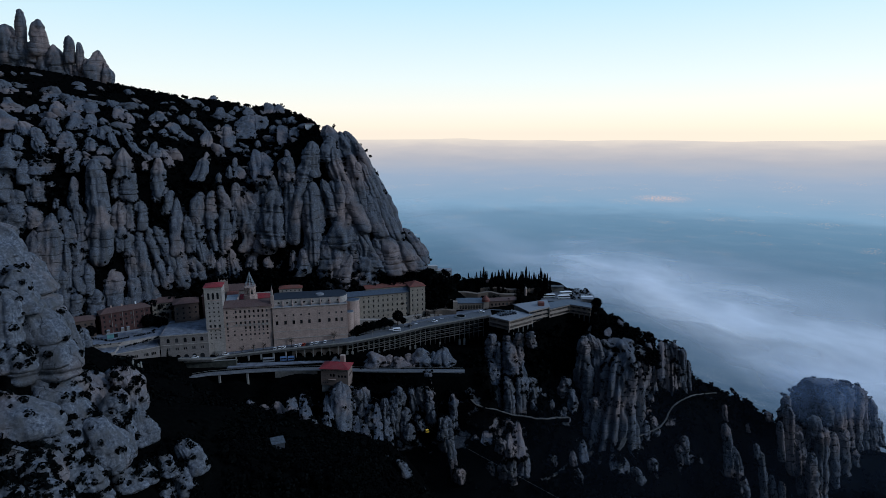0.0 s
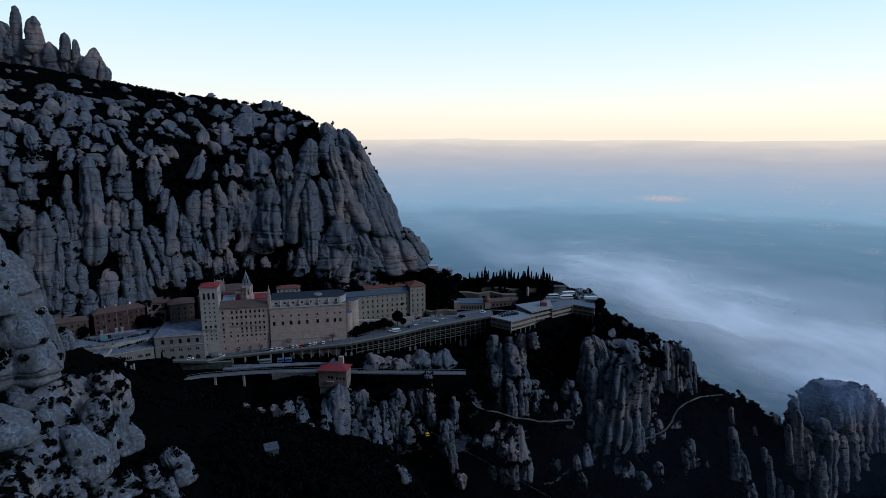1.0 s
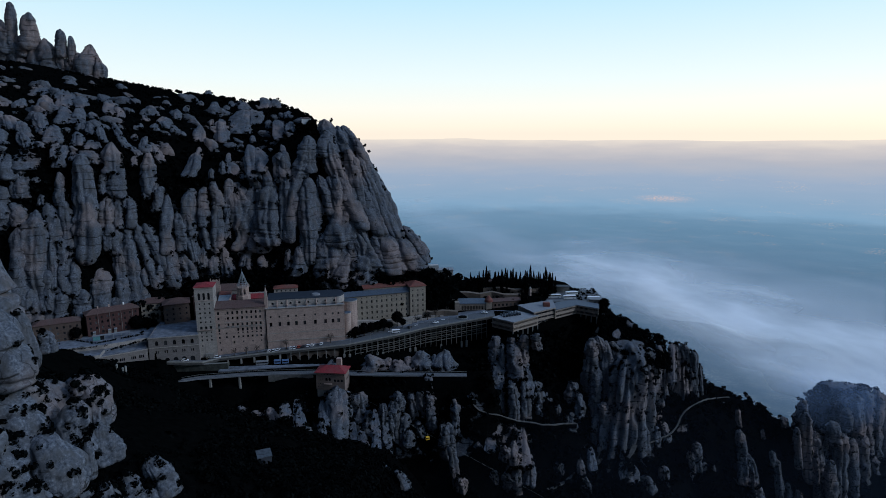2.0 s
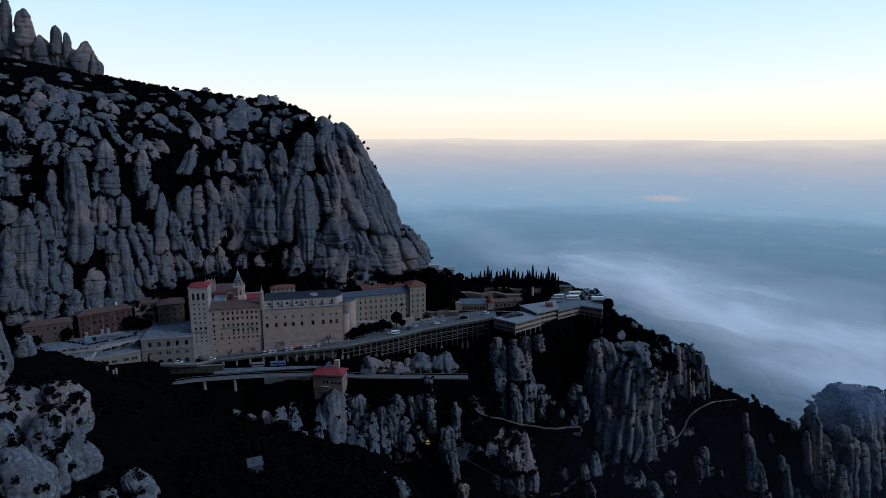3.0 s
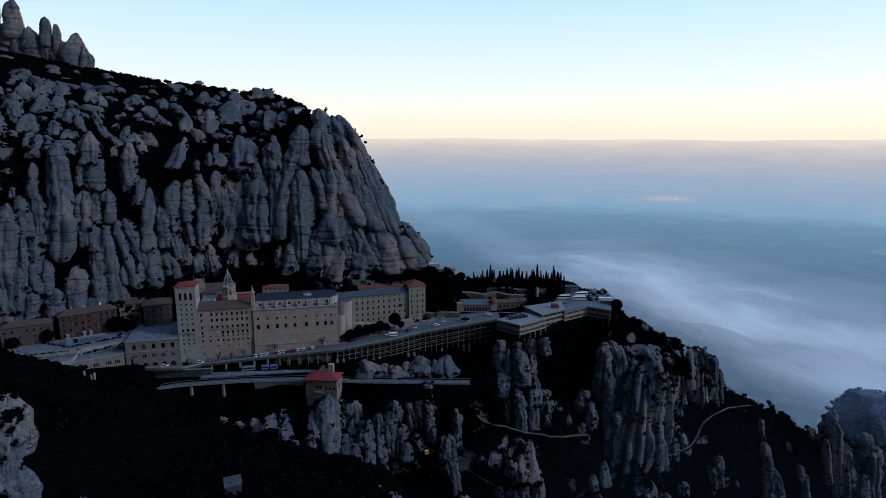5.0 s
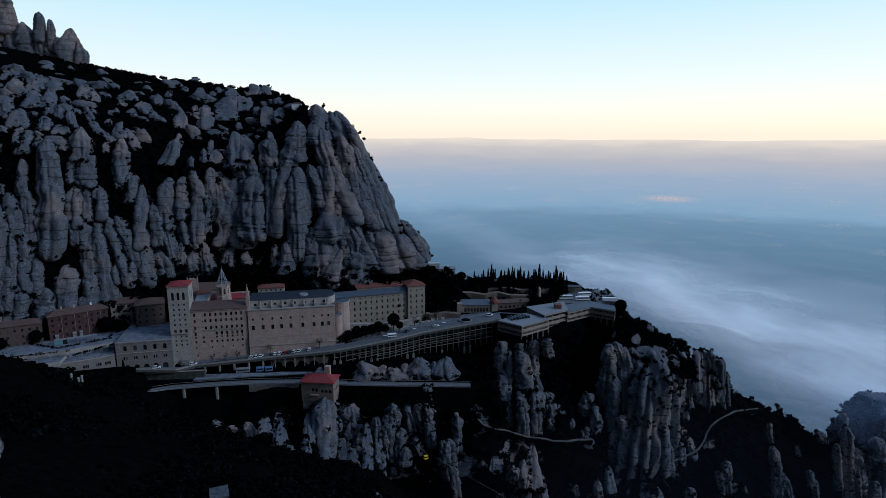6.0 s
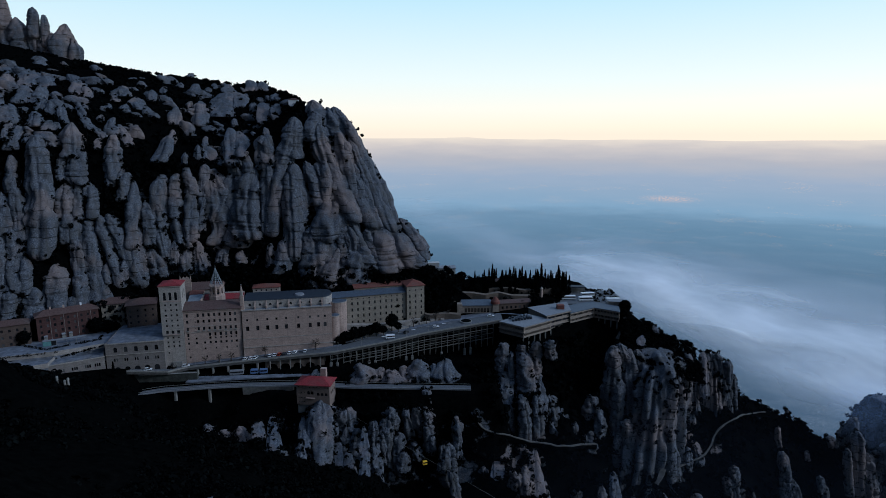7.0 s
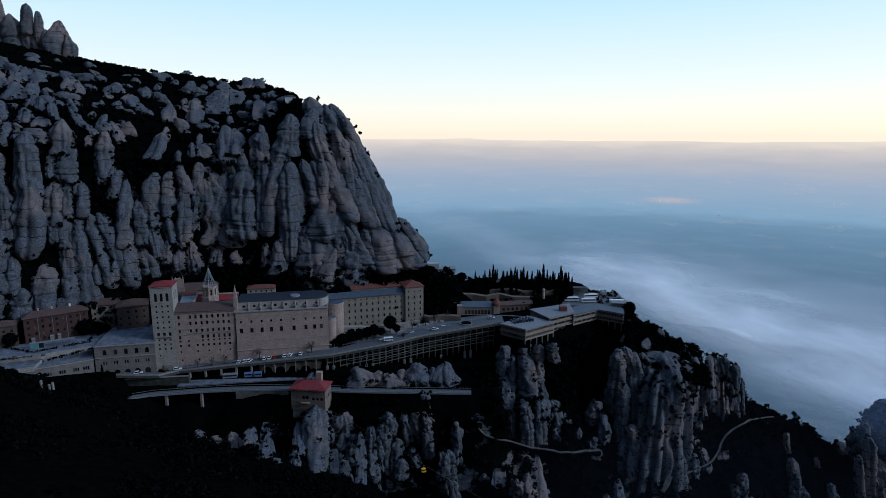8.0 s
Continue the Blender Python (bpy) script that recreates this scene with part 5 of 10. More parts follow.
rock(-457.6, 675.9, 188.4, 13.1, 11.8, 14.2, 0.5, 1.1, 0.9, 5400, NEEDLE, n=48, m=52, tufts=0.1, rough=0.1, fold=0.4, flank=0.0)
rock(-449.6, 675.7, 213.9, 7.1, 6.4, 24.0, -1.4, 3.0, 2.0, 5407, NEEDLE, n=48, m=52, tufts=0.1, rough=0.1, fold=0.4, flank=0.0)
rock(-438.3, 675.7, 201.3, 8.3, 7.5, 25.4, -0.1, 3.1, 2.0, 5414, NEEDLE, n=48, m=52, tufts=0.1, rough=0.1, fold=0.4, flank=0.0)
rock(-392.6, 675.7, 195.7, 5.9, 5.4, 24.2, -0.2, 3.0, 2.0, 5421, NEEDLE, n=48, m=52, tufts=0.1, rough=0.1, fold=0.4, flank=0.0)
rock(-371.0, 675.7, 191.0, 6.6, 5.9, 24.2, -1.0, 3.0, 1.8, 5428, NEEDLE, n=48, m=52, tufts=0.1, rough=0.1, fold=0.4, flank=0.0)
rock(-403.2, 675.8, 195.0, 6.0, 5.4, 18.5, -3.1, 2.3, 1.6, 5435, NEEDLE, n=48, m=52, tufts=0.1, rough=0.1, fold=0.4, flank=0.0)
rock(-479.9, 675.4, 199.6, 11.9, 10.7, 56.9, 0.5, 7.1, 2.0, 5442, NEEDLE, n=48, m=52, tufts=0.1, rough=0.1, fold=0.4, flank=0.0)
rock(-451.2, 675.7, 191.9, 13.1, 11.8, 28.0, -3.8, 3.5, 1.3, 5449, NEEDLE, n=48, m=52, tufts=0.1, rough=0.1, fold=0.4, flank=0.0)
rock(-432.3, 675.7, 191.1, 10.7, 9.7, 24.2, -2.8, 3.0, 1.3, 5456, NEEDLE, n=48, m=52, tufts=0.1, rough=0.1, fold=0.4, flank=0.0)
rock(-463.3, 675.7, 216.8, 9.5, 8.5, 30.2, -2.3, 3.7, 1.6, 5463, NEEDLE, n=48, m=52, tufts=0.1, rough=0.1, fold=0.4, flank=0.0)
rock(-415.7, 675.8, 191.8, 8.3, 7.5, 16.6, -1.8, 2.0, 1.2, 5470, NEEDLE, n=48, m=52, tufts=0.1, rough=0.1, fold=0.4, flank=0.0)
rock(-470.0, 675.8, 185.7, 14.3, 12.9, 20.5, -5.5, 2.5, 1.1, 5477, NEEDLE, n=48, m=52, tufts=0.1, rough=0.1, fold=0.4, flank=0.0)
rock(-421.4, 675.8, 195.2, 7.1, 6.4, 16.6, 0.8, 2.0, 1.6, 5484, NEEDLE, n=48, m=52, tufts=0.1, rough=0.1, fold=0.4, flank=0.0)
# crags under the cableway house
rock(-58.5, 311.5, -47.6, 6.9, 6.2, 35.6, -6.0, 37.3, 1.1, 5491, PILLAR, n=48, m=60, tufts=2.0, rough=0.22, fold=1.0, flank=1.3)
rock(-59.4, 343.2, -38.4, 5.5, 5.0, 20.6, -1.1, 5.9, 1.2, 5498, PILLAR, n=48, m=60, tufts=2.0, rough=0.22, fold=1.0, flank=1.3)
rock(-59.9, 340.1, -36.3, 3.8, 3.4, 14.2, -4.1, 9.1, 1.3, 5505, PILLAR, n=48, m=60, tufts=2.0, rough=0.22, fold=1.0, flank=1.3)
rock(-67.0, 322.8, -27.1, 3.2, 2.9, 6.4, -5.7, 23.5, 2.4, 5512, PILLAR, n=48, m=60, tufts=2.0, rough=0.22, fold=1.0, flank=1.3)
rock(-66.1, 311.4, -33.4, 3.1, 2.8, 11.2, -2.2, 9.3, 2.4, 5519, PILLAR, n=48, m=60, tufts=2.0, rough=0.22, fold=1.0, flank=1.3)
rock(-53.2, 352.5, -37.2, 7.7, 7.0, 19.7, 2.1, -5.4, 1.3, 5526, PILLAR, n=48, m=60, tufts=2.0, rough=0.22, fold=1.0, flank=1.3)
rock(-50.7, 343.7, -43.5, 5.9, 5.3, 18.7, 0.6, 1.8, 2.4, 5533, PILLAR, n=48, m=60, tufts=2.0, rough=0.22, fold=1.0, flank=1.3)
rock(-50.8, 314.3, -40.8, 4.3, 3.9, 8.9, -2.7, 25.4, 1.6, 5540, PILLAR, n=48, m=60, tufts=2.0, rough=0.22, fold=1.0, flank=1.3)
rock(-42.1, 305.0, -40.7, 4.2, 3.7, 4.5, -7.4, 32.5, 1.6, 5547, PILLAR, n=48, m=60, tufts=2.0, rough=0.22, fold=1.0, flank=1.3)
rock(-36.3, 302.5, -34.7, 3.0, 2.7, 9.5, -4.7, 40.4, 2.4, 5554, PILLAR, n=48, m=60, tufts=2.0, rough=0.22, fold=1.0, flank=1.3)
rock(-35.5, 338.6, -38.8, 3.4, 3.0, 16.9, -1.1, 3.4, 2.4, 5561, PILLAR, n=48, m=60, tufts=2.0, rough=0.22, fold=1.0, flank=1.3)
rock(-32.9, 324.8, -46.6, 3.2, 2.9, 13.5, -3.1, 11.9, 2.4, 5568, PILLAR, n=48, m=60, tufts=2.0, rough=0.22, fold=1.0, flank=1.3)
rock(-31.5, 341.6, -47.8, 3.4, 3.1, 22.3, -0.2, -1.6, 2.4, 5575, PILLAR, n=48, m=60, tufts=2.0, rough=0.22, fold=1.0, flank=1.3)
rock(-27.6, 342.2, -55.0, 3.8, 3.4, 35.6, -2.3, -0.7, 2.4, 5582, PILLAR, n=48, m=60, tufts=2.0, rough=0.22, fold=1.0, flank=1.3)
rock(-23.1, 341.1, -51.3, 3.8, 3.4, 22.7, -0.5, 1.7, 2.4, 5589, PILLAR, n=48, m=60, tufts=2.0, rough=0.22, fold=1.0, flank=1.3)
rock(-16.8, 349.3, -37.5, 4.8, 4.3, 20.7, -4.3, -3.7, 2.4, 5596, PILLAR, n=48, m=60, tufts=2.0, rough=0.22, fold=1.0, flank=1.3)
rock(-13.5, 342.8, -43.6, 4.2, 3.8, 9.1, -2.5, 1.4, 2.4, 5603, PILLAR, n=48, m=60, tufts=2.0, rough=0.22, fold=1.0, flank=1.3)
rock(-9.5, 347.2, -40.2, 4.3, 3.9, 23.0, -0.9, -3.0, 2.4, 5610, PILLAR, n=48, m=60, tufts=2.0, rough=0.22, fold=1.0, flank=1.3)
rock(-6.8, 342.9, -41.4, 3.0, 2.7, 21.2, -1.4, 0.4, 2.4, 5617, PILLAR, n=48, m=60, tufts=2.0, rough=0.22, fold=1.0, flank=1.3)
rock(5.7, 342.7, -43.3, 3.8, 3.4, 22.0, 0.3, 3.0, 2.4, 5624, PILLAR, n=48, m=60, tufts=2.0, rough=0.22, fold=1.0, flank=1.3)
rock(2.7, 341.0, -56.5, 5.0, 4.5, 23.9, -1.8, -0.4, 2.4, 5631, PILLAR, n=48, m=60, tufts=2.0, rough=0.22, fold=1.0, flank=1.3)
rock(-1.7, 338.4, -48.9, 2.5, 2.3, 16.1, 0.0, 1.3, 2.4, 5638, PILLAR, n=48, m=60, tufts=2.0, rough=0.22, fold=1.0, flank=1.3)
rock(-14.9, 348.1, -29.0, 3.9, 3.5, 13.1, 0.2, -2.8, 2.4, 5645, PILLAR, n=48, m=60, tufts=2.0, rough=0.22, fold=1.0, flank=1.3)
rock(-28.4, 345.5, -29.7, 4.3, 3.9, 15.0, 0.5, -3.0, 2.4, 5652, PILLAR, n=48, m=60, tufts=2.0, rough=0.22, fold=1.0, flank=1.3)
rock(-75.0, 301.5, -17.2, 3.4, 3.0, 3.6, -8.8, 29.9, 2.4, 5659, PILLAR, n=48, m=60, tufts=2.0, rough=0.22, fold=1.0, flank=1.3)
rock(-79.6, 308.3, -27.7, 6.0, 5.4, 11.1, -0.6, -4.3, 1.2, 5666, PILLAR, n=48, m=60, tufts=2.0, rough=0.22, fold=1.0, flank=1.3)
rock(-72.5, 306.7, -28.4, 4.8, 4.4, 11.5, -0.8, -3.8, 1.2, 5673, PILLAR, n=48, m=60, tufts=2.0, rough=0.22, fold=1.0, flank=1.3)
rock(-102.5, 322.0, -25.5, 4.7, 4.3, 7.8, -0.7, 0.5, 1.1, 5680, PILLAR, n=48, m=60, tufts=2.0, rough=0.22, fold=1.0, flank=1.3)
rock(-95.0, 320.7, -20.6, 4.7, 4.2, 5.1, -2.8, 1.1, 1.1, 5687, PILLAR, n=48, m=60, tufts=2.0, rough=0.22, fold=1.0, flank=1.3)
rock(-85.1, 312.2, -16.0, 3.1, 2.8, 3.3, -3.8, 10.6, 2.4, 5694, PILLAR, n=48, m=60, tufts=2.0, rough=0.22, fold=1.0, flank=1.3)
rock(-44.0, 338.8, -42.3, 3.4, 3.0, 14.9, -1.0, 5.0, 2.4, 5701, PILLAR, n=48, m=60, tufts=2.0, rough=0.22, fold=1.0, flank=1.3)
rock(-20.0, 339.2, -48.9, 3.8, 3.4, 11.6, -1.0, 0.2, 2.4, 5708, PILLAR, n=48, m=60, tufts=2.0, rough=0.22, fold=1.0, flank=1.3)
# outcrops in the wooded hollow
rock(-73.6, 306.8, -30.3, 4.6, 4.2, 13.8, 0.2, -3.6, 0.8, 5715, PILLAR, n=48, m=60, tufts=2.0, rough=0.22, fold=1.0, flank=1.3)
rock(-81.7, 307.0, -28.4, 4.4, 4.0, 12.0, 0.1, -2.8, 0.8, 5722, PILLAR, n=48, m=60, tufts=2.0, rough=0.22, fold=1.0, flank=1.3)
rock(-74.7, 300.0, -15.9, 2.1, 1.9, 2.2, -6.6, 24.9, 1.4, 5729, PILLAR, n=48, m=60, tufts=2.0, rough=0.22, fold=1.0, flank=1.3)
rock(-103.0, 322.1, -24.2, 4.1, 3.7, 6.9, -1.2, 0.8, 0.8, 5736, PILLAR, n=48, m=60, tufts=2.0, rough=0.22, fold=1.0, flank=1.3)
rock(-114.1, 327.1, -24.2, 3.6, 3.3, 7.5, -1.1, -0.3, 0.8, 5743, PILLAR, n=48, m=60, tufts=2.0, rough=0.22, fold=1.0, flank=1.3)
rock(-35.6, 273.1, -36.4, 5.3, 4.8, 17.0, 2.4, -4.3, 1.6, 5750, PILLAR, n=48, m=60, tufts=2.0, rough=0.22, fold=1.0, flank=1.3)
rock(-23.0, 252.3, -44.0, 3.6, 3.2, 3.9, -9.4, 66.9, 1.8, 5757, PILLAR, n=48, m=60, tufts=2.0, rough=0.22, fold=1.0, flank=1.3)
rock(-17.8, 258.5, -23.8, 2.7, 2.4, 8.2, -3.3, 2.2, 1.6, 5764, PILLAR, n=48, m=60, tufts=2.0, rough=0.22, fold=1.0, flank=1.3)
rock(-40.9, 274.4, -36.7, 3.8, 3.4, 10.8, 1.3, -2.7, 1.2, 5771, PILLAR, n=48, m=60, tufts=2.0, rough=0.22, fold=1.0, flank=1.3)
rock(-28.9, 266.4, -32.2, 4.3, 3.9, 12.8, -0.5, 6.8, 1.4, 5778, PILLAR, n=48, m=60, tufts=2.0, rough=0.22, fold=1.0, flank=1.3)
rock(9.2, 328.6, -74.7, 2.8, 2.5, 17.9, -3.6, 2.7, -8.0, 5785, PILLAR, n=48, m=60, tufts=2.0, rough=0.22, fold=1.0, flank=1.3)
rock(10.2, 323.7, -68.6, 3.5, 3.1, 10.0, -0.1, -0.6, 1.2, 5792, PILLAR, n=48, m=60, tufts=2.0, rough=0.22, fold=1.0, flank=1.3)
# crags below the restaurant
rock(33.5, 378.5, -19.0, 4.3, 3.9, 23.8, -0.7, 5.6, 2.4, 5799, PILLAR, n=48, m=60, tufts=2.0, rough=0.22, fold=1.0, flank=1.3)
rock(33.3, 363.5, -23.5, 4.6, 4.1, 16.1, 1.2, 21.0, 2.4, 5806, PILLAR, n=48, m=60, tufts=2.0, rough=0.22, fold=1.0, flank=1.3)
rock(45.1, 371.3, -20.4, 5.9, 5.3, 21.7, -0.5, 10.0, 1.8, 5813, PILLAR, n=48, m=60, tufts=2.0, rough=0.22, fold=1.0, flank=1.3)
rock(50.8, 377.1, -17.4, 3.9, 3.5, 15.6, 1.1, 2.7, 2.4, 5820, PILLAR, n=48, m=60, tufts=2.0, rough=0.22, fold=1.0, flank=1.3)
rock(47.9, 386.3, -8.5, 5.3, 4.7, 13.3, -4.0, -4.2, 1.4, 5827, PILLAR, n=48, m=60, tufts=2.0, rough=0.22, fold=1.0, flank=1.3)
rock(52.6, 383.7, -4.3, 3.9, 3.6, 11.0, -1.9, -2.9, 1.4, 5834, PILLAR, n=48, m=60, tufts=2.0, rough=0.22, fold=1.0, flank=1.3)
rock(61.0, 380.2, -4.0, 3.5, 3.1, 13.2, -2.7, -2.4, 1.4, 5841, PILLAR, n=48, m=60, tufts=2.0, rough=0.22, fold=1.0, flank=1.3)
rock(27.9, 362.4, -42.8, 4.9, 4.4, 23.0, -2.7, -1.1, 2.4, 5848, PILLAR, n=48, m=60, tufts=2.0, rough=0.22, fold=1.0, flank=1.3)
rock(33.2, 359.9, -40.3, 4.5, 4.0, 23.8, -0.0, 8.8, 2.4, 5855, PILLAR, n=48, m=60, tufts=2.0, rough=0.22, fold=1.0, flank=1.3)
rock(42.9, 354.8, -43.3, 3.6, 3.3, 27.2, -0.6, 6.4, 1.4, 5862, PILLAR, n=48, m=60, tufts=2.0, rough=0.22, fold=1.0, flank=1.3)
rock(50.7, 359.4, -45.8, 3.7, 3.3, 28.8, -0.6, 3.8, 1.4, 5869, PILLAR, n=48, m=60, tufts=2.0, rough=0.22, fold=1.0, flank=1.3)
rock(59.2, 364.9, -48.7, 3.3, 3.0, 28.5, -1.2, 5.6, 2.4, 5876, PILLAR, n=48, m=60, tufts=2.0, rough=0.22, fold=1.0, flank=1.3)
rock(61.1, 365.8, -57.7, 3.7, 3.4, 23.9, -2.6, -1.7, 2.4, 5883, PILLAR, n=48, m=60, tufts=2.0, rough=0.22, fold=1.0, flank=1.3)
rock(24.3, 358.6, -46.0, 4.1, 3.7, 20.9, -3.4, -2.7, 2.4, 5890, PILLAR, n=48, m=60, tufts=2.0, rough=0.22, fold=1.0, flank=1.3)
rock(20.2, 337.9, -48.8, 3.5, 3.1, 9.5, 0.0, 15.4, 2.4, 5897, PILLAR, n=48, m=60, tufts=2.0, rough=0.22, fold=1.0, flank=1.3)
rock(26.7, 330.1, -45.9, 3.7, 3.4, 4.0, 0.4, 24.7, 2.4, 5904, PILLAR, n=48, m=60, tufts=2.0, rough=0.22, fold=1.0, flank=1.3)
rock(31.8, 341.6, -42.6, 3.1, 2.8, 3.4, -0.7, 13.7, 2.4, 5911, PILLAR, n=48, m=60, tufts=2.0, rough=0.22, fold=1.0, flank=1.3)
rock(46.3, 327.5, -53.8, 4.4, 4.0, 11.4, 1.3, 25.0, 2.4, 5918, PILLAR, n=48, m=60, tufts=2.0, rough=0.22, fold=1.0, flank=1.3)
rock(40.9, 327.0, -54.3, 3.3, 3.0, 13.2, -0.5, 7.0, 2.4, 5925, PILLAR, n=48, m=60, tufts=2.0, rough=0.22, fold=1.0, flank=1.3)
rock(49.8, 328.1, -67.8, 3.3, 3.0, 18.2, -0.3, 8.6, 2.4, 5932, PILLAR, n=48, m=60, tufts=2.0, rough=0.22, fold=1.0, flank=1.3)
rock(35.7, 331.5, -52.8, 3.7, 3.4, 11.2, -1.9, -2.6, 2.4, 5939, PILLAR, n=48, m=60, tufts=2.0, rough=0.22, fold=1.0, flank=1.3)
rock(44.4, 332.3, -77.2, 3.7, 3.4, 21.4, -2.6, -2.7, 2.4, 5946, PILLAR, n=48, m=60, tufts=2.0, rough=0.22, fold=1.0, flank=1.3)
rock(37.9, 332.5, -76.9, 3.4, 3.0, 17.3, -1.7, -2.3, 2.4, 5953, PILLAR, n=48, m=60, tufts=2.0, rough=0.22, fold=1.0, flank=1.3)
rock(71.1, 366.2, -60.8, 3.8, 3.4, 15.5, -2.7, -1.3, 2.4, 5960, PILLAR, n=48, m=60, tufts=2.0, rough=0.22, fold=1.0, flank=1.3)
rock(68.7, 365.9, -47.8, 2.5, 2.3, 15.2, -0.7, 5.8, 2.4, 5967, PILLAR, n=48, m=60, tufts=2.0, rough=0.22, fold=1.0, flank=1.3)
rock(72.9, 366.1, -49.5, 2.5, 2.3, 14.6, -0.8, 2.7, 2.4, 5974, PILLAR, n=48, m=60, tufts=2.0, rough=0.22, fold=1.0, flank=1.3)
rock(82.0, 375.0, -36.8, 4.7, 4.2, 14.2, 1.2, -0.6, 1.3, 5981, PILLAR, n=48, m=60, tufts=2.0, rough=0.22, fold=1.0, flank=1.3)
rock(86.1, 366.7, -44.5, 3.4, 3.0, 16.3, -0.7, 5.1, 2.4, 5988, PILLAR, n=48, m=60, tufts=2.0, rough=0.22, fold=1.0, flank=1.3)
rock(65.4, 366.7, -46.7, 3.4, 3.0, 17.8, -1.4, 6.6, 2.4, 5995, PILLAR, n=48, m=60, tufts=2.0, rough=0.22, fold=1.0, flank=1.3)
rock(51.8, 361.9, -27.6, 3.7, 3.3, 14.7, 1.5, 13.3, 2.4, 6002, PILLAR, n=48, m=60, tufts=2.0, rough=0.22, fold=1.0, flank=1.3)
rock(37.8, 375.6, -17.2, 3.0, 2.7, 17.4, -0.5, 6.6, 2.4, 6009, PILLAR, n=48, m=60, tufts=2.0, rough=0.22, fold=1.0, flank=1.3)
rock(80.9, 365.3, -52.6, 3.7, 3.4, 13.3, -1.3, 0.2, 2.4, 6016, PILLAR, n=48, m=60, tufts=2.0, rough=0.22, fold=1.0, flank=1.3)
rock(70.5, 344.9, -69.7, 3.1, 2.8, 9.4, -1.5, -2.0, 2.4, 6023, PILLAR, n=48, m=60, tufts=2.0, rough=0.22, fold=1.0, flank=1.3)
rock(82.1, 338.5, -66.7, 2.3, 2.1, 10.3, -0.5, 2.8, 2.4, 6030, PILLAR, n=48, m=60, tufts=2.0, rough=0.22, fold=1.0, flank=1.3)
rock(29.7, 332.3, -69.0, 2.6, 2.4, 10.8, -1.0, -1.5, 2.4, 6037, PILLAR, n=48, m=60, tufts=2.0, rough=0.22, fold=1.0, flank=1.3)
rock(17.6, 354.1, -35.8, 2.4, 2.2, 14.3, -0.9, -0.5, 2.4, 6044, PILLAR, n=48, m=60, tufts=2.0, rough=0.22, fold=1.0, flank=1.3)
rock(78.0, 366.0, -48.5, 2.9, 2.6, 7.2, -0.7, -1.8, 2.4, 6051, PILLAR, n=48, m=60, tufts=2.0, rough=0.22, fold=1.0, flank=1.3)
# the blunt rock bastion
rock(97.6, 383.0, -37.7, 5.6, 5.0, 41.5, -1.6, -1.1, 1.4, 6058, n=56, m=72, tufts=0.4, rough=0.2, fold=1.0, flank=0.6)
rock(98.3, 371.7, -48.1, 3.9, 3.5, 34.7, -0.2, 9.2, 1.6, 6065, n=56, m=72, tufts=0.4, rough=0.2, fold=1.0, flank=0.6)
rock(107.6, 371.2, -64.1, 4.8, 4.3, 65.3, -1.4, 14.8, 1.4, 6072, n=56, m=72, tufts=0.4, rough=0.2, fold=1.0, flank=0.6)
rock(104.5, 367.0, -54.3, 3.8, 3.4, 19.8, -2.7, 2.6, 1.4, 6079, n=56, m=72, tufts=0.4, rough=0.2, fold=1.0, flank=0.6)
rock(113.4, 369.7, -65.3, 3.5, 3.2, 49.2, 0.3, 13.2, 1.6, 6086, n=56, m=72, tufts=0.4, rough=0.2, fold=1.0, flank=0.6)
rock(111.2, 365.2, -61.8, 2.9, 2.6, 26.6, -0.6, 5.8, 2.4, 6093, n=56, m=72, tufts=0.4, rough=0.2, fold=1.0, flank=0.6)
rock(120.3, 372.2, -71.7, 4.2, 3.8, 51.4, 0.5, 14.2, 1.4, 6100, n=56, m=72, tufts=0.4, rough=0.2, fold=1.0, flank=0.6)
rock(125.5, 371.4, -67.9, 2.9, 2.6, 44.3, 2.1, 17.6, 1.6, 6107, n=56, m=72, tufts=0.4, rough=0.2, fold=1.0, flank=0.6)
rock(128.5, 371.4, -59.7, 2.9, 2.6, 38.5, 3.8, 21.1, 1.6, 6114, n=56, m=72, tufts=0.4, rough=0.2, fold=1.0, flank=0.6)
rock(134.4, 374.0, -59.1, 3.6, 3.2, 37.4, 3.8, 22.7, 1.5, 6121, n=56, m=72, tufts=0.4, rough=0.2, fold=1.0, flank=0.6)
rock(142.3, 383.1, -56.3, 3.0, 2.7, 31.8, 3.3, 15.3, 1.6, 6128, n=56, m=72, tufts=0.4, rough=0.2, fold=1.0, flank=0.6)
rock(144.6, 386.1, -45.5, 3.4, 3.0, 37.0, 2.7, 17.9, 1.5, 6135, n=56, m=72, tufts=0.4, rough=0.2, fold=1.0, flank=0.6)
rock(147.7, 384.8, -39.6, 2.0, 1.8, 23.8, 4.0, 19.6, 2.4, 6142, n=56, m=72, tufts=0.4, rough=0.2, fold=1.0, flank=0.6)
rock(113.2, 387.0, -22.1, 4.0, 3.6, 22.5, -2.4, -1.0, 1.3, 6149, n=56, m=72, tufts=0.4, rough=0.2, fold=1.0, flank=0.6)
rock(125.9, 390.2, -35.0, 4.1, 3.7, 22.9, -3.2, -3.0, 1.3, 6156, n=56, m=72, tufts=0.4, rough=0.2, fold=1.0, flank=0.6)
rock(138.7, 397.2, -25.8, 3.1, 2.8, 15.4, -0.7, 3.3, 1.4, 6163, n=56, m=72, tufts=0.4, rough=0.2, fold=1.0, flank=0.6)
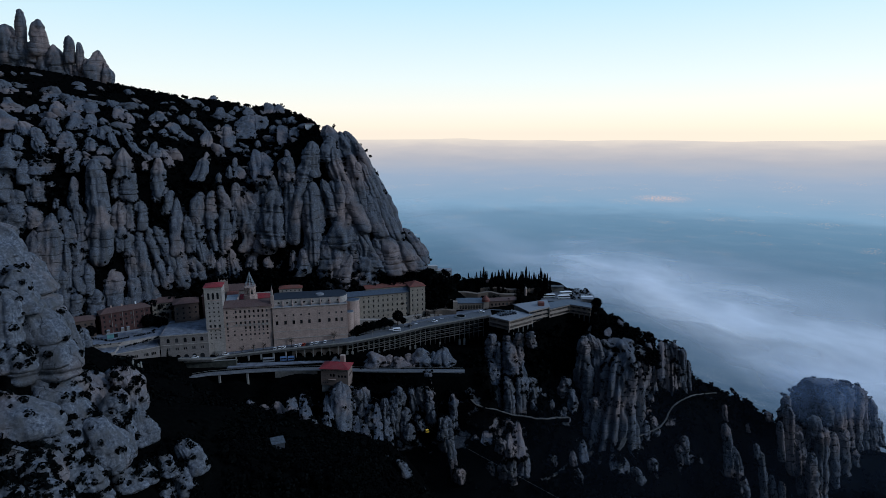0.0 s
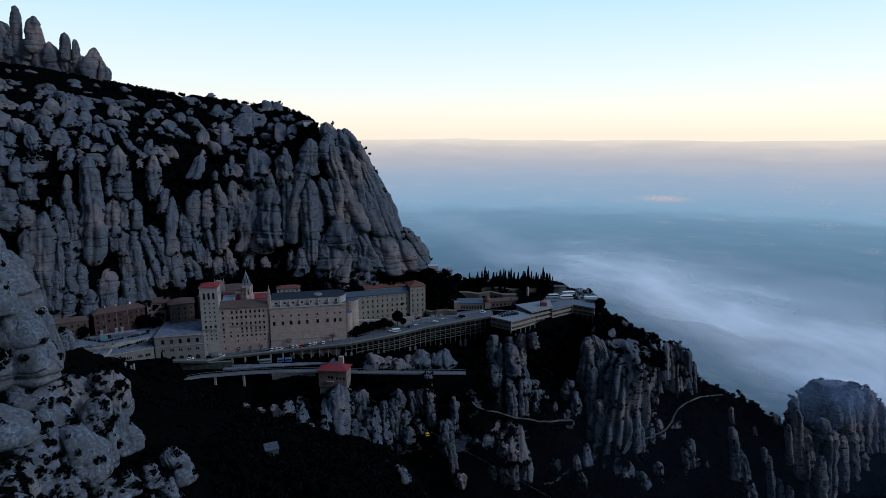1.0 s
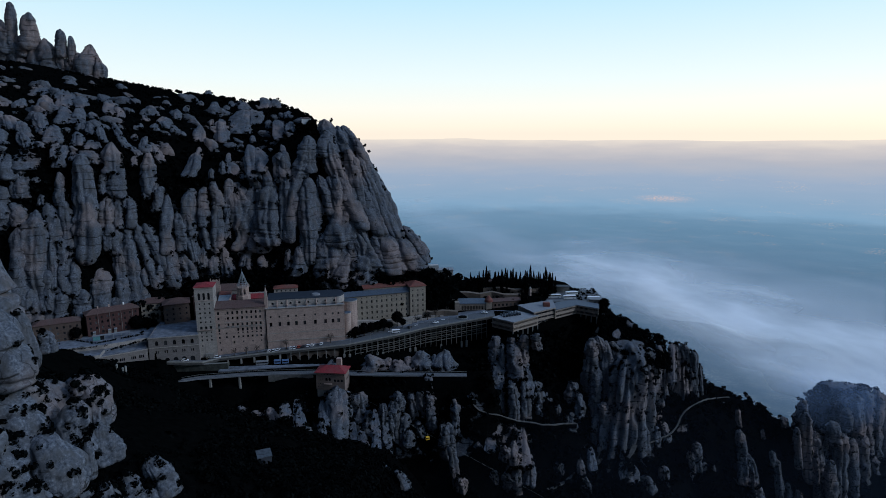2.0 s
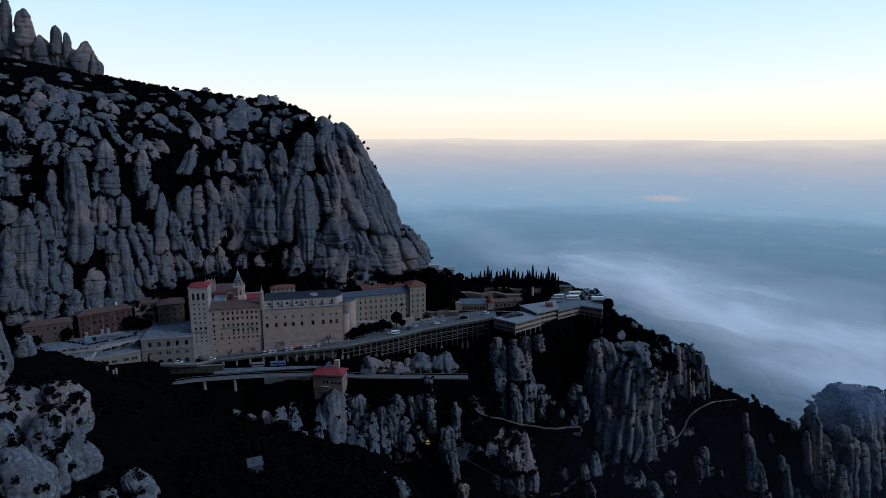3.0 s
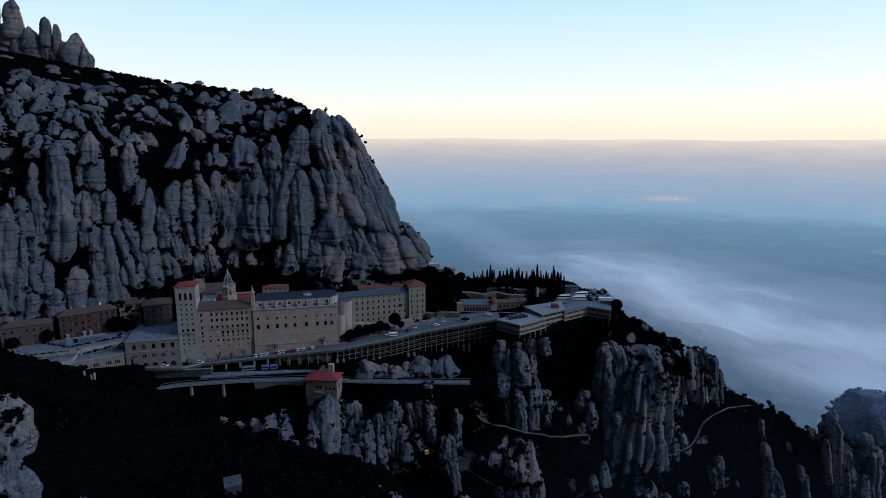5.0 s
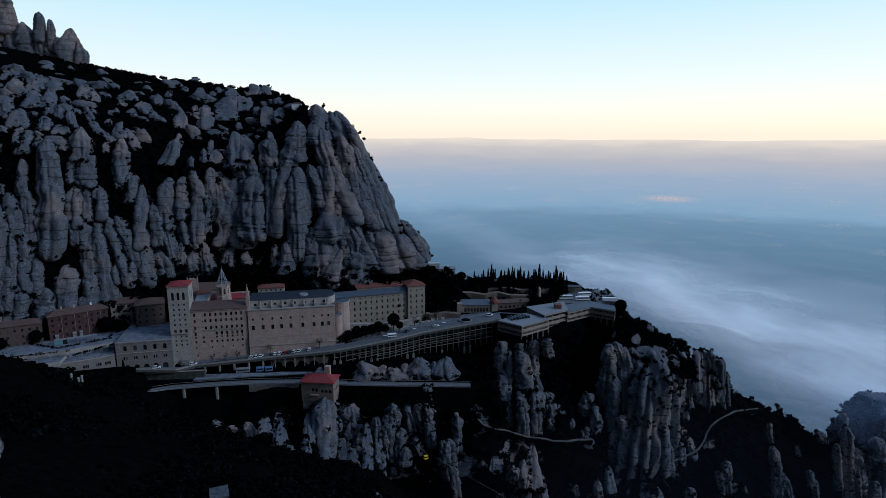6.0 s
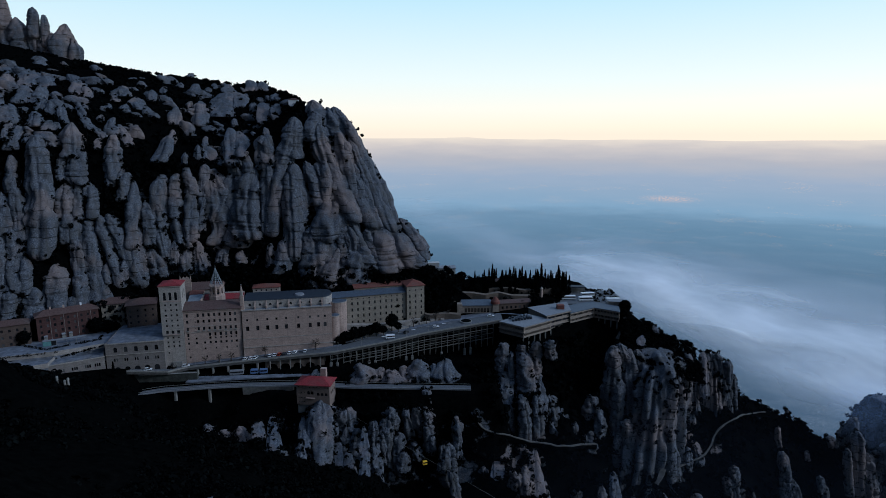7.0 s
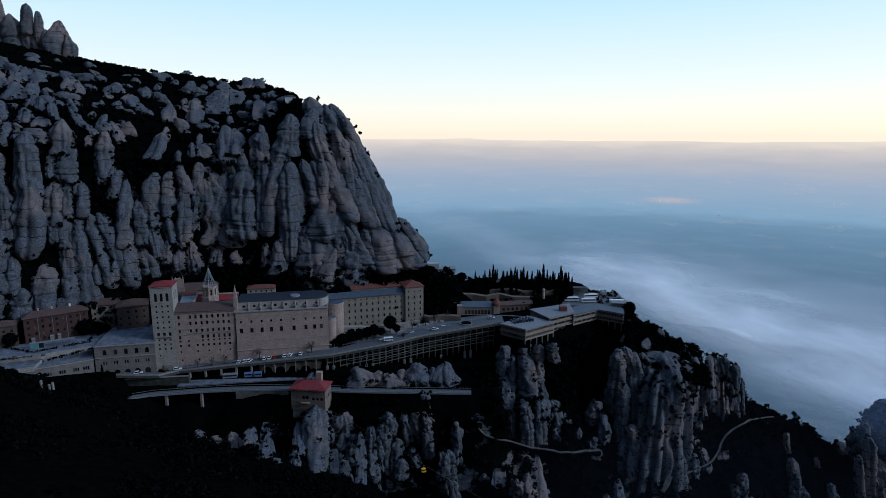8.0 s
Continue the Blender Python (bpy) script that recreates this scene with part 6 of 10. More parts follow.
rock(103.4, 385.7, -13.4, 4.7, 4.2, 17.7, -2.1, 0.1, 1.2, 6170, n=56, m=72, tufts=0.4, rough=0.2, fold=1.0, flank=0.6)
rock(123.6, 368.1, -67.1, 2.6, 2.3, 11.5, -1.2, -1.5, 1.2, 6177, n=56, m=72, tufts=0.4, rough=0.2, fold=1.0, flank=0.6)
rock(151.6, 386.9, -30.6, 2.4, 2.1, 21.1, 7.5, 22.1, 1.4, 6184, n=56, m=72, tufts=0.4, rough=0.2, fold=1.0, flank=0.6)
rock(167.4, 404.8, -54.7, 3.2, 2.9, 44.2, -3.8, 7.8, 1.4, 6191, n=56, m=72, tufts=0.4, rough=0.2, fold=1.0, flank=0.6)
rock(177.1, 410.2, -58.6, 3.2, 2.9, 47.3, -8.5, 1.3, 1.4, 6198, n=56, m=72, tufts=0.4, rough=0.2, fold=1.0, flank=0.6)
rock(180.8, 410.5, -58.1, 2.9, 2.6, 43.0, -7.0, -1.8, 1.4, 6205, n=56, m=72, tufts=0.4, rough=0.2, fold=1.0, flank=0.6)
rock(184.4, 413.6, -50.0, 1.8, 1.6, 23.5, -3.2, -0.7, 1.6, 6212, n=56, m=72, tufts=0.4, rough=0.2, fold=1.0, flank=0.6)
rock(125.9, 400.4, 4.7, 2.1, 1.9, 4.3, -0.2, 2.8, 1.0, 6219, n=56, m=72, tufts=0.4, rough=0.2, fold=1.0, flank=0.6)
rock(115.9, 394.2, -0.2, 2.8, 2.5, 3.4, 2.0, 9.0, 1.0, 6226, n=56, m=72, tufts=0.4, rough=0.2, fold=1.0, flank=0.6)
# ribs down the outer slope
rock(166.0, 366.6, -82.4, 3.2, 2.9, 22.4, -4.9, -1.5, 1.8, 6233, PILLAR, n=48, m=60, tufts=2.0, rough=0.22, fold=1.0, flank=1.3)
rock(162.6, 366.7, -83.9, 3.2, 2.9, 18.6, -4.8, -2.1, 1.6, 6240, PILLAR, n=48, m=60, tufts=2.0, rough=0.22, fold=1.0, flank=1.3)
rock(172.5, 367.5, -94.7, 2.8, 2.5, 22.0, -5.8, -1.7, 1.6, 6247, PILLAR, n=48, m=60, tufts=2.0, rough=0.22, fold=1.0, flank=1.3)
rock(165.6, 366.2, -105.4, 3.2, 2.9, 26.9, -5.1, -2.1, 1.6, 6254, PILLAR, n=48, m=60, tufts=2.0, rough=0.22, fold=1.0, flank=1.3)
rock(116.0, 345.9, -76.3, 4.3, 3.9, 9.3, 1.6, 10.3, 1.2, 6261, PILLAR, n=48, m=60, tufts=2.0, rough=0.22, fold=1.0, flank=1.3)
rock(128.9, 350.6, -92.7, 3.9, 3.5, 19.9, -4.2, -2.8, 1.2, 6268, PILLAR, n=48, m=60, tufts=2.0, rough=0.22, fold=1.0, flank=1.3)
rock(140.6, 354.9, -92.1, 3.5, 3.2, 21.1, -3.4, 0.1, 1.2, 6275, PILLAR, n=48, m=60, tufts=2.0, rough=0.22, fold=1.0, flank=1.3)
rock(110.4, 346.5, -74.5, 2.6, 2.3, 7.7, 0.8, 7.6, 1.0, 6282, PILLAR, n=48, m=60, tufts=2.0, rough=0.22, fold=1.0, flank=1.3)
rock(177.2, 366.9, -93.0, 1.9, 1.7, 17.1, -3.1, -0.7, 2.4, 6289, PILLAR, n=48, m=60, tufts=2.0, rough=0.22, fold=1.0, flank=1.3)
rock(179.7, 367.8, -104.5, 2.3, 2.1, 19.8, -3.2, -1.2, 2.4, 6296, PILLAR, n=48, m=60, tufts=2.0, rough=0.22, fold=1.0, flank=1.3)
rock(88.4, 338.2, -64.3, 3.0, 2.7, 8.0, 2.7, 15.1, 1.2, 6303, PILLAR, n=48, m=60, tufts=2.0, rough=0.22, fold=1.0, flank=1.3)
rock(88.4, 345.8, -90.7, 3.4, 3.1, 21.4, -3.4, -2.3, 1.2, 6310, PILLAR, n=48, m=60, tufts=2.0, rough=0.22, fold=1.0, flank=1.3)
rock(144.5, 370.6, -62.8, 2.8, 2.5, 10.1, 0.2, 7.8, 1.0, 6317, PILLAR, n=48, m=60, tufts=2.0, rough=0.22, fold=1.0, flank=1.3)
rock(157.2, 379.3, -60.6, 2.9, 2.6, 7.3, 9.6, 27.2, 1.2, 6324, PILLAR, n=48, m=60, tufts=2.0, rough=0.22, fold=1.0, flank=1.3)
rock(138.4, 368.1, -65.2, 2.8, 2.5, 12.7, -1.5, 2.6, 1.0, 6331, PILLAR, n=48, m=60, tufts=2.0, rough=0.22, fold=1.0, flank=1.3)
# the outermost massif
rock(244.8, 375.7, -96.0, 3.6, 3.2, 48.6, -5.7, 5.7, 1.6, 6338, n=56, m=72, tufts=0.5, rough=0.18, fold=0.9, flank=0.6)
rock(235.2, 374.4, -84.6, 2.4, 2.1, 28.6, -2.5, 3.4, 1.8, 6345, n=56, m=72, tufts=0.5, rough=0.18, fold=0.9, flank=0.6)
rock(248.7, 376.1, -94.8, 5.1, 4.6, 34.6, -3.3, 4.1, 1.4, 6352, n=56, m=72, tufts=0.5, rough=0.18, fold=0.9, flank=0.6)
rock(245.3, 385.6, -88.3, 4.0, 3.6, 45.0, -2.0, 5.3, 1.6, 6359, n=56, m=72, tufts=0.5, rough=0.18, fold=0.9, flank=0.6)
rock(258.7, 376.3, -109.6, 3.2, 2.9, 50.0, -5.9, 5.9, 1.6, 6366, n=56, m=72, tufts=0.5, rough=0.18, fold=0.9, flank=0.6)
rock(268.1, 378.4, -131.1, 4.9, 4.4, 73.3, -6.2, 8.6, 1.4, 6373, n=56, m=72, tufts=0.5, rough=0.18, fold=0.9, flank=0.6)
rock(258.2, 377.6, -68.0, 5.5, 4.9, 15.4, -1.6, 1.8, 1.2, 6380, n=56, m=72, tufts=0.5, rough=0.18, fold=0.9, flank=0.6)
rock(255.8, 376.1, -129.2, 3.6, 3.3, 47.5, -2.2, 5.6, 1.6, 6387, n=56, m=72, tufts=0.5, rough=0.18, fold=0.9, flank=0.6)
rock(278.8, 384.3, -135.2, 3.7, 3.3, 73.6, -5.5, 8.7, 1.4, 6394, n=56, m=72, tufts=0.5, rough=0.18, fold=0.9, flank=0.6)
rock(287.5, 389.3, -139.1, 3.3, 3.0, 53.8, -4.6, 6.3, 1.4, 6401, n=56, m=72, tufts=0.5, rough=0.18, fold=0.9, flank=0.6)
rock(299.8, 396.7, -144.8, 3.8, 3.4, 59.6, -5.0, 7.0, 1.4, 6408, n=56, m=72, tufts=0.5, rough=0.18, fold=0.9, flank=0.6)
rock(307.1, 401.6, -143.4, 3.4, 3.1, 33.8, -3.7, 4.0, 1.6, 6415, n=56, m=72, tufts=0.5, rough=0.18, fold=0.9, flank=0.6)
rock(271.3, 385.6, -63.9, 3.6, 3.2, 16.9, 0.0, 2.0, 1.4, 6422, n=56, m=72, tufts=0.5, rough=0.18, fold=0.9, flank=0.6)
rock(288.2, 394.0, -88.8, 4.9, 4.4, 45.9, -3.2, 5.4, 1.3, 6429, n=56, m=72, tufts=0.5, rough=0.18, fold=0.9, flank=0.6)
rock(302.0, 401.7, -98.6, 4.6, 4.2, 54.4, -3.8, 6.4, 1.3, 6436, n=56, m=72, tufts=0.5, rough=0.18, fold=0.9, flank=0.6)
rock(310.2, 403.6, -99.8, 4.2, 3.8, 55.5, -3.9, 6.6, 1.3, 6443, n=56, m=72, tufts=0.5, rough=0.18, fold=0.9, flank=0.6)
rock(316.4, 405.0, -100.3, 3.4, 3.1, 52.0, -3.8, 6.2, 1.4, 6450, n=56, m=72, tufts=0.5, rough=0.18, fold=0.9, flank=0.6)
rock(322.5, 406.7, -95.5, 3.8, 3.4, 40.3, -3.6, 4.8, 1.4, 6457, n=56, m=72, tufts=0.5, rough=0.18, fold=0.9, flank=0.6)
rock(327.8, 407.8, -91.8, 3.8, 3.4, 20.5, -2.6, 2.4, 1.2, 6464, n=56, m=72, tufts=0.5, rough=0.18, fold=0.9, flank=0.6)
rock(289.4, 394.7, -91.6, 4.5, 4.1, 24.0, -1.7, 2.8, 1.2, 6471, n=56, m=72, tufts=0.5, rough=0.18, fold=0.9, flank=0.6)
rock(290.7, 392.3, -127.9, 3.8, 3.4, 37.5, -6.5, 4.4, 1.4, 6478, n=56, m=72, tufts=0.5, rough=0.18, fold=0.9, flank=0.6)
rock(197.5, 369.9, -93.4, 3.5, 3.2, 37.1, -3.9, 4.4, 1.8, 6485, n=56, m=72, tufts=0.5, rough=0.18, fold=0.9, flank=0.6)
rock(203.0, 369.1, -93.6, 3.5, 3.2, 21.9, -3.8, 2.6, 1.6, 6492, n=56, m=72, tufts=0.5, rough=0.18, fold=0.9, flank=0.6)
rock(210.0, 368.2, -117.2, 4.7, 4.2, 26.6, -5.4, 3.1, 1.6, 6499, n=56, m=72, tufts=0.5, rough=0.18, fold=0.9, flank=0.6)
rock(196.4, 370.7, -121.6, 3.6, 3.2, 31.2, -2.9, 3.7, 1.6, 6506, n=56, m=72, tufts=0.5, rough=0.18, fold=0.9, flank=0.6)
rock(225.5, 369.2, -121.9, 2.8, 2.5, 44.4, -5.7, 5.2, 1.8, 6513, n=56, m=72, tufts=0.5, rough=0.18, fold=0.9, flank=0.6)
rock(213.7, 366.9, -78.4, 1.9, 1.7, 10.8, -1.3, 1.3, 1.4, 6520, n=56, m=72, tufts=0.5, rough=0.18, fold=0.9, flank=0.6)
rock(232.5, 390.5, -63.3, 2.4, 2.2, 7.7, -1.2, 0.9, 1.2, 6527, n=56, m=72, tufts=0.5, rough=0.18, fold=0.9, flank=0.6)
rock(217.8, 387.9, -70.6, 1.6, 1.4, 6.8, -1.2, 0.8, 1.2, 6534, n=56, m=72, tufts=0.5, rough=0.18, fold=0.9, flank=0.6)
rock(277.9, 375.7, -130.4, 6.0, 5.4, 63.1, -4.5, 7.4, 1.3, 6541, n=56, m=72, tufts=0.5, rough=0.18, fold=0.9, flank=0.6)
rock(292.4, 383.4, -136.2, 5.7, 5.2, 66.7, -6.2, 7.8, 1.3, 6548, n=56, m=72, tufts=0.5, rough=0.18, fold=0.9, flank=0.6)
rock(301.9, 387.0, -137.4, 5.0, 4.5, 53.5, -5.1, 6.3, 1.3, 6555, n=56, m=72, tufts=0.5, rough=0.18, fold=0.9, flank=0.6)
rock(266.4, 370.2, -126.9, 5.1, 4.6, 66.1, -5.0, 7.8, 1.3, 6562, n=56, m=72, tufts=0.5, rough=0.18, fold=0.9, flank=0.6)
rock(254.4, 362.5, -119.5, 3.9, 3.5, 45.8, -3.9, 5.4, 1.3, 6569, n=56, m=72, tufts=0.5, rough=0.18, fold=0.9, flank=0.6)
rock(240.0, 374.7, -123.5, 2.8, 2.5, 22.6, -1.9, 2.6, 1.4, 6576, n=56, m=72, tufts=0.5, rough=0.18, fold=0.9, flank=0.6)
rock(207.6, 400.5, -69.1, 1.7, 1.5, 13.9, -2.3, 1.6, 1.4, 6583, n=56, m=72, tufts=0.5, rough=0.18, fold=0.9, flank=0.6)
rock(215.2, 409.8, -50.1, 1.3, 1.1, 2.3, -1.0, 0.3, 1.2, 6590, n=56, m=72, tufts=0.5, rough=0.18, fold=0.9, flank=0.6)
rock(231.9, 372.2, -112.5, 2.4, 2.1, 17.9, -2.5, 2.1, 2.4, 6597, n=56, m=72, tufts=0.5, rough=0.18, fold=0.9, flank=0.6)
# the near rock spur
rock(-115.1, 150.9, 79.7, 13.3, 11.3, 35.5, -9.4, 9.8, 1.2, 6604, NEAR, 72, 72, 1.5, 0.13, 0.5)
rock(-102.4, 139.3, 79.0, 10.3, 8.8, 18.6, -2.8, 4.3, 1.1, 6611, NEAR, 72, 72, 3.0, 0.13, 0.5)
rock(-98.3, 148.4, 79.4, 2.3, 1.9, 13.0, -3.8, 4.6, 1.6, 6618, NEAR, 72, 72, 1.8, 0.13, 0.5)
rock(-97.0, 124.4, 91.7, 3.8, 3.2, 13.0, -2.4, 4.7, 1.3, 6625, NEAR, 72, 72, 3.0, 0.13, 0.5)
rock(-113.9, 177.5, 72.4, 2.3, 2.0, 6.4, -1.8, 1.6, 1.2, 6632, NEAR, 72, 72, 3.0, 0.13, 0.5)
rock(-104.9, 141.2, 95.3, 5.8, 4.9, 11.2, -3.5, 2.8, 1.2, 6639, NEAR, 72, 72, 3.0, 0.13, 0.5)
rock(-92.1, 143.6, 53.4, 10.4, 8.8, 24.1, -4.3, 6.4, 1.1, 6646, NEAR, 72, 72, 22.4, 0.13, 0.5)
rock(-86.3, 150.4, 64.3, 6.0, 5.1, 12.2, -2.5, 2.9, 1.2, 6653, NEAR, 72, 72, 12.6, 0.13, 0.5)
rock(-96.2, 135.5, 68.4, 9.4, 7.9, 13.7, -3.8, 2.6, 1.0, 6660, NEAR, 72, 72, 30.8, 0.13, 0.5)
rock(-95.4, 123.2, 87.7, 5.7, 4.8, 5.8, -1.0, 0.7, 1.0, 6667, NEAR, 72, 72, 21.0, 0.13, 0.5)
rock(-75.6, 121.6, 63.8, 4.4, 3.7, 11.5, -5.1, 3.7, 1.2, 6674, NEAR, 72, 72, 2.1, 0.13, 0.5)
rock(-81.7, 121.6, 67.8, 2.9, 2.5, 8.0, -2.4, 2.7, 1.3, 6681, NEAR, 72, 72, 5.6, 0.13, 0.5)
rock(-77.6, 140.3, 60.1, 3.7, 3.2, 8.8, -2.6, 2.4, 1.4, 6688, NEAR, 72, 72, 2.8, 0.13, 0.5)
rock(-76.6, 132.8, 60.8, 1.5, 1.2, 7.5, -1.6, 2.8, 1.7, 6695, NEAR, 72, 72, 4.2, 0.13, 0.5)
rock(-81.0, 137.7, 64.5, 4.0, 3.4, 10.4, -3.6, 3.1, 1.2, 6702, NEAR, 72, 72, 12.6, 0.13, 0.5)
rock(-79.5, 143.4, 67.8, 2.1, 1.8, 8.2, -1.4, 2.7, 1.4, 6709, NEAR, 72, 72, 8.4, 0.13, 0.5)
rock(-85.1, 110.8, 78.4, 6.7, 5.7, 9.0, -5.8, 2.0, 1.1, 6716, NEAR, 72, 72, 5.6, 0.13, 0.5)
rock(-83.5, 119.5, 72.0, 4.8, 4.1, 6.1, -3.3, 1.1, 1.1, 6723, NEAR, 72, 72, 16.8, 0.13, 0.5)
rock(-78.9, 115.6, 64.3, 4.7, 4.0, 10.6, -5.5, 3.3, 1.1, 6730, NEAR, 72, 72, 12.6, 0.13, 0.5)
rock(-77.1, 102.3, 71.9, 5.2, 4.4, 7.9, -3.4, 2.2, 1.0, 6737, NEAR, 72, 72, 22.4, 0.13, 0.5)
rock(-80.5, 100.1, 75.8, 3.4, 2.9, 5.9, -1.9, 1.9, 1.0, 6744, NEAR, 72, 72, 22.4, 0.13, 0.5)
rock(-75.6, 115.7, 63.4, 2.8, 2.4, 6.0, -2.4, 1.8, 1.2, 6751, NEAR, 72, 72, 14.0, 0.13, 0.5)
rock(-74.7, 129.0, 55.1, 4.4, 3.7, 6.0, -2.2, 1.0, 1.1, 6758, NEAR, 72, 72, 16.8, 0.13, 0.5)
rock(-72.8, 132.3, 54.2, 2.9, 2.5, 5.6, -2.0, 1.4, 1.2, 6765, NEAR, 72, 72, 14.0, 0.13, 0.5)
rock(-69.7, 137.2, 53.6, 3.0, 2.6, 5.4, -2.5, 1.2, 1.2, 6772, NEAR, 72, 72, 14.0, 0.13, 0.5)
rock(-65.7, 141.3, 51.5, 3.8, 3.2, 8.5, -3.2, 2.3, 1.3, 6779, NEAR, 72, 72, 8.4, 0.13, 0.5)
rock(-66.9, 137.8, 47.7, 3.7, 3.2, 7.1, -1.3, 1.7, 1.2, 6786, NEAR, 72, 72, 11.2, 0.13, 0.5)
rock(-70.2, 135.0, 47.0, 3.0, 2.5, 5.6, -0.6, 1.3, 1.3, 6793, NEAR, 72, 72, 14.0, 0.13, 0.5)
rock(-76.0, 118.4, 57.6, 2.6, 2.2, 5.4, -1.4, 1.6, 1.3, 6800, NEAR, 72, 72, 16.8, 0.13, 0.5)
rock(-73.2, 97.0, 71.0, 4.5, 3.8, 5.7, -2.4, 1.4, 1.1, 6807, NEAR, 72, 72, 16.8, 0.13, 0.5)
rock(-71.4, 86.9, 78.6, 2.6, 2.2, 4.8, -1.3, 1.9, 1.1, 6814, NEAR, 72, 72, 19.6, 0.13, 0.5)
rock(-76.9, 107.7, 63.4, 2.4, 2.0, 5.1, -0.8, 1.7, 1.2, 6821, NEAR, 72, 72, 19.6, 0.13, 0.5)
rock(-62.6, 135.6, 46.0, 1.5, 1.3, 3.7, -0.5, 1.1, 1.2, 6828, NEAR, 72, 72, 14.0, 0.13, 0.5)
rock(-87.3, 147.8, 73.0, 1.6, 1.3, 2.9, -0.5, 0.6, 1.1, 6835, NEAR, 72, 72, 7.0, 0.13, 0.5)
# slabs strewn over the slope above the pillars
slope_boulders(140, (-460, -165, 118, 200), 2.2, 301)
slope_boulders(40, (-165, -118, 100, 150), 2.0, 302)
slope_boulders(44, (-385, -296, 48, 122), 3.4, 303)

# ------------------------------------------------------------------ evergreen scrub
def clumps(name, label, places, seed, leaves=24, leaf=1.0):
    """Many leafy clumps (x, y, z, radius) as one mesh of small leaf sprays."""
    g = np.random.RandomState(seed)
    q = np.asarray(places, float)
    n = len(q)
    d = g.normal(size=(n, leaves, 3))
    d /= np.linalg.norm(d, axis=2, keepdims=True)
    rad = g.uniform(0.45, 1.05, (n, leaves, 1))
    c = q[:, None, :3] + d * rad * q[:, None, 3:4] * np.array([1.0, 1.0, 0.85])
    a = g.normal(size=(n, leaves, 3))
    a -= (a * d).sum(2, keepdims=True) * d * 0.6
    a /= np.linalg.norm(a, axis=2, keepdims=True)
    b = np.cross(d, a)
    s = q[:, None, 3:4] * g.uniform(0.22, 0.46, (n, leaves, 1)) * leaf
    P = np.stack([c - a * s - b * s * 0.7, c + a * s * 0.9 - b * s, c + a * s + b * s * 0.8, c - a * s * 0.8 + b * s], 2).reshape(-1, 3)
    F = np.arange(len(P)).reshape(-1, 4)
    me = bpy.data.meshes.new(name)
    me.vertices.add(len(P))
    me.vertices.foreach_set("co", P.ravel())
    me.loops.add(F.size)
    me.loops.foreach_set("vertex_index", F.ravel())
    me.polygons.add(len(F))
    me.polygons.foreach_set("loop_start", np.arange(0, F.size, 4))
    me.update(calc_edges=True)
    me.materials.append(SCRUB)
    return tagged(new(name, me), label, "shrubs", kind="stuff")


def scatter_land(n, box, sizes, seed, clear):
    g = np.random.RandomState(seed)
    x, y = g.uniform(box[0], box[1], n), g.uniform(box[2], box[3], n)
    m = ~clear(x, y)
    x, y = x[m], y[m]
    z = land_z(x, y)
    return np.stack([x, y, z, g.uniform(*sizes, len(x)) * g.uniform(0.7, 1.25, len(x))], 1)


def scatter_face(n, seed):
    g = np.random.RandomState(seed)
    x = g.uniform(-560, 10, n)
    v = g.uniform(0.0, 1.03, n)
    z = -5 + (crest_z(x) + 5) * np.minimum(v, 1.0)
    y = face_y(x, z) + np.maximum(v - 1, 0) * 420 + g.uniform(-0.3, 2.6, n)
    keep = lattice(np.stack([x / 16, z / 16, 0 * x], 1), 77) + v * 0.5 > -0.2
    return np.stack([x, y, z, g.uniform(1.0, 2.5, n)], 1)[keep]


def foot_band(n, seed):
    """Trees crowding the foot of the rock face behind the buildings."""
    g = np.random.RandomState(seed)
    x = g.uniform(-262, 4, n)
    z = np.interp(x, (-262, -190, -150, 4), (12, 20, 26, 20)) + g.uniform(-8, 1, n) ** 3 / 40 + g.uniform(0, 11, n) ** 1.0 * np.interp(x, (-200, -150), (0.4, 1.3))
    return np.stack([x, face_y(x, z) - g.uniform(3.0, 6.5, n), z, g.uniform(1.4, 2.8, n)], 1)


def occupied(x, y):
    """The terraces, roads and buildings, kept free of scrub."""
    s = shelf_edge(x) - y
    terrace = (s < 5) & (s > -48) & (x > -260) & (x < 118)
    low_road = (y > 351) & (y < 368) & (x > -165) & (x < 20)
    below = (s > 0) & (s < 15) & (x > -150) & (x < 32)
    return terrace | low_road | below


def lifted(q):
    """The same clumps as taller scrub, crowns clear of the ground."""
    q[:, 2] += q[:, 3] * 0.9
    q[:, 1] -= q[:, 3] * 0.8
    return q


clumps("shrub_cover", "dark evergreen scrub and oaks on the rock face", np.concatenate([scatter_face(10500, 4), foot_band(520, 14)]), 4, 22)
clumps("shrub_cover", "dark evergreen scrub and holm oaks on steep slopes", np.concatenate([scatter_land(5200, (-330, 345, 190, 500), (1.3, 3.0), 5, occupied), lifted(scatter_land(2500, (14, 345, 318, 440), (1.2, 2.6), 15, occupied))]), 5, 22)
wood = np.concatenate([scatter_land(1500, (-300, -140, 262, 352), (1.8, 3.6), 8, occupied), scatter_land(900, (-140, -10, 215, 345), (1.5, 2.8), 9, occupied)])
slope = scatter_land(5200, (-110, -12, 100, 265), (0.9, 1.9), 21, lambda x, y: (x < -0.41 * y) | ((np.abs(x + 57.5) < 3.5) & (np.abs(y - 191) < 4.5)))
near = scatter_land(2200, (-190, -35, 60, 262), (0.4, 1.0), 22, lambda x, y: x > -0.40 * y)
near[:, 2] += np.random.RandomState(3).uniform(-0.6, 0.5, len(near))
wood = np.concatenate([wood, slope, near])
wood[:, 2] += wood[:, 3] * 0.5
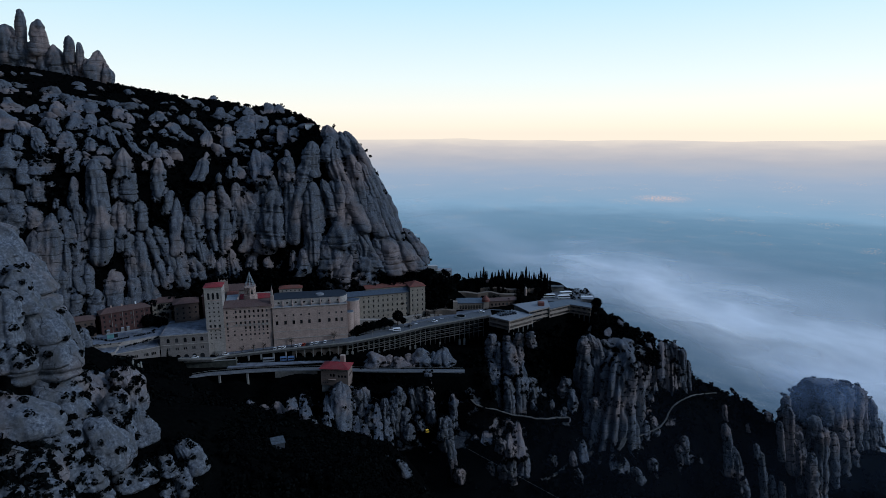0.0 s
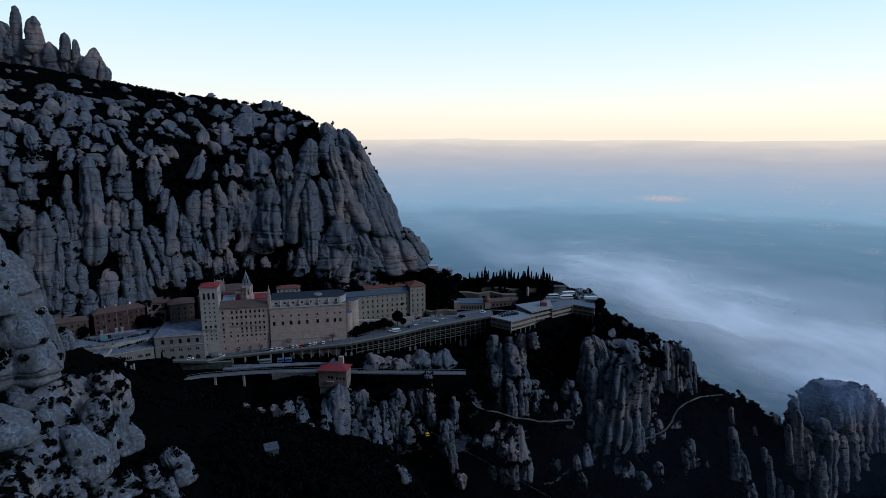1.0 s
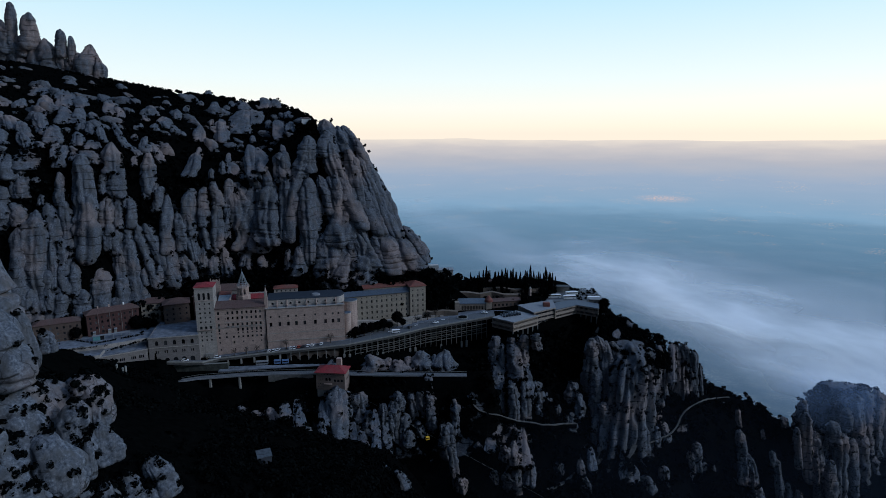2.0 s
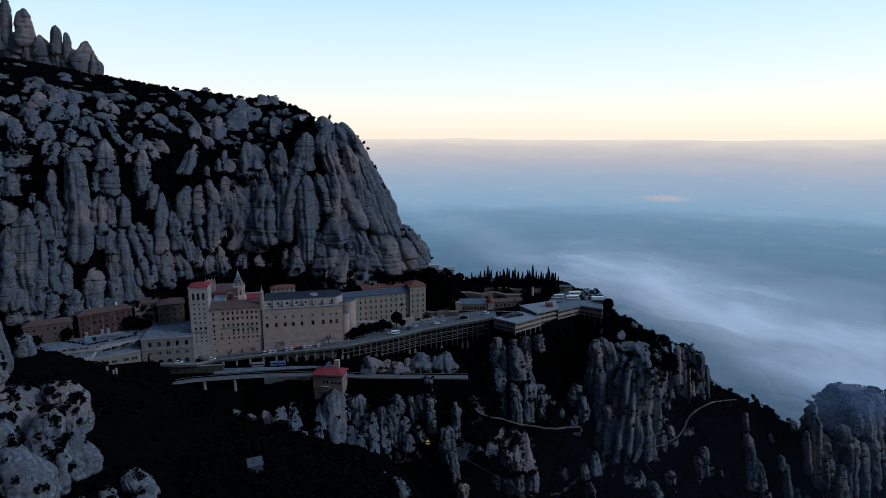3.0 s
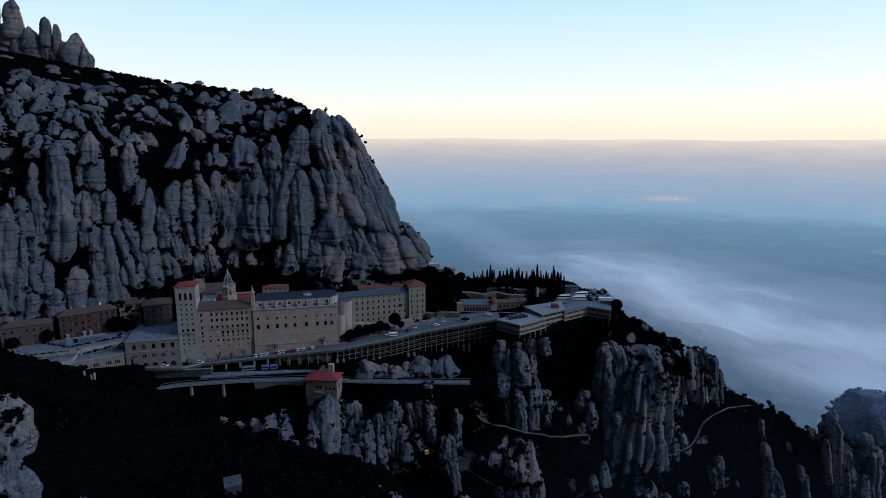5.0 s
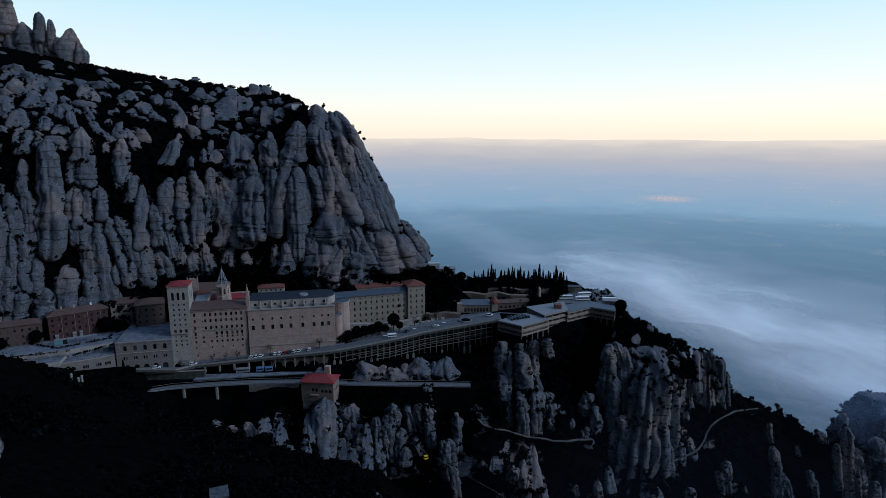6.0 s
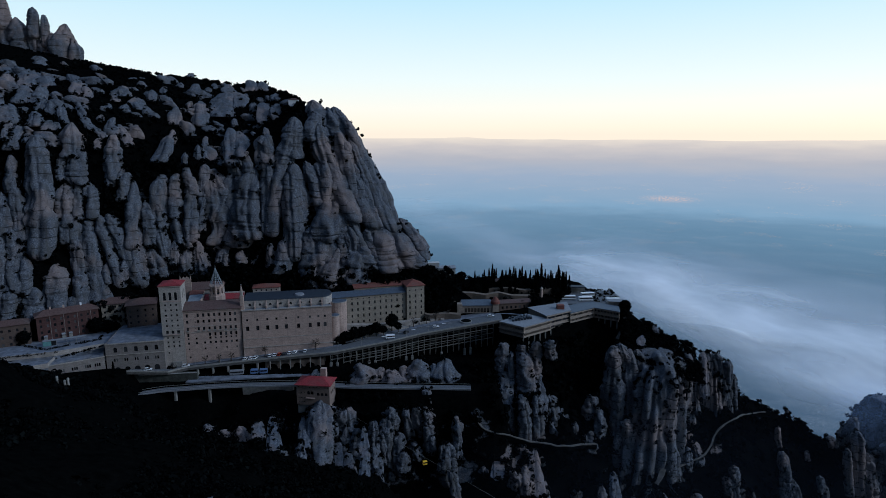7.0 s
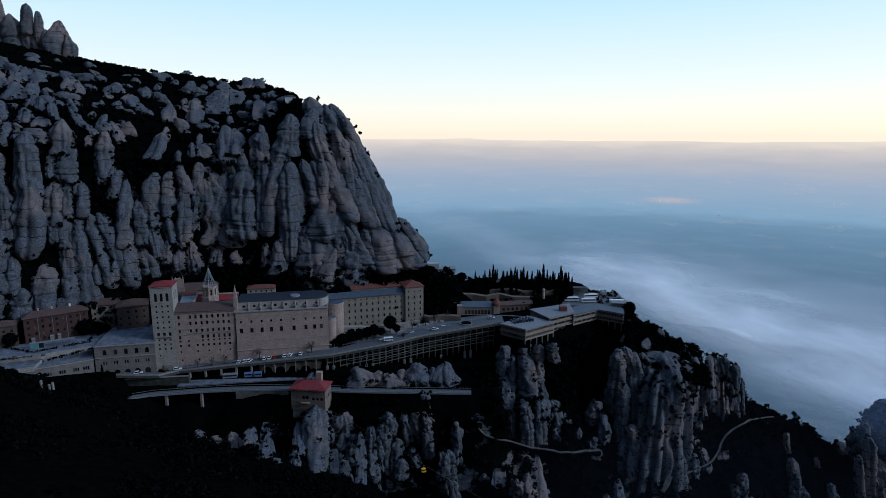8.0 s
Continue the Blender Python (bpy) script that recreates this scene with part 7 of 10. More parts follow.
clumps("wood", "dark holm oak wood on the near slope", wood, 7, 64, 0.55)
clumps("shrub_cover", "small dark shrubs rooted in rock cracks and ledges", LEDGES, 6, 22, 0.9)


def ridge_scrub(n, seed):
    """Bushes on the steep shoulder that falls from the restaurant to the head of the bastion."""
    g = np.random.RandomState(seed)
    u, v = g.uniform(0, 1, n), g.uniform(0, 1, n)
    a, b, c, d = (np.array(q) for q in ((112, 432, 5.5), (103, 383, -2.0), (150, 381, -19.0), (158, 424, -11.0)))
    P = ((1 - u) * (1 - v))[:, None] * a + ((1 - u) * v)[:, None] * b + (u * v)[:, None] * c + (u * (1 - v))[:, None] * d
    P[:, 2] += g.uniform(-0.6, 1.4, n)
    return np.concatenate([P, g.uniform(0.9, 2.2, (n, 1))], 1)


def dome_scrub(n, seed):
    """Low bushes on the rounded head of the outermost crag."""
    g = np.random.RandomState(seed)
    r, a = np.sqrt(g.uniform(0, 1, n)), g.uniform(0, 2 * np.pi, n)
    return np.stack([288 + 21 * r * np.cos(a) - 4, 417 + 15 * r * np.sin(a), -46.5 - 9 * r ** 3 + g.uniform(-0.6, 0.6, n), g.uniform(0.8, 2.0, n)], 1)


clumps("shrub_cover", "dark scrub on the head of the outermost crag", dome_scrub(230, 43), 43, 24, 0.8)
clumps("shrub_cover", "dense dark scrub on the shoulder above the rock bastion", ridge_scrub(900, 41), 41, 26, 0.8)

# ------------------------------------------------------------------ building kit
def part(name, me, material, parent, label=""):
    """One mesh as a part of a thing, or of a part."""
    if isinstance(me, bmesh.types.BMesh):
        bm, me = me, bpy.data.meshes.new(name)
        bm.to_mesh(me)
        bm.free()
    if material and not me.materials:
        me.materials.append(material)
    ob = new(name, me)
    ob.parent = parent
    return tagged(ob, label)


def thing(name, m, label, category, group="", kind=""):
    ob = new(name)
    ob.empty_display_size = 0.5
    ob.matrix_world = m
    return tagged(ob, label, category, group, kind)


def boxes(*bs):
    """Boxes (x0, x1, y0, y1, z0, z1) joined in one bmesh."""
    bm = bmesh.new()
    for x0, x1, y0, y1, z0, z1 in bs:
        v = [bm.verts.new((x, y, z)) for z in (z0, z1) for x, y in ((x0, y0), (x1, y0), (x1, y1), (x0, y1))]
        for q in ((3, 2, 1, 0), (4, 5, 6, 7), (0, 1, 5, 4), (1, 2, 6, 5), (2, 3, 7, 6), (3, 0, 4, 7)):
            bm.faces.new([v[i] for i in q])
    return bm


def rounded(bm, w=0.08):
    bmesh.ops.bevel(bm, geom=bm.edges[:], offset=w, segments=1, affect="EDGES")
    return bm


def tube(r0, r1, z0, z1, n=12, x=0.0, y=0.0, bm=None):
    bm = bm or bmesh.new()
    a = [bm.verts.new((x + r0 * math.cos(i * 2 * math.pi / n), y + r0 * math.sin(i * 2 * math.pi / n), z0)) for i in range(n)]
    b = [bm.verts.new((x + r1 * math.cos(i * 2 * math.pi / n), y + r1 * math.sin(i * 2 * math.pi / n), z1)) for i in range(n)]
    for i in range(n):
        bm.faces.new((a[i], a[(i + 1) % n], b[(i + 1) % n], b[i]))
    bm.faces.new(a[::-1])
    bm.faces.new(b)
    return bm


def rod(bm, p, q, r=0.1, n=4):
    p, q = Vector(p), Vector(q)
    d = (q - p).normalized()
    s = d.orthogonal().normalized()
    t = d.cross(s)
    rings = [[bm.verts.new(c + (s * math.cos(2 * math.pi * i / n) + t * math.sin(2 * math.pi * i / n)) * r) for i in range(n)] for c in (p, q)]
    for i in range(n):
        bm.faces.new((rings[0][i], rings[0][(i + 1) % n], rings[1][(i + 1) % n], rings[1][i]))
    bm.faces.new(rings[0][::-1])
    bm.faces.new(rings[1])
    return bm


def wall_mesh(L, H, openings, t=0.5):
    """A wall of length L and height H, outer face at y = 0, with real openings (x, z, w, h, arched)."""
    V, F = [], []

    def quad(*pts):
        i = len(V)
        V.extend(pts)
        F.append(tuple(range(i, i + len(pts))))

    xs = sorted({0.0, L, *[round(c, 4) for o in openings for c in (o[0], o[0] + o[2])]})
    zs = sorted({0.0, H, *[round(c, 4) for o in openings for c in (o[1], o[1] + o[3])]})
    for x0, x1 in zip(xs, xs[1:]):
        for z0, z1 in zip(zs, zs[1:]):
            cx, cz = (x0 + x1) / 2, (z0 + z1) / 2
            if any(o[0] < cx < o[0] + o[2] and o[1] < cz < o[1] + o[3] for o in openings):
                continue
            quad((x0, 0, z0), (x1, 0, z0), (x1, 0, z1), (x0, 0, z1))
            quad((x0, t, z1), (x1, t, z1), (x1, t, z0), (x0, t, z0))
    quad((0, 0, H), (L, 0, H), (L, t, H), (0, t, H))
    quad((0, 0, 0), (0, 0, H), (0, t, H), (0, t, 0))
    quad((L, 0, 0), (L, t, 0), (L, t, H), (L, 0, H))
    for x, z, w, h, arch in openings:
        top = z + h - (w / 2 if arch else 0)
        quad((x, 0, z), (x, 0, top), (x, t, top), (x, t, z))
        quad((x + w, 0, z), (x + w, t, z), (x + w, t, top), (x + w, 0, top))
        quad((x, 0, z), (x, t, z), (x + w, t, z), (x + w, 0, z))
        if not arch:
            quad((x, 0, top), (x + w, 0, top), (x + w, t, top), (x, t, top))
            continue
        n = 8
        c = [(x + w / 2 - w / 2 * math.cos(math.pi * i / n), top + w / 2 * math.sin(math.pi * i / n)) for i in range(n + 1)]
        for (xa, za), (xb, zb) in zip(c, c[1:]):
            quad((xa, 0, za), (xb, 0, zb), (xb, 0, z + h), (xa, 0, z + h))
            quad((xb, t, zb), (xa, t, za), (xa, t, z + h), (xb, t, z + h))
            quad((xa, 0, za), (xa, t, za), (xb, t, zb), (xb, 0, zb))
    return mesh_from("wall", V, F, smooth=False)


PANES = {}


def pane_mesh(w, h):
    """A glazed window: dark glass behind a thin frame with one mullion."""
    key = (round(w, 2), round(h, 2))
    if key not in PANES:
        bm = boxes((0, w, 0.04, 0.07, 0, h))
        e = min(0.1, w * 0.09)
        front = min(bm.faces, key=lambda f: f.calc_center_median().y)
        bmesh.ops.inset_region(bm, faces=[front], thickness=e, depth=0.0)
        bmesh.ops.translate(bm, verts=front.verts[:], vec=(0, 0.02, 0))
        for f in bm.faces:
            f.material_index = 0 if f == front else 1
        me = bpy.data.meshes.new("window")
        bm.to_mesh(me)
        bm.free()
        me.materials.append(GLASS)
        me.materials.append(FRAME)
        PANES[key] = me
    return PANES[key]


FRAME = plain("brown_window_frame", (0.07, 0.055, 0.045), 0.6)


def facade(parent, x, y, z, ang, L, H, material, rows=(), t=0.5, name="wall", glazed=True):
    """A wall with rows of windows: each row is (centre height, width, height, [centres], arched)."""
    ops = [(c - w / 2, zc - h / 2, w, h, arch) for zc, w, h, cs, arch in rows for c in cs]
    ob = part(name, wall_mesh(L, H, ops, t), material, parent)
    ob.matrix_basis = pose(x, y, z, 0, 0, ang)
    if glazed:
        for ox, oz, w, h, arch in ops:
            wd = part("window", pane_mesh(w, h), None, ob)
            wd.location = (ox, t * 0.62, oz)
    return ob


def spread(n, a, b):
    return [a + (b - a) * i / (n - 1) for i in range(n)] if n > 1 else [(a + b) / 2]


def shell(parent, w, d, H, material, front=(), right=(), left=(), t=0.5, glazed=True):
    """Four butted walls round w by d."""
    facade(parent, 0, 0, 0, 0, w, H, material, front, t, glazed=glazed)
    facade(parent, w, t, 0, 90, d - 2 * t, H, material, right, t, glazed=glazed)
    facade(parent, w, d, 0, 180, w, H, material, (), t)
    facade(parent, 0, d - t, 0, 270, d - 2 * t, H, material, left, t, glazed=glazed)


def hip_roof(x0, x1, y0, y1, z, rise, eave=0.6, ridge=None, th=0.25):
    """A hipped roof with thickness; ridge: how far the ridge ends stand in from the gables."""
    x0, x1, y0, y1 = x0 - eave, x1 + eave, y0 - eave, y1 + eave
    w, d = x1 - x0, y1 - y0
    s = min(w, d) / 2 if ridge is None else ridge
    bm = bmesh.new()
    lo = [bm.verts.new(p) for p in ((x0, y0, z), (x1, y0, z), (x1, y1, z), (x0, y1, z))]
    mid = [bm.verts.new((v.co.x, v.co.y, z + th)) for v in lo]
    if w >= d:
        r = [bm.verts.new((x0 + s, (y0 + y1) / 2, z + th + rise)), bm.verts.new((x1 - s, (y0 + y1) / 2, z + th + rise))]
        tops = [(mid[0], mid[1], r[1], r[0]), (mid[1], mid[2], r[1]), (mid[2], mid[3], r[0], r[1]), (mid[3], mid[0], r[0])]
    else:
        r = [bm.verts.new(((x0 + x1) / 2, y0 + s, z + th + rise)), bm.verts.new(((x0 + x1) / 2, y1 - s, z + th + rise))]
        tops = [(mid[0], mid[1], r[0]), (mid[1], mid[2], r[1], r[0]), (mid[2], mid[3], r[1]), (mid[3], mid[0], r[0], r[1])]
    for f in tops:
        bm.faces.new(f)
    for i in range(4):
        bm.faces.new((lo[i], lo[(i + 1) % 4], mid[(i + 1) % 4], mid[i]))
    bm.faces.new(lo[::-1])
    bmesh.ops.remove_doubles(bm, verts=bm.verts[:], dist=0.001)
    return bm


def slope_roof(x0, x1, y0, z0, y1, z1, th=0.3):
    """A single pitch from (y0, z0) up or down to (y1, z1)."""
    bm = bmesh.new()
    v = [bm.verts.new(p) for p in ((x0, y0, z0), (x1, y0, z0), (x1, y1, z1), (x0, y1, z1), (x0, y0, z0 + th), (x1, y0, z0 + th), (x1, y1, z1 + th), (x0, y1, z1 + th))]
    for q in ((3, 2, 1, 0), (4, 5, 6, 7), (0, 1, 5, 4), (1, 2, 6, 5), (2, 3, 7, 6), (3, 0, 4, 7)):
        bm.faces.new([v[i] for i in q])
    return bm


def slab(parent, name, b, material, label=""):
    return part(name, boxes(b), material, parent, label)


# ------------------------------------------------------------------ the abbey on its terrace
ABBEY = pose(-157.6, 377.2, 0, 0, 0, 12.4)


def abbey_tower():
    T = thing("abbey_tower", ABBEY @ pose(-0.3, 0, -10.4, 0, 0, 0), "tall square grey stone tower with arched belfry and red roof", "tower")
    three = [2.6, 5.5, 8.4]
    rows = [(43.2, 1.5, 4.6, three, True)] + [(z, 0.95, 1.15, three, False) for z in (38.2, 35.2, 32.2, 29.2, 26.2)] + \
           [(22.4, 1.5, 2.0, three, False), (19.2, 0.8, 1.0, three, False), (16.6, 0.9, 1.1, three, False), (14.2, 0.9, 1.2, three, False), (10.4, 0.8, 1.0, [2.6], False)]
    side = [(43.2, 1.6, 4.6, [3.4, 7.6], True), (35.2, 0.95, 1.2, [5.5], False)]
    shell(T, 11.2, 12, 48.6, STONE_TOWER, rows, side, side, 0.6)
    slab(T, "cornice", (-0.35, 11.55, -0.35, 12.35, 48.6, 49.2), STONE)
    slab(T, "string_course", (-0.2, 11.4, -0.2, 0, 40.2, 40.55), STONE)
    slab(T, "balcony", (1.2, 10.0, -0.8, 0, 21.0, 21.25), STONE)
    part("railing", rod(rod(bmesh.new(), (1.2, -0.75, 22.1), (10, -0.75, 22.1), 0.05), (1.2, -0.75, 21.7), (10, -0.75, 21.7), 0.03), STEEL, T)
    part("roof", hip_roof(0, 11.2, 0, 12, 49.2, 1.9, 0.5), TILE_RED, T, "bright red tiled hipped roof")
    slab(T, "porch", (4.2, 9.0, -1.0, 0, 0, 5.2), CONCRETE)


def abbey_block():
    B = thing("abbey_wing", ABBEY @ pose(11.1, 0.7, -9, 0, 0, 0), "tall pale stone abbey block with many small windows and tiled roof", "building")
    cols = [1.8, 7.6, 10.5, 13.4, 16.3, 19.2, 22.1, 24.9, 27.6]
    main = cols[3:]
    rows = [(29.8, 1.2, 2.0, cols, False), (26.2, 1.2, 1.8, cols, False), (21.7, 1.2, 2.3, cols, False), (18.3, 1.2, 2.0, [1.8] + main, False), (16.2, 0.95, 1.0, [1.8, 6.1] + main, False),
            (13.5, 1.15, 1.4, [1.8, 6.1, 10.5] + main, False), (10.0, 0.8, 1.1, [1.8, 10.5, 16.3, 22.1, 27.6], False), (5.2, 0.8, 1.2, [2.2, 11, 18, 25], False),
            (28.9, 0.55, 0.7, [6.1], False), (25.9, 0.55, 0.7, [6.1], False), (22.3, 0.55, 0.7, [6.1], False)]
    right = [(28.6, 1.2, 2.0, [3.5, 8, 13], False)]
    shell(B, 30.9, 21, 32.6, STONE, rows, right, ())
    slab(B, "cornice", (-0.3, 31.2, -0.45, 0, 32.2, 32.75), STONE)
    for z in (19.75, 23.3):
        slab(B, "string_course", (0, 30.9, -0.16, 0, z, z + 0.25), STONE_TOWER)
    for c in cols:
        part("balcony", boxes((c - 0.8, c + 0.8, -0.55, 0, 20.45, 20.6), (c - 0.8, c + 0.8, -0.55, -0.5, 20.6, 21.3)), STEEL, B)
    part("roof", slope_roof(-0.4, 31.3, -0.7, 32.75, 8.5, 35.6), TILE, B, "weathered terracotta tile roof")
    part("roof", slope_roof(8.5, 31.0, 16.0, 34.0, 20.8, 36.2), TILE_RED, B, "dark red sheet roof over the court")
    part("skylight", slope_roof(0.3, 7.6, 9.0, 34.4, 20, 36.6, 0.2), LEAD, B, "grey glazed lean-to roof")
    slab(B, "parapet", (7.7, 8.4, 8.6, 21, 30.6, 36.4), STONE)
    slab(B, "parapet", (8.4, 31, 20.9, 21.5, 30.6, 37.2), STONE_TOWER)
    part("roof", slope_roof(-0.4, 7.6, 20.2, 36.7, 26, 37.8), TILE_ORANGE, B)
    facade(B, 8.5, 9.2, 31, 0, 22.4, 3.6, STONE_TOWER, [(1.8, 0.9, 2.0, spread(9, 1.6, 20.8), True)], 0.4)


def lantern():
    T = thing("church_lantern", ABBEY @ pose(27.4, 15, 25.5, 0, 0, 0), "octagonal stone lantern with arched openings and grey openwork spire", "tower")
    part("base", tube(4.6, 4.6, -4, 3.2, 8), STONE, T)
    r, n = 3.5, 8
    L = 2 * r * math.tan(math.pi / n)
    for i in range(n):
        a = 2 * math.pi * (i + 0.5) / n
        w = part("wall", wall_mesh(L, 5.2, [(L / 2 - 0.65, 0.8, 1.3, 3.6, True)], 0.45), STONE, T)
        w.matrix_basis = Matrix.Rotation(a, 4, "Z") @ Matrix.Translation((-L / 2, -r, 3.2))
    part("floor", tube(3.0, 3.0, 3.2, 3.5, 8), DARK_ROOF, T)
    part("cornice", tube(4.2, 4.2, 8.4, 8.9, 8), STONE, T)
    for i in range(n):
        a = 2 * math.pi * i / n
        p = (3.7 * math.cos(a), 3.7 * math.sin(a), 8.9)
        part("rib", rod(bmesh.new(), p, (0, 0, 19.4), 0.2, 5), LEAD, T)
        part("pinnacle", tube(0.3, 0.05, 8.9, 10.6, 6, p[0] * 1.05, p[1] * 1.05), STONE, T)
    for k in (0.12, 0.24, 0.36, 0.48, 0.6, 0.72):
        bm = bmesh.new()
        for i in range(n):
            a, b = 2 * math.pi * i / n, 2 * math.pi * (i + 1) / n
            q = 3.7 * (1 - k)
            z = 8.9 + 10.5 * k
            rod(bm, (q * math.cos(a), q * math.sin(a), z), (q * math.cos(b), q * math.sin(b), z), 0.1)
        part("ring", bm, LEAD, T)
    part("finial", tube(0.12, 0.04, 19.2, 21.0, 5), LEAD, T)


def bell_turret():
    T = thing("bell_turret", ABBEY @ pose(42.6, 3.0, 18, 0, 0, 0), "slender stepped stone turret between the abbey blocks", "turret")
    part("shaft", rounded(boxes((-1.1, 1.1, -1.1, 1.1, 0, 12.5)), 0.15), STONE, T)
    part("stage", rounded(boxes((-0.8, 0.8, -0.8, 0.8, 12.5, 15.2)), 0.12), STONE_TOWER, T)
    part("cap", tube(0.85, 0.1, 15.2, 18.6, 8), STONE, T)
    part("finial", tube(0.28, 0.28, 18.6, 19.2, 8), LEAD, T)


def church_hall():
    H = thing("church", ABBEY @ pose(42.5, 0, -9, 0, 0, 0), "long pale stone church side with square windows and buttressed clerestory", "church")
    us = [2.7, 8.3, 13.8, 18.9, 24.3, 31.2, 37.8, 42.7, 46.4]
    rows = [(25.4, 1.1, 1.4, us, False), (20.3, 1.7, 2.7, us, False)]
    shell(H, 50.4, 22, 31.2, STONE, rows, [(25, 1.2, 2.4, [5, 10], False)], ())
    slab(H, "cornice", (-0.2, 50.8, -0.5, 0, 31.0, 31.6), STONE_TOWER)
    slab(H, "plinth", (0, 50.4, -0.55, 0, 0, 14.4), STONE)
    slab(H, "string_course", (0, 50.4, -0.7, -0.55, 14.2, 14.6), STONE_TOWER)
    slab(H, "string_course", (0, 52.0, -0.9, -0.55, 9.0, 9.4), STONE_TOWER)
    slab(H, "walkway", (0, 50.4, 0.5, 4.6, 30.6, 31.0), ROOF_PALE)
    cl = [(2.1, 1.5, 1.5, [x + 3.0 for x in spread(8, 0.6, 40.6)], True)]
    facade(H, 0.5, 4.6, 31.0, 0, 45.4, 4.6, STONE_TOWER, cl, 0.5)
    for x in spread(8, 0.4, 44.8):
        part("buttress", slope_roof(x, x + 0.7, 2.6, 32.2, 4.6, 34.8, 0.4), STONE, H)
        slab(H, "pier", (x, x + 0.7, 2.4, 4.6, 31.0, 32.4), STONE)
    n, bm = 10, bmesh.new()
    ring = [(0.5, 4.4), (45.9, 4.4)] + [(45.9 + 5.2 * math.sin(math.pi * i / n), 13 - 8.6 * math.cos(math.pi * i / n)) for i in range(1, n)] + [(45.9, 21.6), (0.5, 21.6)]
    lo = [bm.verts.new((x, y, 31.0)) for x, y in ring]
    hi = [bm.verts.new((x, y, 35.6)) for x, y in ring]
    bm.faces.new(hi)
    for i in range(1, len(ring)):
        j = (i + 1) % len(ring)
        bm.faces.new((lo[i], lo[j], hi[j], hi[i]))
    part("apse", bm, STONE_TOWER, H, "rounded stone apse end")
    bm = bmesh.new()
    lo = [bm.verts.new((x, y, 35.62)) for x, y in ring]
    hi = [bm.verts.new((x * 0.985 + 0.3, 13 + (y - 13) * 0.93, 36.3)) for x, y in ring]
    bm.faces.new(hi)
    for i in range(len(ring)):
        j = (i + 1) % len(ring)
        bm.faces.new((lo[i], lo[j], hi[j], hi[i]))
    part("roof", bm, DARK_ROOF, H, "dark flat leaded roof")
    part("skylight", tube(3.0, 2.6, 36.3, 37.1, 14, 32, 10), ROOF_PALE, H)


def round_chapels():
    for u, v, r, z1 in ((97.0, 14, 5.4, 21.0), (94.4, 5.5, 3.0, 14.5)):
        T = thing("round_chapel", ABBEY @ pose(u, v, -8, 0, 0, 0), "round pale stone chapel with a dark low roof", "chapel", "round chapels")
        part("wall", tube(r, r, 0, z1 + 8, 20), STONE, T)
        part("cornice", tube(r + 0.3, r + 0.3, z1 + 8, z1 + 8.5, 20), STONE_TOWER, T)
        part("roof", tube(r + 0.1, 0.4, z1 + 8.5, z1 + 9.4, 20), SLATE, T)


def church_back():
    T = thing("church_nave", ABBEY @ pose(4, 27, -6, 0, 0, 0), "brown tiled nave roof behind the abbey tower", "building")
    shell(T, 24, 13, 35, STONE_TOWER)
    part("roof", hip_roof(0, 24, 0, 13, 35, 3.2, 0.6, 0.0), TILE, T)
    C = thing("stone_gable", ABBEY @ pose(5.0, 26, 24.2, 0, 0, 0), "stone church gable with small pinnacles", "building")
    part("gable", boxes((0, 6.5, 0, 0.8, -2, 12), (1.4, 5.1, 0, 0.8, 12, 12.8)), STONE, C)
    for x in (0.4, 2.2, 4.2, 6.1):
        part("pinnacle", tube(0.35, 0.06, 12, 14.2 if x in (0.4, 6.1) else 13.8, 6, x, 0.4), STONE, C)
    L = thing("sacristy", ABBEY @ pose(46, 30, -4, 0, 0, 0), "low tiled sacristy behind the church", "building")
    shell(L, 16, 8, 31.5, STONE_TOWER, [(30, 0.9, 1.2, spread(5, 2, 14), False)])
    part("roof", hip_roof(0, 16, 0, 8, 31.5, 1.6, 0.5), TILE_ORANGE, L)


def long_wing():
    W = thing("cloister_wing", pose(-70.2, 411.5, 3, 0, 0, 19.2), "long ochre monastery wing with slit windows and blue-grey roof", "building")
    cols = spread(13, 2.4, 45.5)
    rows = [(z, 0.95, 1.9, cols, False) for z in (7.0, 11.0, 15.0)] + [(18.0, 0.8, 0.8, cols, False), (3.2, 1.0, 1.6, cols[2:], True)]
    shell(W, 47.8, 13, 19.6, OCHRE, rows, (), ())
    part("roof", slope_roof(-0.5, 47.8, -0.7, 19.6, 6.0, 21.6), SLATE, W, "blue-grey sheet roof")
    facade(W, 16, 6.2, 19.7, 0, 31.5, 3.2, OCHRE, [(1.5, 0.8, 1.2, spread(12, 1.5, 30), False)], 0.4)
    part("roof", slope_roof(15.5, 47.7, 5.6, 22.9, 12.6, 24.2), TILE_ORANGE, W, "orange tile roof of the set-back storey")
    E = thing("corner_pavilion", pose(-70.2, 411.5, 3, 0, 0, 19.2) @ pose(47.9, -1.6, 0, 0, 0, 0), "square ochre stone end pavilion with red tiled roof", "building")
    rows = [(z, 0.95, 1.9, [2.0, 5.8, 9.6], False) for z in (5.5, 9.4, 13.2, 17.0)] + [(20.8, 0.8, 0.9, [2.0, 5.8, 9.6], False), (2.2, 1.1, 1.8, [5.8], True)]
    shell(E, 11.6, 14, 23.6, OCHRE, rows, [(z, 0.95, 1.9, [3, 7, 10.5], False) for z in (5.5, 9.4, 13.2, 17.0)], ())
    part("roof", hip_roof(0, 11.6, 0, 14, 23.6, 2.6, 0.6), TILE_ORANGE, E, "red tiled hipped roof")


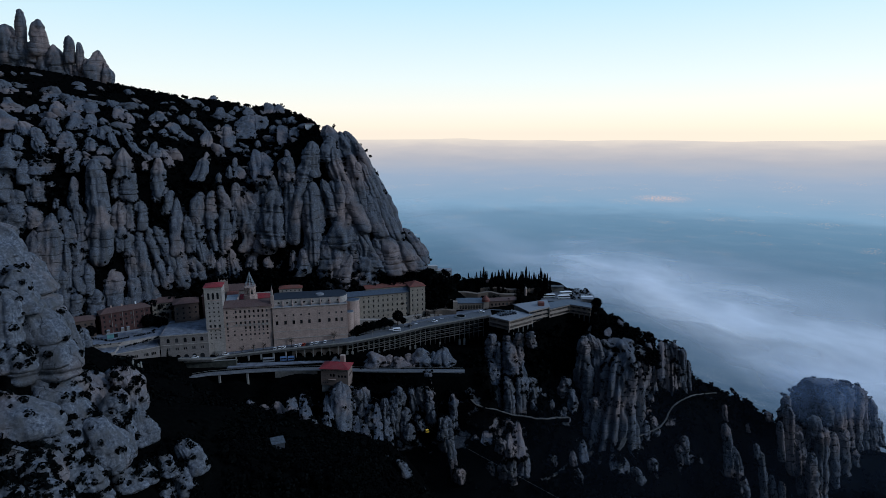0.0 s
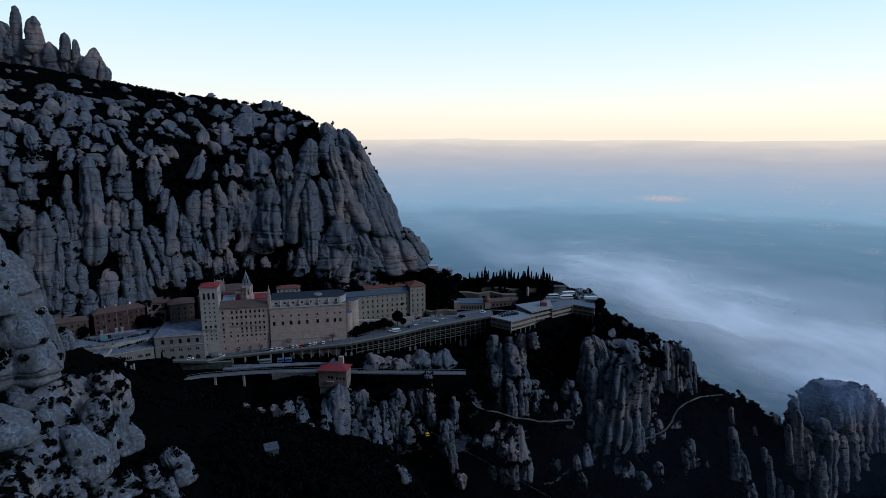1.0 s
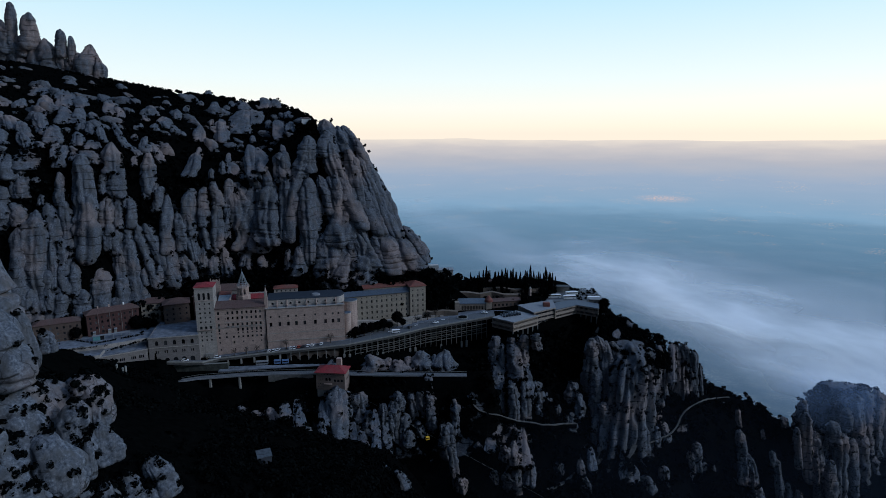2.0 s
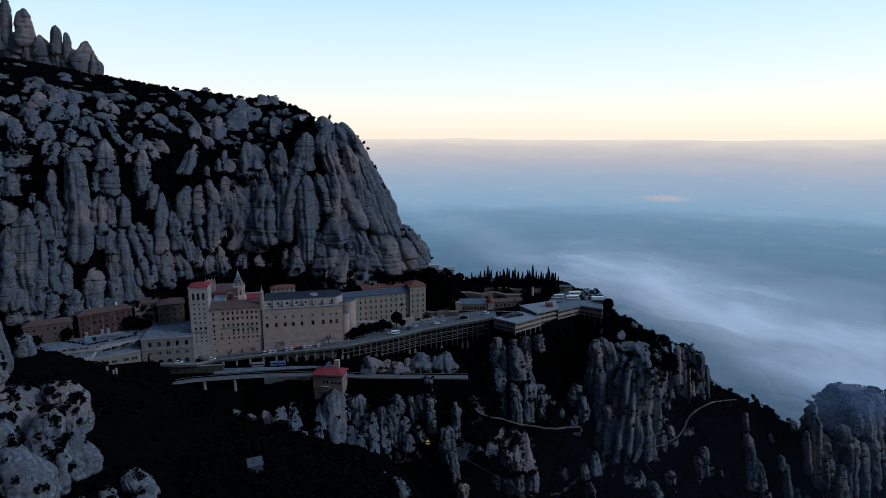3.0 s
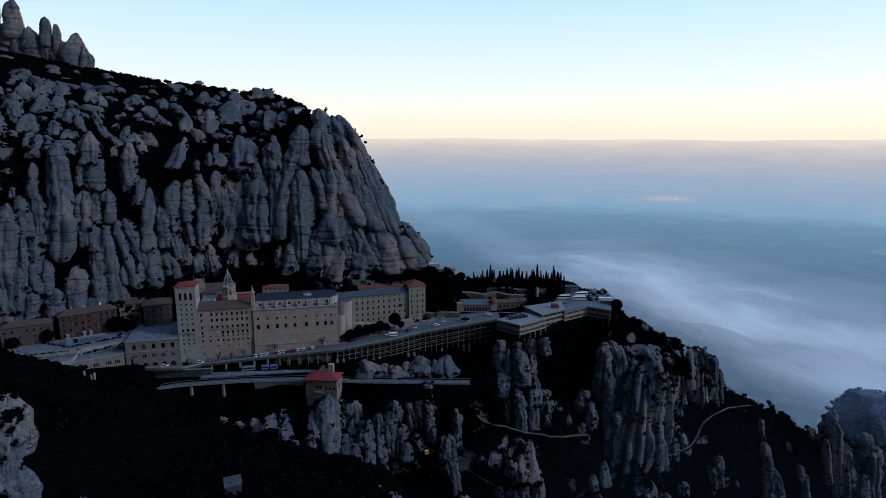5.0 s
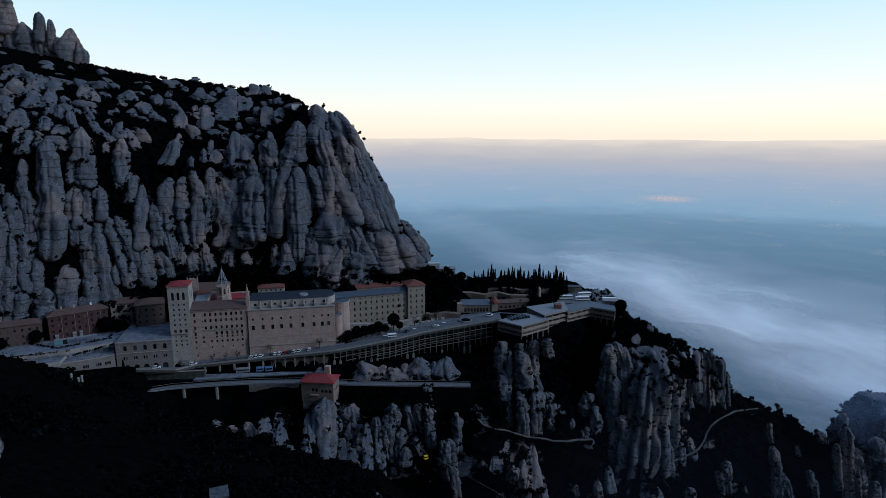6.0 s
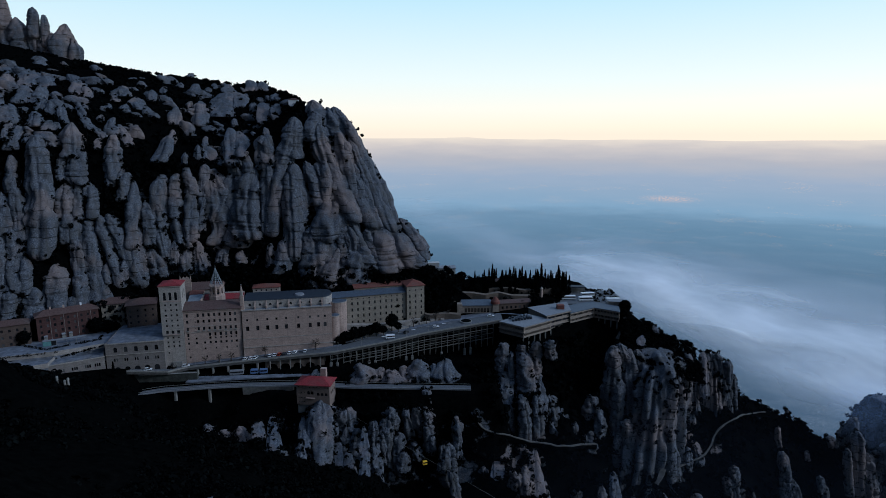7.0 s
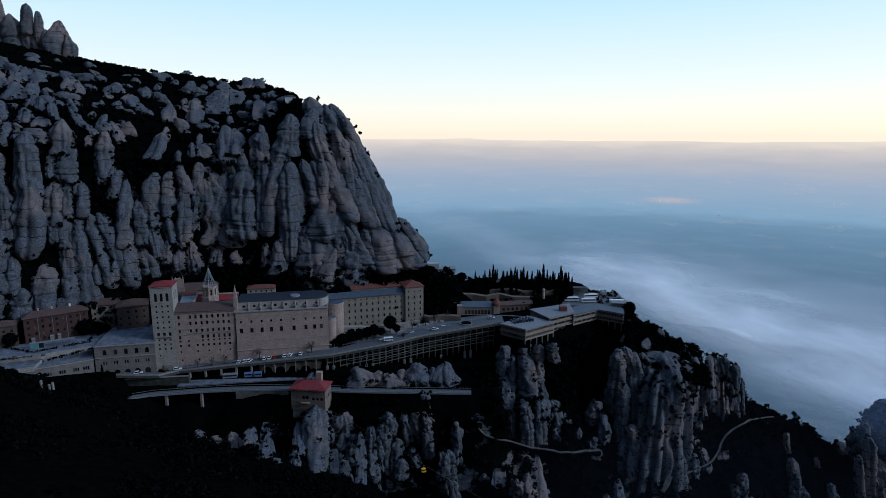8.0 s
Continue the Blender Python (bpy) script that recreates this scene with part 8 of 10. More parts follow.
def lodgings():
    A = thing("guest_lodging", pose(-227.6, 376.6, 3, 0, 0, 38.5), "long red-brown lodging house with tiled roof", "building", "lodging houses")
    cols = spread(9, 2.0, 28.4)
    shell(A, 30.4, 9, 17.5, BRICK, [(z, 1.1, 1.7, cols, False) for z in (8.5, 12.0, 15.2)] + [(5.6, 1.4, 2.1, cols[::2], True)])
    part("roof", hip_roof(0, 30.4, 0, 9, 17.5, 2.6, 0.7), TILE, A)
    for x in (7, 13.5, 22):
        part("chimney", boxes((x, x + 0.9, 4, 4.9, 18.5, 21.6)), WHITE if x == 22 else STONE, A)
    for x in spread(4, 5, 25):
        part("downpipe", rod(bmesh.new(), (x + 1.5, -0.1, 1), (x + 1.5, -0.1, 17.3), 0.12), CONCRETE, A)
    B = thing("guest_lodging", pose(-252, 362, 0, 0, 0, 30), "plain dark brown lodging house with brown tiles", "building", "lodging houses")
    shell(B, 25, 9, 18, plaster("dark_umber_render", (0.125, 0.088, 0.074)), [(z, 1.2, 1.6, spread(7, 2, 23), False) for z in (7.5, 11.5, 15.2)])
    part("roof", hip_roof(0, 25, 0, 9, 18, 2.2, 0.6), TILE, B)
    C = thing("guest_lodging", pose(-204, 399, 6, 0, 0, 20), "narrow ochre four-storey lodging house with tiled gable roof", "building", "lodging houses")
    rows = [(z, 1.1, 1.4, spread(5, 1.6, 12.4), False) for z in (4.5, 7.6, 10.7)] + [(13.9, 1.8, 1.3, spread(5, 1.6, 12.4), False)]
    shell(C, 14, 11, 15.6, OCHRE, rows, [(z, 1.1, 1.4, [2.5, 5.5, 8.5], False) for z in (4.5, 7.6, 10.7)])
    part("roof", hip_roof(0, 14, 0, 11, 15.6, 2.6, 0.7, 0.0), TILE, C)
    D = thing("guest_lodging", pose(-186.6, 394, 3, 0, 0, 24), "square dark brown lodging house under a tiled roof", "building", "lodging houses")
    rows = [(z, 1.0, 1.4, spread(4, 2.0, 14.0), False) for z in (9.0, 12.5, 16.0)] + [(5.0, 1.4, 3.2, [3.0, 8.0], True)]
    shell(D, 16, 14, 19.2, plaster("umber_render", (0.135, 0.098, 0.084)), rows, rows[:3], rows[:3])
    part("roof", hip_roof(0, 16, 0, 14, 19.2, 2.6, 0.7), TILE, D)
    E = thing("guest_lodging", pose(-172, 407, 3, 0, 0, 12), "low tiled lodging wing behind the tower", "building", "lodging houses")
    shell(E, 13, 10, 21.5, BRICK, [(18, 1.0, 1.4, spread(4, 2, 11), False)])
    part("roof", hip_roof(0, 13, 0, 10, 21.5, 2.2, 0.6), TILE, E)


def lower_terraces():
    A = thing("terrace_house", pose(-184, 365.6, -8.5, 0, 0, 14.2), "stone terrace house with arched doors under the square", "building")
    rows = [(2.3, 2.9, 4.2, spread(5, 5.2, 25.0), True), (8.4, 0.8, 1.9, [c + o for c in spread(5, 4.8, 25.4) for o in (-0.75, 0.45)], False),
            (14.2, 1.9, 3.0, spread(5, 4.8, 25.4), True)]
    shell(A, 29.4, 28, 17.9, OLD_STONE, rows, (), ())
    slab(A, "string_course", (0, 29.4, -0.3, 0, 11.2, 11.6), STONE_TOWER)
    slab(A, "cornice", (-0.2, 29.6, -0.4, 0, 17.5, 18.1), STONE_TOWER)
    slab(A, "paved_roof", (0.5, 28.9, 0.5, 34, 17.3, 17.75), PAVING, "grey paved square")
    B = thing("terrace_house", pose(-206, 351.2, -8.5, 0, 0, 33), "pale stone terrace house with mullioned windows and flat roof", "building")
    rows = [(7.2, 0.75, 1.8, [c + o for c in (5.5, 11.5, 17.5, 22.0) for o in (-1.0, 0, 1.0)], False), (2.4, 2.6, 3.6, [14, 18.5, 23], True)]
    shell(B, 25.6, 20, 11.4, OLD_STONE, rows, (), ())
    slab(B, "paved_roof", (0.5, 25.1, 0.5, 19.5, 10.8, 11.2), PAVING, "grey paved terrace")
    slab(B, "cornice", (-0.2, 25.8, -0.35, 0, 11.0, 11.5), STONE_TOWER)
    part("railing", rod(rod(bmesh.new(), (0, 0.2, 12.4), (25.6, 0.2, 12.4), 0.05), (0, 0.2, 11.9), (25.6, 0.2, 11.9), 0.04), STEEL, B)


abbey_tower()
abbey_block()
lantern()
bell_turret()
church_hall()
round_chapels()
church_back()
long_wing()
lodgings()
lower_terraces()


def forecourts():
    """Paved terraces that step down from the lodgings, with low walls along their edges."""
    for pts, z, h, lab in (([(-268, 344), (-236, 350), (-208, 360), (-187, 374), (-176, 398), (-206, 398), (-232, 377), (-268, 358)], 6.4, 9, "grey paved forecourt below the lodging houses"),
                           ([(-262, 330), (-226, 338), (-206, 351), (-209, 362), (-236, 351), (-262, 343)], 3.4, 8, "grey paved lower terrace beside the wood")):
        T = thing("forecourt", Matrix(), lab, "terrace", "forecourts", "structure")
        bm = bmesh.new()
        hi = [bm.verts.new((x, y, z)) for x, y in pts]
        lo = [bm.verts.new((x, y, z - h)) for x, y in pts]
        bm.faces.new(hi)
        for i in range(len(pts)):
            j = (i + 1) % len(pts)
            bm.faces.new((lo[i], lo[j], hi[j], hi[i]))
        part("paving", bm, PAVING, T)
        for (x0, y0), (x1, y1) in zip(pts[:4], pts[1:5]):
            L, a = math.hypot(x1 - x0, y1 - y0), math.degrees(math.atan2(y1 - y0, x1 - x0))
            w = part("parapet", boxes((0, L, -0.25, 0.25, -1.5, 0.95)), STONE_TOWER, T)
            w.matrix_basis = pose(x0, y0, z, 0, 0, a)


forecourts()


# ------------------------------------------------------------------ roads, viaducts and the square
def ribbon(xs, inner, outer, z, th, up=0.0):
    """A swept slab between two edge lines; all given as arrays over xs."""
    xs, inner, outer, z = (np.asarray(a, float) for a in (xs, inner, outer, z))
    V, F = [], []
    for x, a, b, h in zip(xs, inner, outer, z):
        V += [(x, b, h + up), (x, a, h + up), (x, a, h + up - th), (x, b, h + up - th)]
    for i in range(len(xs) - 1):
        p, q = 4 * i, 4 * i + 4
        F += [(p, q, q + 1, p + 1), (p + 1, q + 1, q + 2, p + 2), (p + 2, q + 2, q + 3, p + 3), (p + 3, q + 3, q, p)]
    F += [(0, 1, 2, 3), (len(V) - 1, len(V) - 2, len(V) - 3, len(V) - 4)]
    return mesh_from("strip", V, F, smooth=False)


def upper_road():
    xs = np.arange(-172, 36.1, 4)
    ye, zs = shelf_edge(xs), shelf_z(xs)
    R = thing("road", Matrix(), "grey asphalt mountain road on a stone-edged deck", "road", kind="structure")
    wide = np.interp(xs, (-172, -150, -146, -70, -50, 34), (4, 5, 9, 9, 14, 16))
    part("carriageway", ribbon(xs, ye + wide, ye + 0.2, zs, 0.5, 0.65), ASPHALT, R)
    part("deck_edge", ribbon(xs, ye + 0.2, ye - 0.5, zs, 1.3, 0.75), plain("sooty_concrete", (0.075, 0.073, 0.07), 0.9, 0, 0.4, 0.5), R, "dark stained concrete deck edge")
    part("parapet", ribbon(xs, ye - 0.05, ye - 0.35, zs, 0.9, 1.6), CONCRETE, R)
    fx = np.arange(-146, -60.1, 4)
    f = np.interp(fx, (-146, -60), (379.0, 399.5))
    part("pavement", ribbon(fx, f + 0.6, f - 2.4, np.interp(fx, (-146, -113, -60), (-7.4, -5.6, -2.6)), 0.4, 0.6), PAVING, R)


def square():
    xs = np.arange(-60, 60.1, 6)
    near = shelf_edge(xs) + 15
    far = np.interp(xs, (-60, -14, 60), (404, 432, 452))
    S = thing("square", Matrix(), "sloping grey paved square beside the road", "square", kind="structure")
    part("paving", ribbon(xs, np.maximum(far, near + 0.5), near, shelf_z(xs), 0.4, 0.75), PAVING, S)
    for i, (x0, x1, y0, y1, z0, z1) in enumerate(((-13, 10, 428, 429, 1, 8.0), (-12, 42, 441, 442, 4, 12.0), (-8, 58, 450, 451, 6, 15.2), (30, 76, 458, 459, 8, 16.5), (-64, -16, 408.6, 409.4, -4, 5.0))):
        W = thing("retaining_wall", Matrix(), "bare earth and stone bank below a planted terrace", "wall", "retaining walls", "structure")
        xs2 = np.linspace(x0, x1, 16)
        wob = 1.5 * lattice(np.stack([xs2 / 9, 0 * xs2, 0 * xs2 + i], 1), 8)
        slope = np.interp(xs2, (-64, -16), (0, 17)) if i == 4 else 0 * xs2
        part("masonry", ribbon(xs2, y1 + wob + slope + 3, y0 + wob + slope, np.full(16, float(z1)) + wob * 0.6, z1 - z0), STONE_TOWER if i == 4 else EARTH, W)


def colonnade():
    C = thing("colonnade", Matrix(), "tall concrete frame of posts and beams carrying the square", "structure")
    xs = np.arange(-66, 33.1, 3.55)
    tops = shelf_z(xs) - 0.5
    ye = shelf_edge(xs)
    depth = np.interp(xs, (-66, -40, 0, 33), (5.5, 9.5, 13.5, 13.5))
    for x, y, t, d in zip(xs, ye, tops, depth):
        part("post", boxes((x - 0.15, x + 0.15, y - 0.45, y + 0.15, t - d, t)), DULL_STEEL, C)
        part("post", boxes((x - 0.16, x + 0.16, y + 4.6, y + 5.1, t - d, t)), DULL_STEEL, C)
        if int(x * 10) % 3 == 0:
            part("footing", rounded(boxes((x - 0.7, x + 0.7, y - 0.9, y + 0.6, t - d - 4, t - d + 0.8)), 0.1), CONCRETE, C)
    for k in (2.7, 5.7, 8.7):
        m = depth > k + 0.6
        if m.sum() > 1:
            part("beam", ribbon(xs[m], ye[m] + 0.1, ye[m] - 0.3, tops[m] - k, 0.3), DULL_STEEL, C)
            part("beam", ribbon(xs[m], ye[m] + 5.0, ye[m] + 4.7, tops[m] - k, 0.28), DULL_STEEL, C)
    # wall closing the frame's back, its near-black colour painting the shade inside
    B = thing("retaining_wall", Matrix(), "rough retaining wall behind the colonnade, coloured shade-dark", "wall", "retaining walls", "structure")
    part("masonry", ribbon(xs, ye + 9, ye + 7.5, tops, 24.0), plain("shade_dark_masonry", (0.04, 0.038, 0.036), 0.95), B)


def upper_viaduct():
    V = thing("viaduct", Matrix(), "stone and concrete viaduct piers below the abbey road", "viaduct")
    for x in (-139, -131, -123, -115, -107):
        y, z = float(shelf_edge(x)), float(shelf_z(x))
        part("pier", rounded(boxes((x - 0.5, x + 0.5, y - 0.3, y + 0.9, z - 7, z - 0.6)), 0.08), CONCRETE, V)
    x0, x1 = -103.0, -70.0
    y0, z0 = float(shelf_edge(x0)), float(shelf_z(x0))
    y1 = float(shelf_edge(x1))
    L, ang = math.hypot(x1 - x0, y1 - y0), math.degrees(math.atan2(y1 - y0, x1 - x0))
    facade(V, x0, y0 + 1.0, z0 - 9.6, ang, L, 9.0, plaster("brown_masonry", (0.16, 0.125, 0.105)), [(3.6, 5.4, 7.2, [4.2, 11.2, 18.2, 25.2], True)], 2.5, "arcade", glazed=False)
    for x in spread(6, -100, -72):
        y, z = float(shelf_edge(x)), float(shelf_z(x))
        part("post", boxes((x - 0.22, x + 0.22, y - 0.3, y + 0.2, z - 8, z - 0.6)), CONCRETE, V)
    xs = np.arange(-142, -66, 4.0)
    part("platform", ribbon(xs, shelf_edge(xs) - 1.5, shelf_edge(xs) - 9, np.full(len(xs), -12.2), 0.8, 0.0), PAVING, V)
    # shade under the deck is painted as this wall's dark colour
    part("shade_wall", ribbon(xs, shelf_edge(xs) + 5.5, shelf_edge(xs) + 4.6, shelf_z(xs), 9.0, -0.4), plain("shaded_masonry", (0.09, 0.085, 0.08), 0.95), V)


def lower_road():
    xs = np.arange(-160, 17, 3.0)
    yc = np.interp(xs, (-160, -151, -126, -108, -79, -49, 14), (352, 356, 360.5, 362.5, 364, 361.5, 360))
    z = np.interp(xs, (-160, -120, 14), (-12.6, -12.2, -12.2))
    R = thing("service_road", Matrix(), "narrow grey service road on a low viaduct", "road", kind="structure")
    part("carriageway", ribbon(xs, yc + 3.2, yc - 1.5, z, 0.6, 0.0), plain("worn_asphalt", (0.085, 0.09, 0.10), 0.8), R)
    part("deck_edge", ribbon(xs, yc - 1.5, yc - 1.9, z, 0.9, 0.35), ROOF_PALE, R, "pale deck edge")
    part("guard_rail", ribbon(xs, yc - 1.62, yc - 1.72, z, 0.12, 1.15), STEEL, R)
    part("guard_rail", ribbon(xs, yc + 3.1, yc + 3.0, z, 0.12, 1.0), STEEL, R)
    for x in (-143.5, -126.5):
        y = float(np.interp(x, xs, yc))
        part("pier", rounded(boxes((x - 0.6, x + 0.6, y - 1.4, y + 0.2, -24, -12.8)), 0.1), CONCRETE, R)
    for a, b, d in ((-110, -80, 4.2),):
        m = (xs >= a) & (xs <= b)
        part("retaining_wall", ribbon(xs[m], yc[m] + 1, yc[m] - 1.75, z[m] - 0.55, d), plain("stained_concrete", (0.13, 0.128, 0.122), 0.9, 0, 0.5, 0.4), R, "pale stained retaining wall")


# ------------------------------------------------------------------ the cableway station and its cabin
def cableway_house():
    H = thing("cableway_station", pose(-76.4, 347.6, -16, 0, 0, -6), "stone cableway station with red hipped roof and arched gallery", "station")
    rows = [(9.6, 0.6, 0.55, spread(9, 1.2, 16.6), False), (6.6, 1.5, 2.0, [6.3, 8.2], True), (6.0, 1.5, 1.7, [11.4, 13.5, 15.6], True),
            (6.6, 0.6, 0.6, [1.2, 2.6, 4.0], False), (3.8, 0.6, 0.6, [1.2, 2.6, 4.0], False), (1.6, 0.6, 0.6, [1.2, 2.6, 4.0], False)]
    right = [(6.0, 1.4, 1.7, [2.6, 5.2, 7.8], True), (9.6, 0.6, 0.55, [2.0, 4.4, 6.8], False)]
    stone = plaster("pinkish_stone", (0.25, 0.185, 0.16))
    shell(H, 17.4, 10.4, 10.8, stone, rows, right, ())
    # the deep bay that carries the gallery down to the rock
    facade(H, 12.4, 0, -9, 0, 5.0, 9.0, stone, [(5.6, 1.5, 3.2, [3.2], True)])
    facade(H, 17.4, 0.5, -9, 90, 9.4, 9.0, stone, [(4.6, 4.2, 7.0, [4.6], True)])
    facade(H, 12.9, 9.9, -9, 270, 9.4, 9.0, stone, ())
    slab(H, "footing", (0.3, 12.2, 0.6, 10.0, -5.0, 0), CONCRETE)
    part("roof", hip_roof(0, 17.4, 0, 10.4, 10.8, 2.7, 0.9), TILE_RED, H, "deep red tiled hipped roof")
    part("chimney", rounded(boxes((10.2, 13.2, 8.2, 10.6, 11.4, 16.6)), 0.08), STONE, H)
    slab(H, "balcony", (5.0, 9.6, -1.0, 0, 3.8, 4.1), STONE)
    slab(H, "cornice", (-0.3, 17.7, -0.3, 0, 10.3, 10.8), STONE)
    part("stair", slope_roof(17.4, 18.9, 1.0, -9.0, 8.5, -4.0, 0.4), STONE, H)
    C = thing("cable_cabin", pose(-9.5, 326, -36.7, 0, 0, 20) @ Matrix.Scale(0.72, 4), "small yellow cableway cabin hanging from its cable", "cable car")
    yel = plain("yellow_paint", (0.75, 0.42, 0.03), 0.4, 0.0, 0.08)
    part("body", rounded(boxes((-1.5, 1.5, -1.1, 1.1, 0, 1.15)), 0.15), yel, C)
    part("roof", rounded(boxes((-1.5, 1.5, -1.1, 1.1, 1.95, 2.3)), 0.12), yel, C)
    part("glazing", boxes((-1.42, 1.42, -1.02, 1.02, 1.15, 1.95)), GLASS, C)
    part("hanger", rod(bmesh.new(), (0, 0, 2.3), (0, 0, 5.0), 0.09), STEEL, C)
    K = thing("cableway_cable", Matrix(), "thin steel cableway cable down to the valley", "cable", kind="structure")
    p, q = Vector((-59, 352, -18)), Vector((-9.5, 326, -33.1))
    part("strand", rod(bmesh.new(), p, q + (q - p) * 6, 0.035), STEEL, K)


# ------------------------------------------------------------------ the restaurant on the bluff
def restaurant():
    def storey(parent, L, z, H, n, y0=0.0):
        f = facade(parent, 0, y0, z, 0, L, H, BEIGE, [(H * 0.55, (L - 1.2) / n - 0.22, H * 0.46, spread(n, 0.6 + (L - 1.2) / n / 2, L - 0.6 - (L - 1.2) / n / 2), False)], 0.4)
        return f

    def band(P, x, y, ang, L, z0, floors, n, h=3.3):
        for k in range(floors):
            f = storey(P, L, z0 + k * h, h, n)
            f.matrix_basis = pose(x, y, z0 + k * h, 0, 0, ang)
            s = part("fascia", boxes((-0.4, L + 0.4, -0.55, 0, h - 0.55, h)), BEIGE, f)

    def prism(pts, z0, z1):
        bm = bmesh.new()
        a = [bm.verts.new((x, y, z0)) for x, y in pts]
        b = [bm.verts.new((x, y, z1)) for x, y in pts]
        bm.faces.new(a[::-1])
        bm.faces.new(b)
        for i in range(len(pts)):
            j = (i + 1) % len(pts)
            bm.faces.new((a[i], a[j], b[j], b[i]))
        return bm

    def run(P, p, q, z0, floors, n, h=3.3):
        L, ang = math.hypot(q[0] - p[0], q[1] - p[1]), math.degrees(math.atan2(q[1] - p[1], q[0] - p[0]))
        band(P, p[0], p[1], ang, L, z0, floors, n, h)

    A = thing("restaurant", Matrix(), "flat-roofed beige concrete restaurant block on the cliff edge", "building", "restaurant blocks")
    l, c, r, b = (33.0, 406.2), (46.3, 395.6), (65.0, 410.2), (51.0, 421.5)
    run(A, l, c, 3.4, 2, 22)
    run(A, c, r, 3.4, 2, 32)
    part("core", prism([(34.2, 406.4), (46.3, 396.8), (63.6, 410.2), (51.0, 420.4)], 2.9, 9.6), CONCRETE, A)
    part("roof", prism([(32.6, 406.2), (46.3, 395.1), (65.5, 410.2), (51.0, 422.0)], 10.0, 10.35), ROOF_PALE, A, "pale gravel flat roof")
    for i in range(7):
        x, y = 40.5 + i * 1.9, 405.5 + i * 0.9
        part("roof_plant", rounded(boxes((x, x + 1.4, y, y + 3.4, 10.35, 11.5 + 0.3 * (i % 3))), 0.08), DARK_ROOF, A)
        part("roof_plant", rounded(boxes((x - 1.5, x - 0.3, y + 4.2, y + 6.8, 10.35, 11.2 + 0.4 * (i % 2))), 0.08), DARK_ROOF, A)
    for i in range(6):
        f = i / 5
        part("stilt", boxes(*[(c[0] + (r[0] - c[0]) * f - 0.35, c[0] + (r[0] - c[0]) * f + 0.35, c[1] + (r[1] - c[1]) * f + 0.3, c[1] + (r[1] - c[1]) * f + 1.0, -6, 3.5)]), CONCRETE, A)
    B = thing("restaurant", Matrix(), "long beige concrete restaurant block with ribbon windows", "building", "restaurant blocks")
    run(B, (62.5, 411.0), (79.0, 422.6), 2.8, 3, 3, 3.1)
    part("core", prism([(62.8, 412.4), (78.6, 423.6), (80.0, 441), (53.5, 428.5)], 2.4, 11.8), CONCRETE, B)
    part("roof", prism([(61.8, 410.6), (79.6, 422.6), (80.5, 442), (52.8, 428.6)], 12.1, 12.5), ROOF_PALE, B, "pale gravel flat roof")
    part("stair_head", rounded(boxes((71, 75.5, 424, 428, 12.5, 15.2)), 0.08), TILE_ORANGE, B, "small red-brown roof box")
    for i in range(4):
        f = i / 3
        part("stilt", boxes((64.5 + 14 * f - 0.4, 64.5 + 14 * f + 0.4, 412.8 + 10 * f, 413.6 + 10 * f, -7, 2.9)), CONCRETE, B)
    C = thing("restaurant", Matrix(), "angled beige concrete restaurant wing on stilts", "building", "restaurant blocks")
    run(C, (79.0, 421.0), (96.6, 433.4), 4.4, 2, 18, 3.2)
    run(C, (96.6, 433.4), (110.4, 424.2), 4.4, 2, 16, 3.2)
    part("core", prism([(80.2, 423.0), (96.6, 434.6), (110.2, 425.6), (113, 436), (97, 446), (79.5, 436)], 4.1, 10.4), CONCRETE, C)
    part("roof", prism([(78.6, 420.6), (96.6, 432.8), (110.8, 423.6), (113.6, 436.4), (97, 447), (79, 437)], 10.85, 11.2), SLATE, C, "blue-grey sheet roof")
    for i in range(9):
        f = i / 8
        x, y = (79.6 + 17 * f * 2, 422.4 + 12 * f * 2) if f < 0.5 else (96.6 + 13.4 * (f - 0.5) * 2, 434.4 - 8.8 * (f - 0.5) * 2)
        part("stilt", boxes((x - 0.35, x + 0.35, y, y + 0.7, -6, 4.5)), CONCRETE, C)


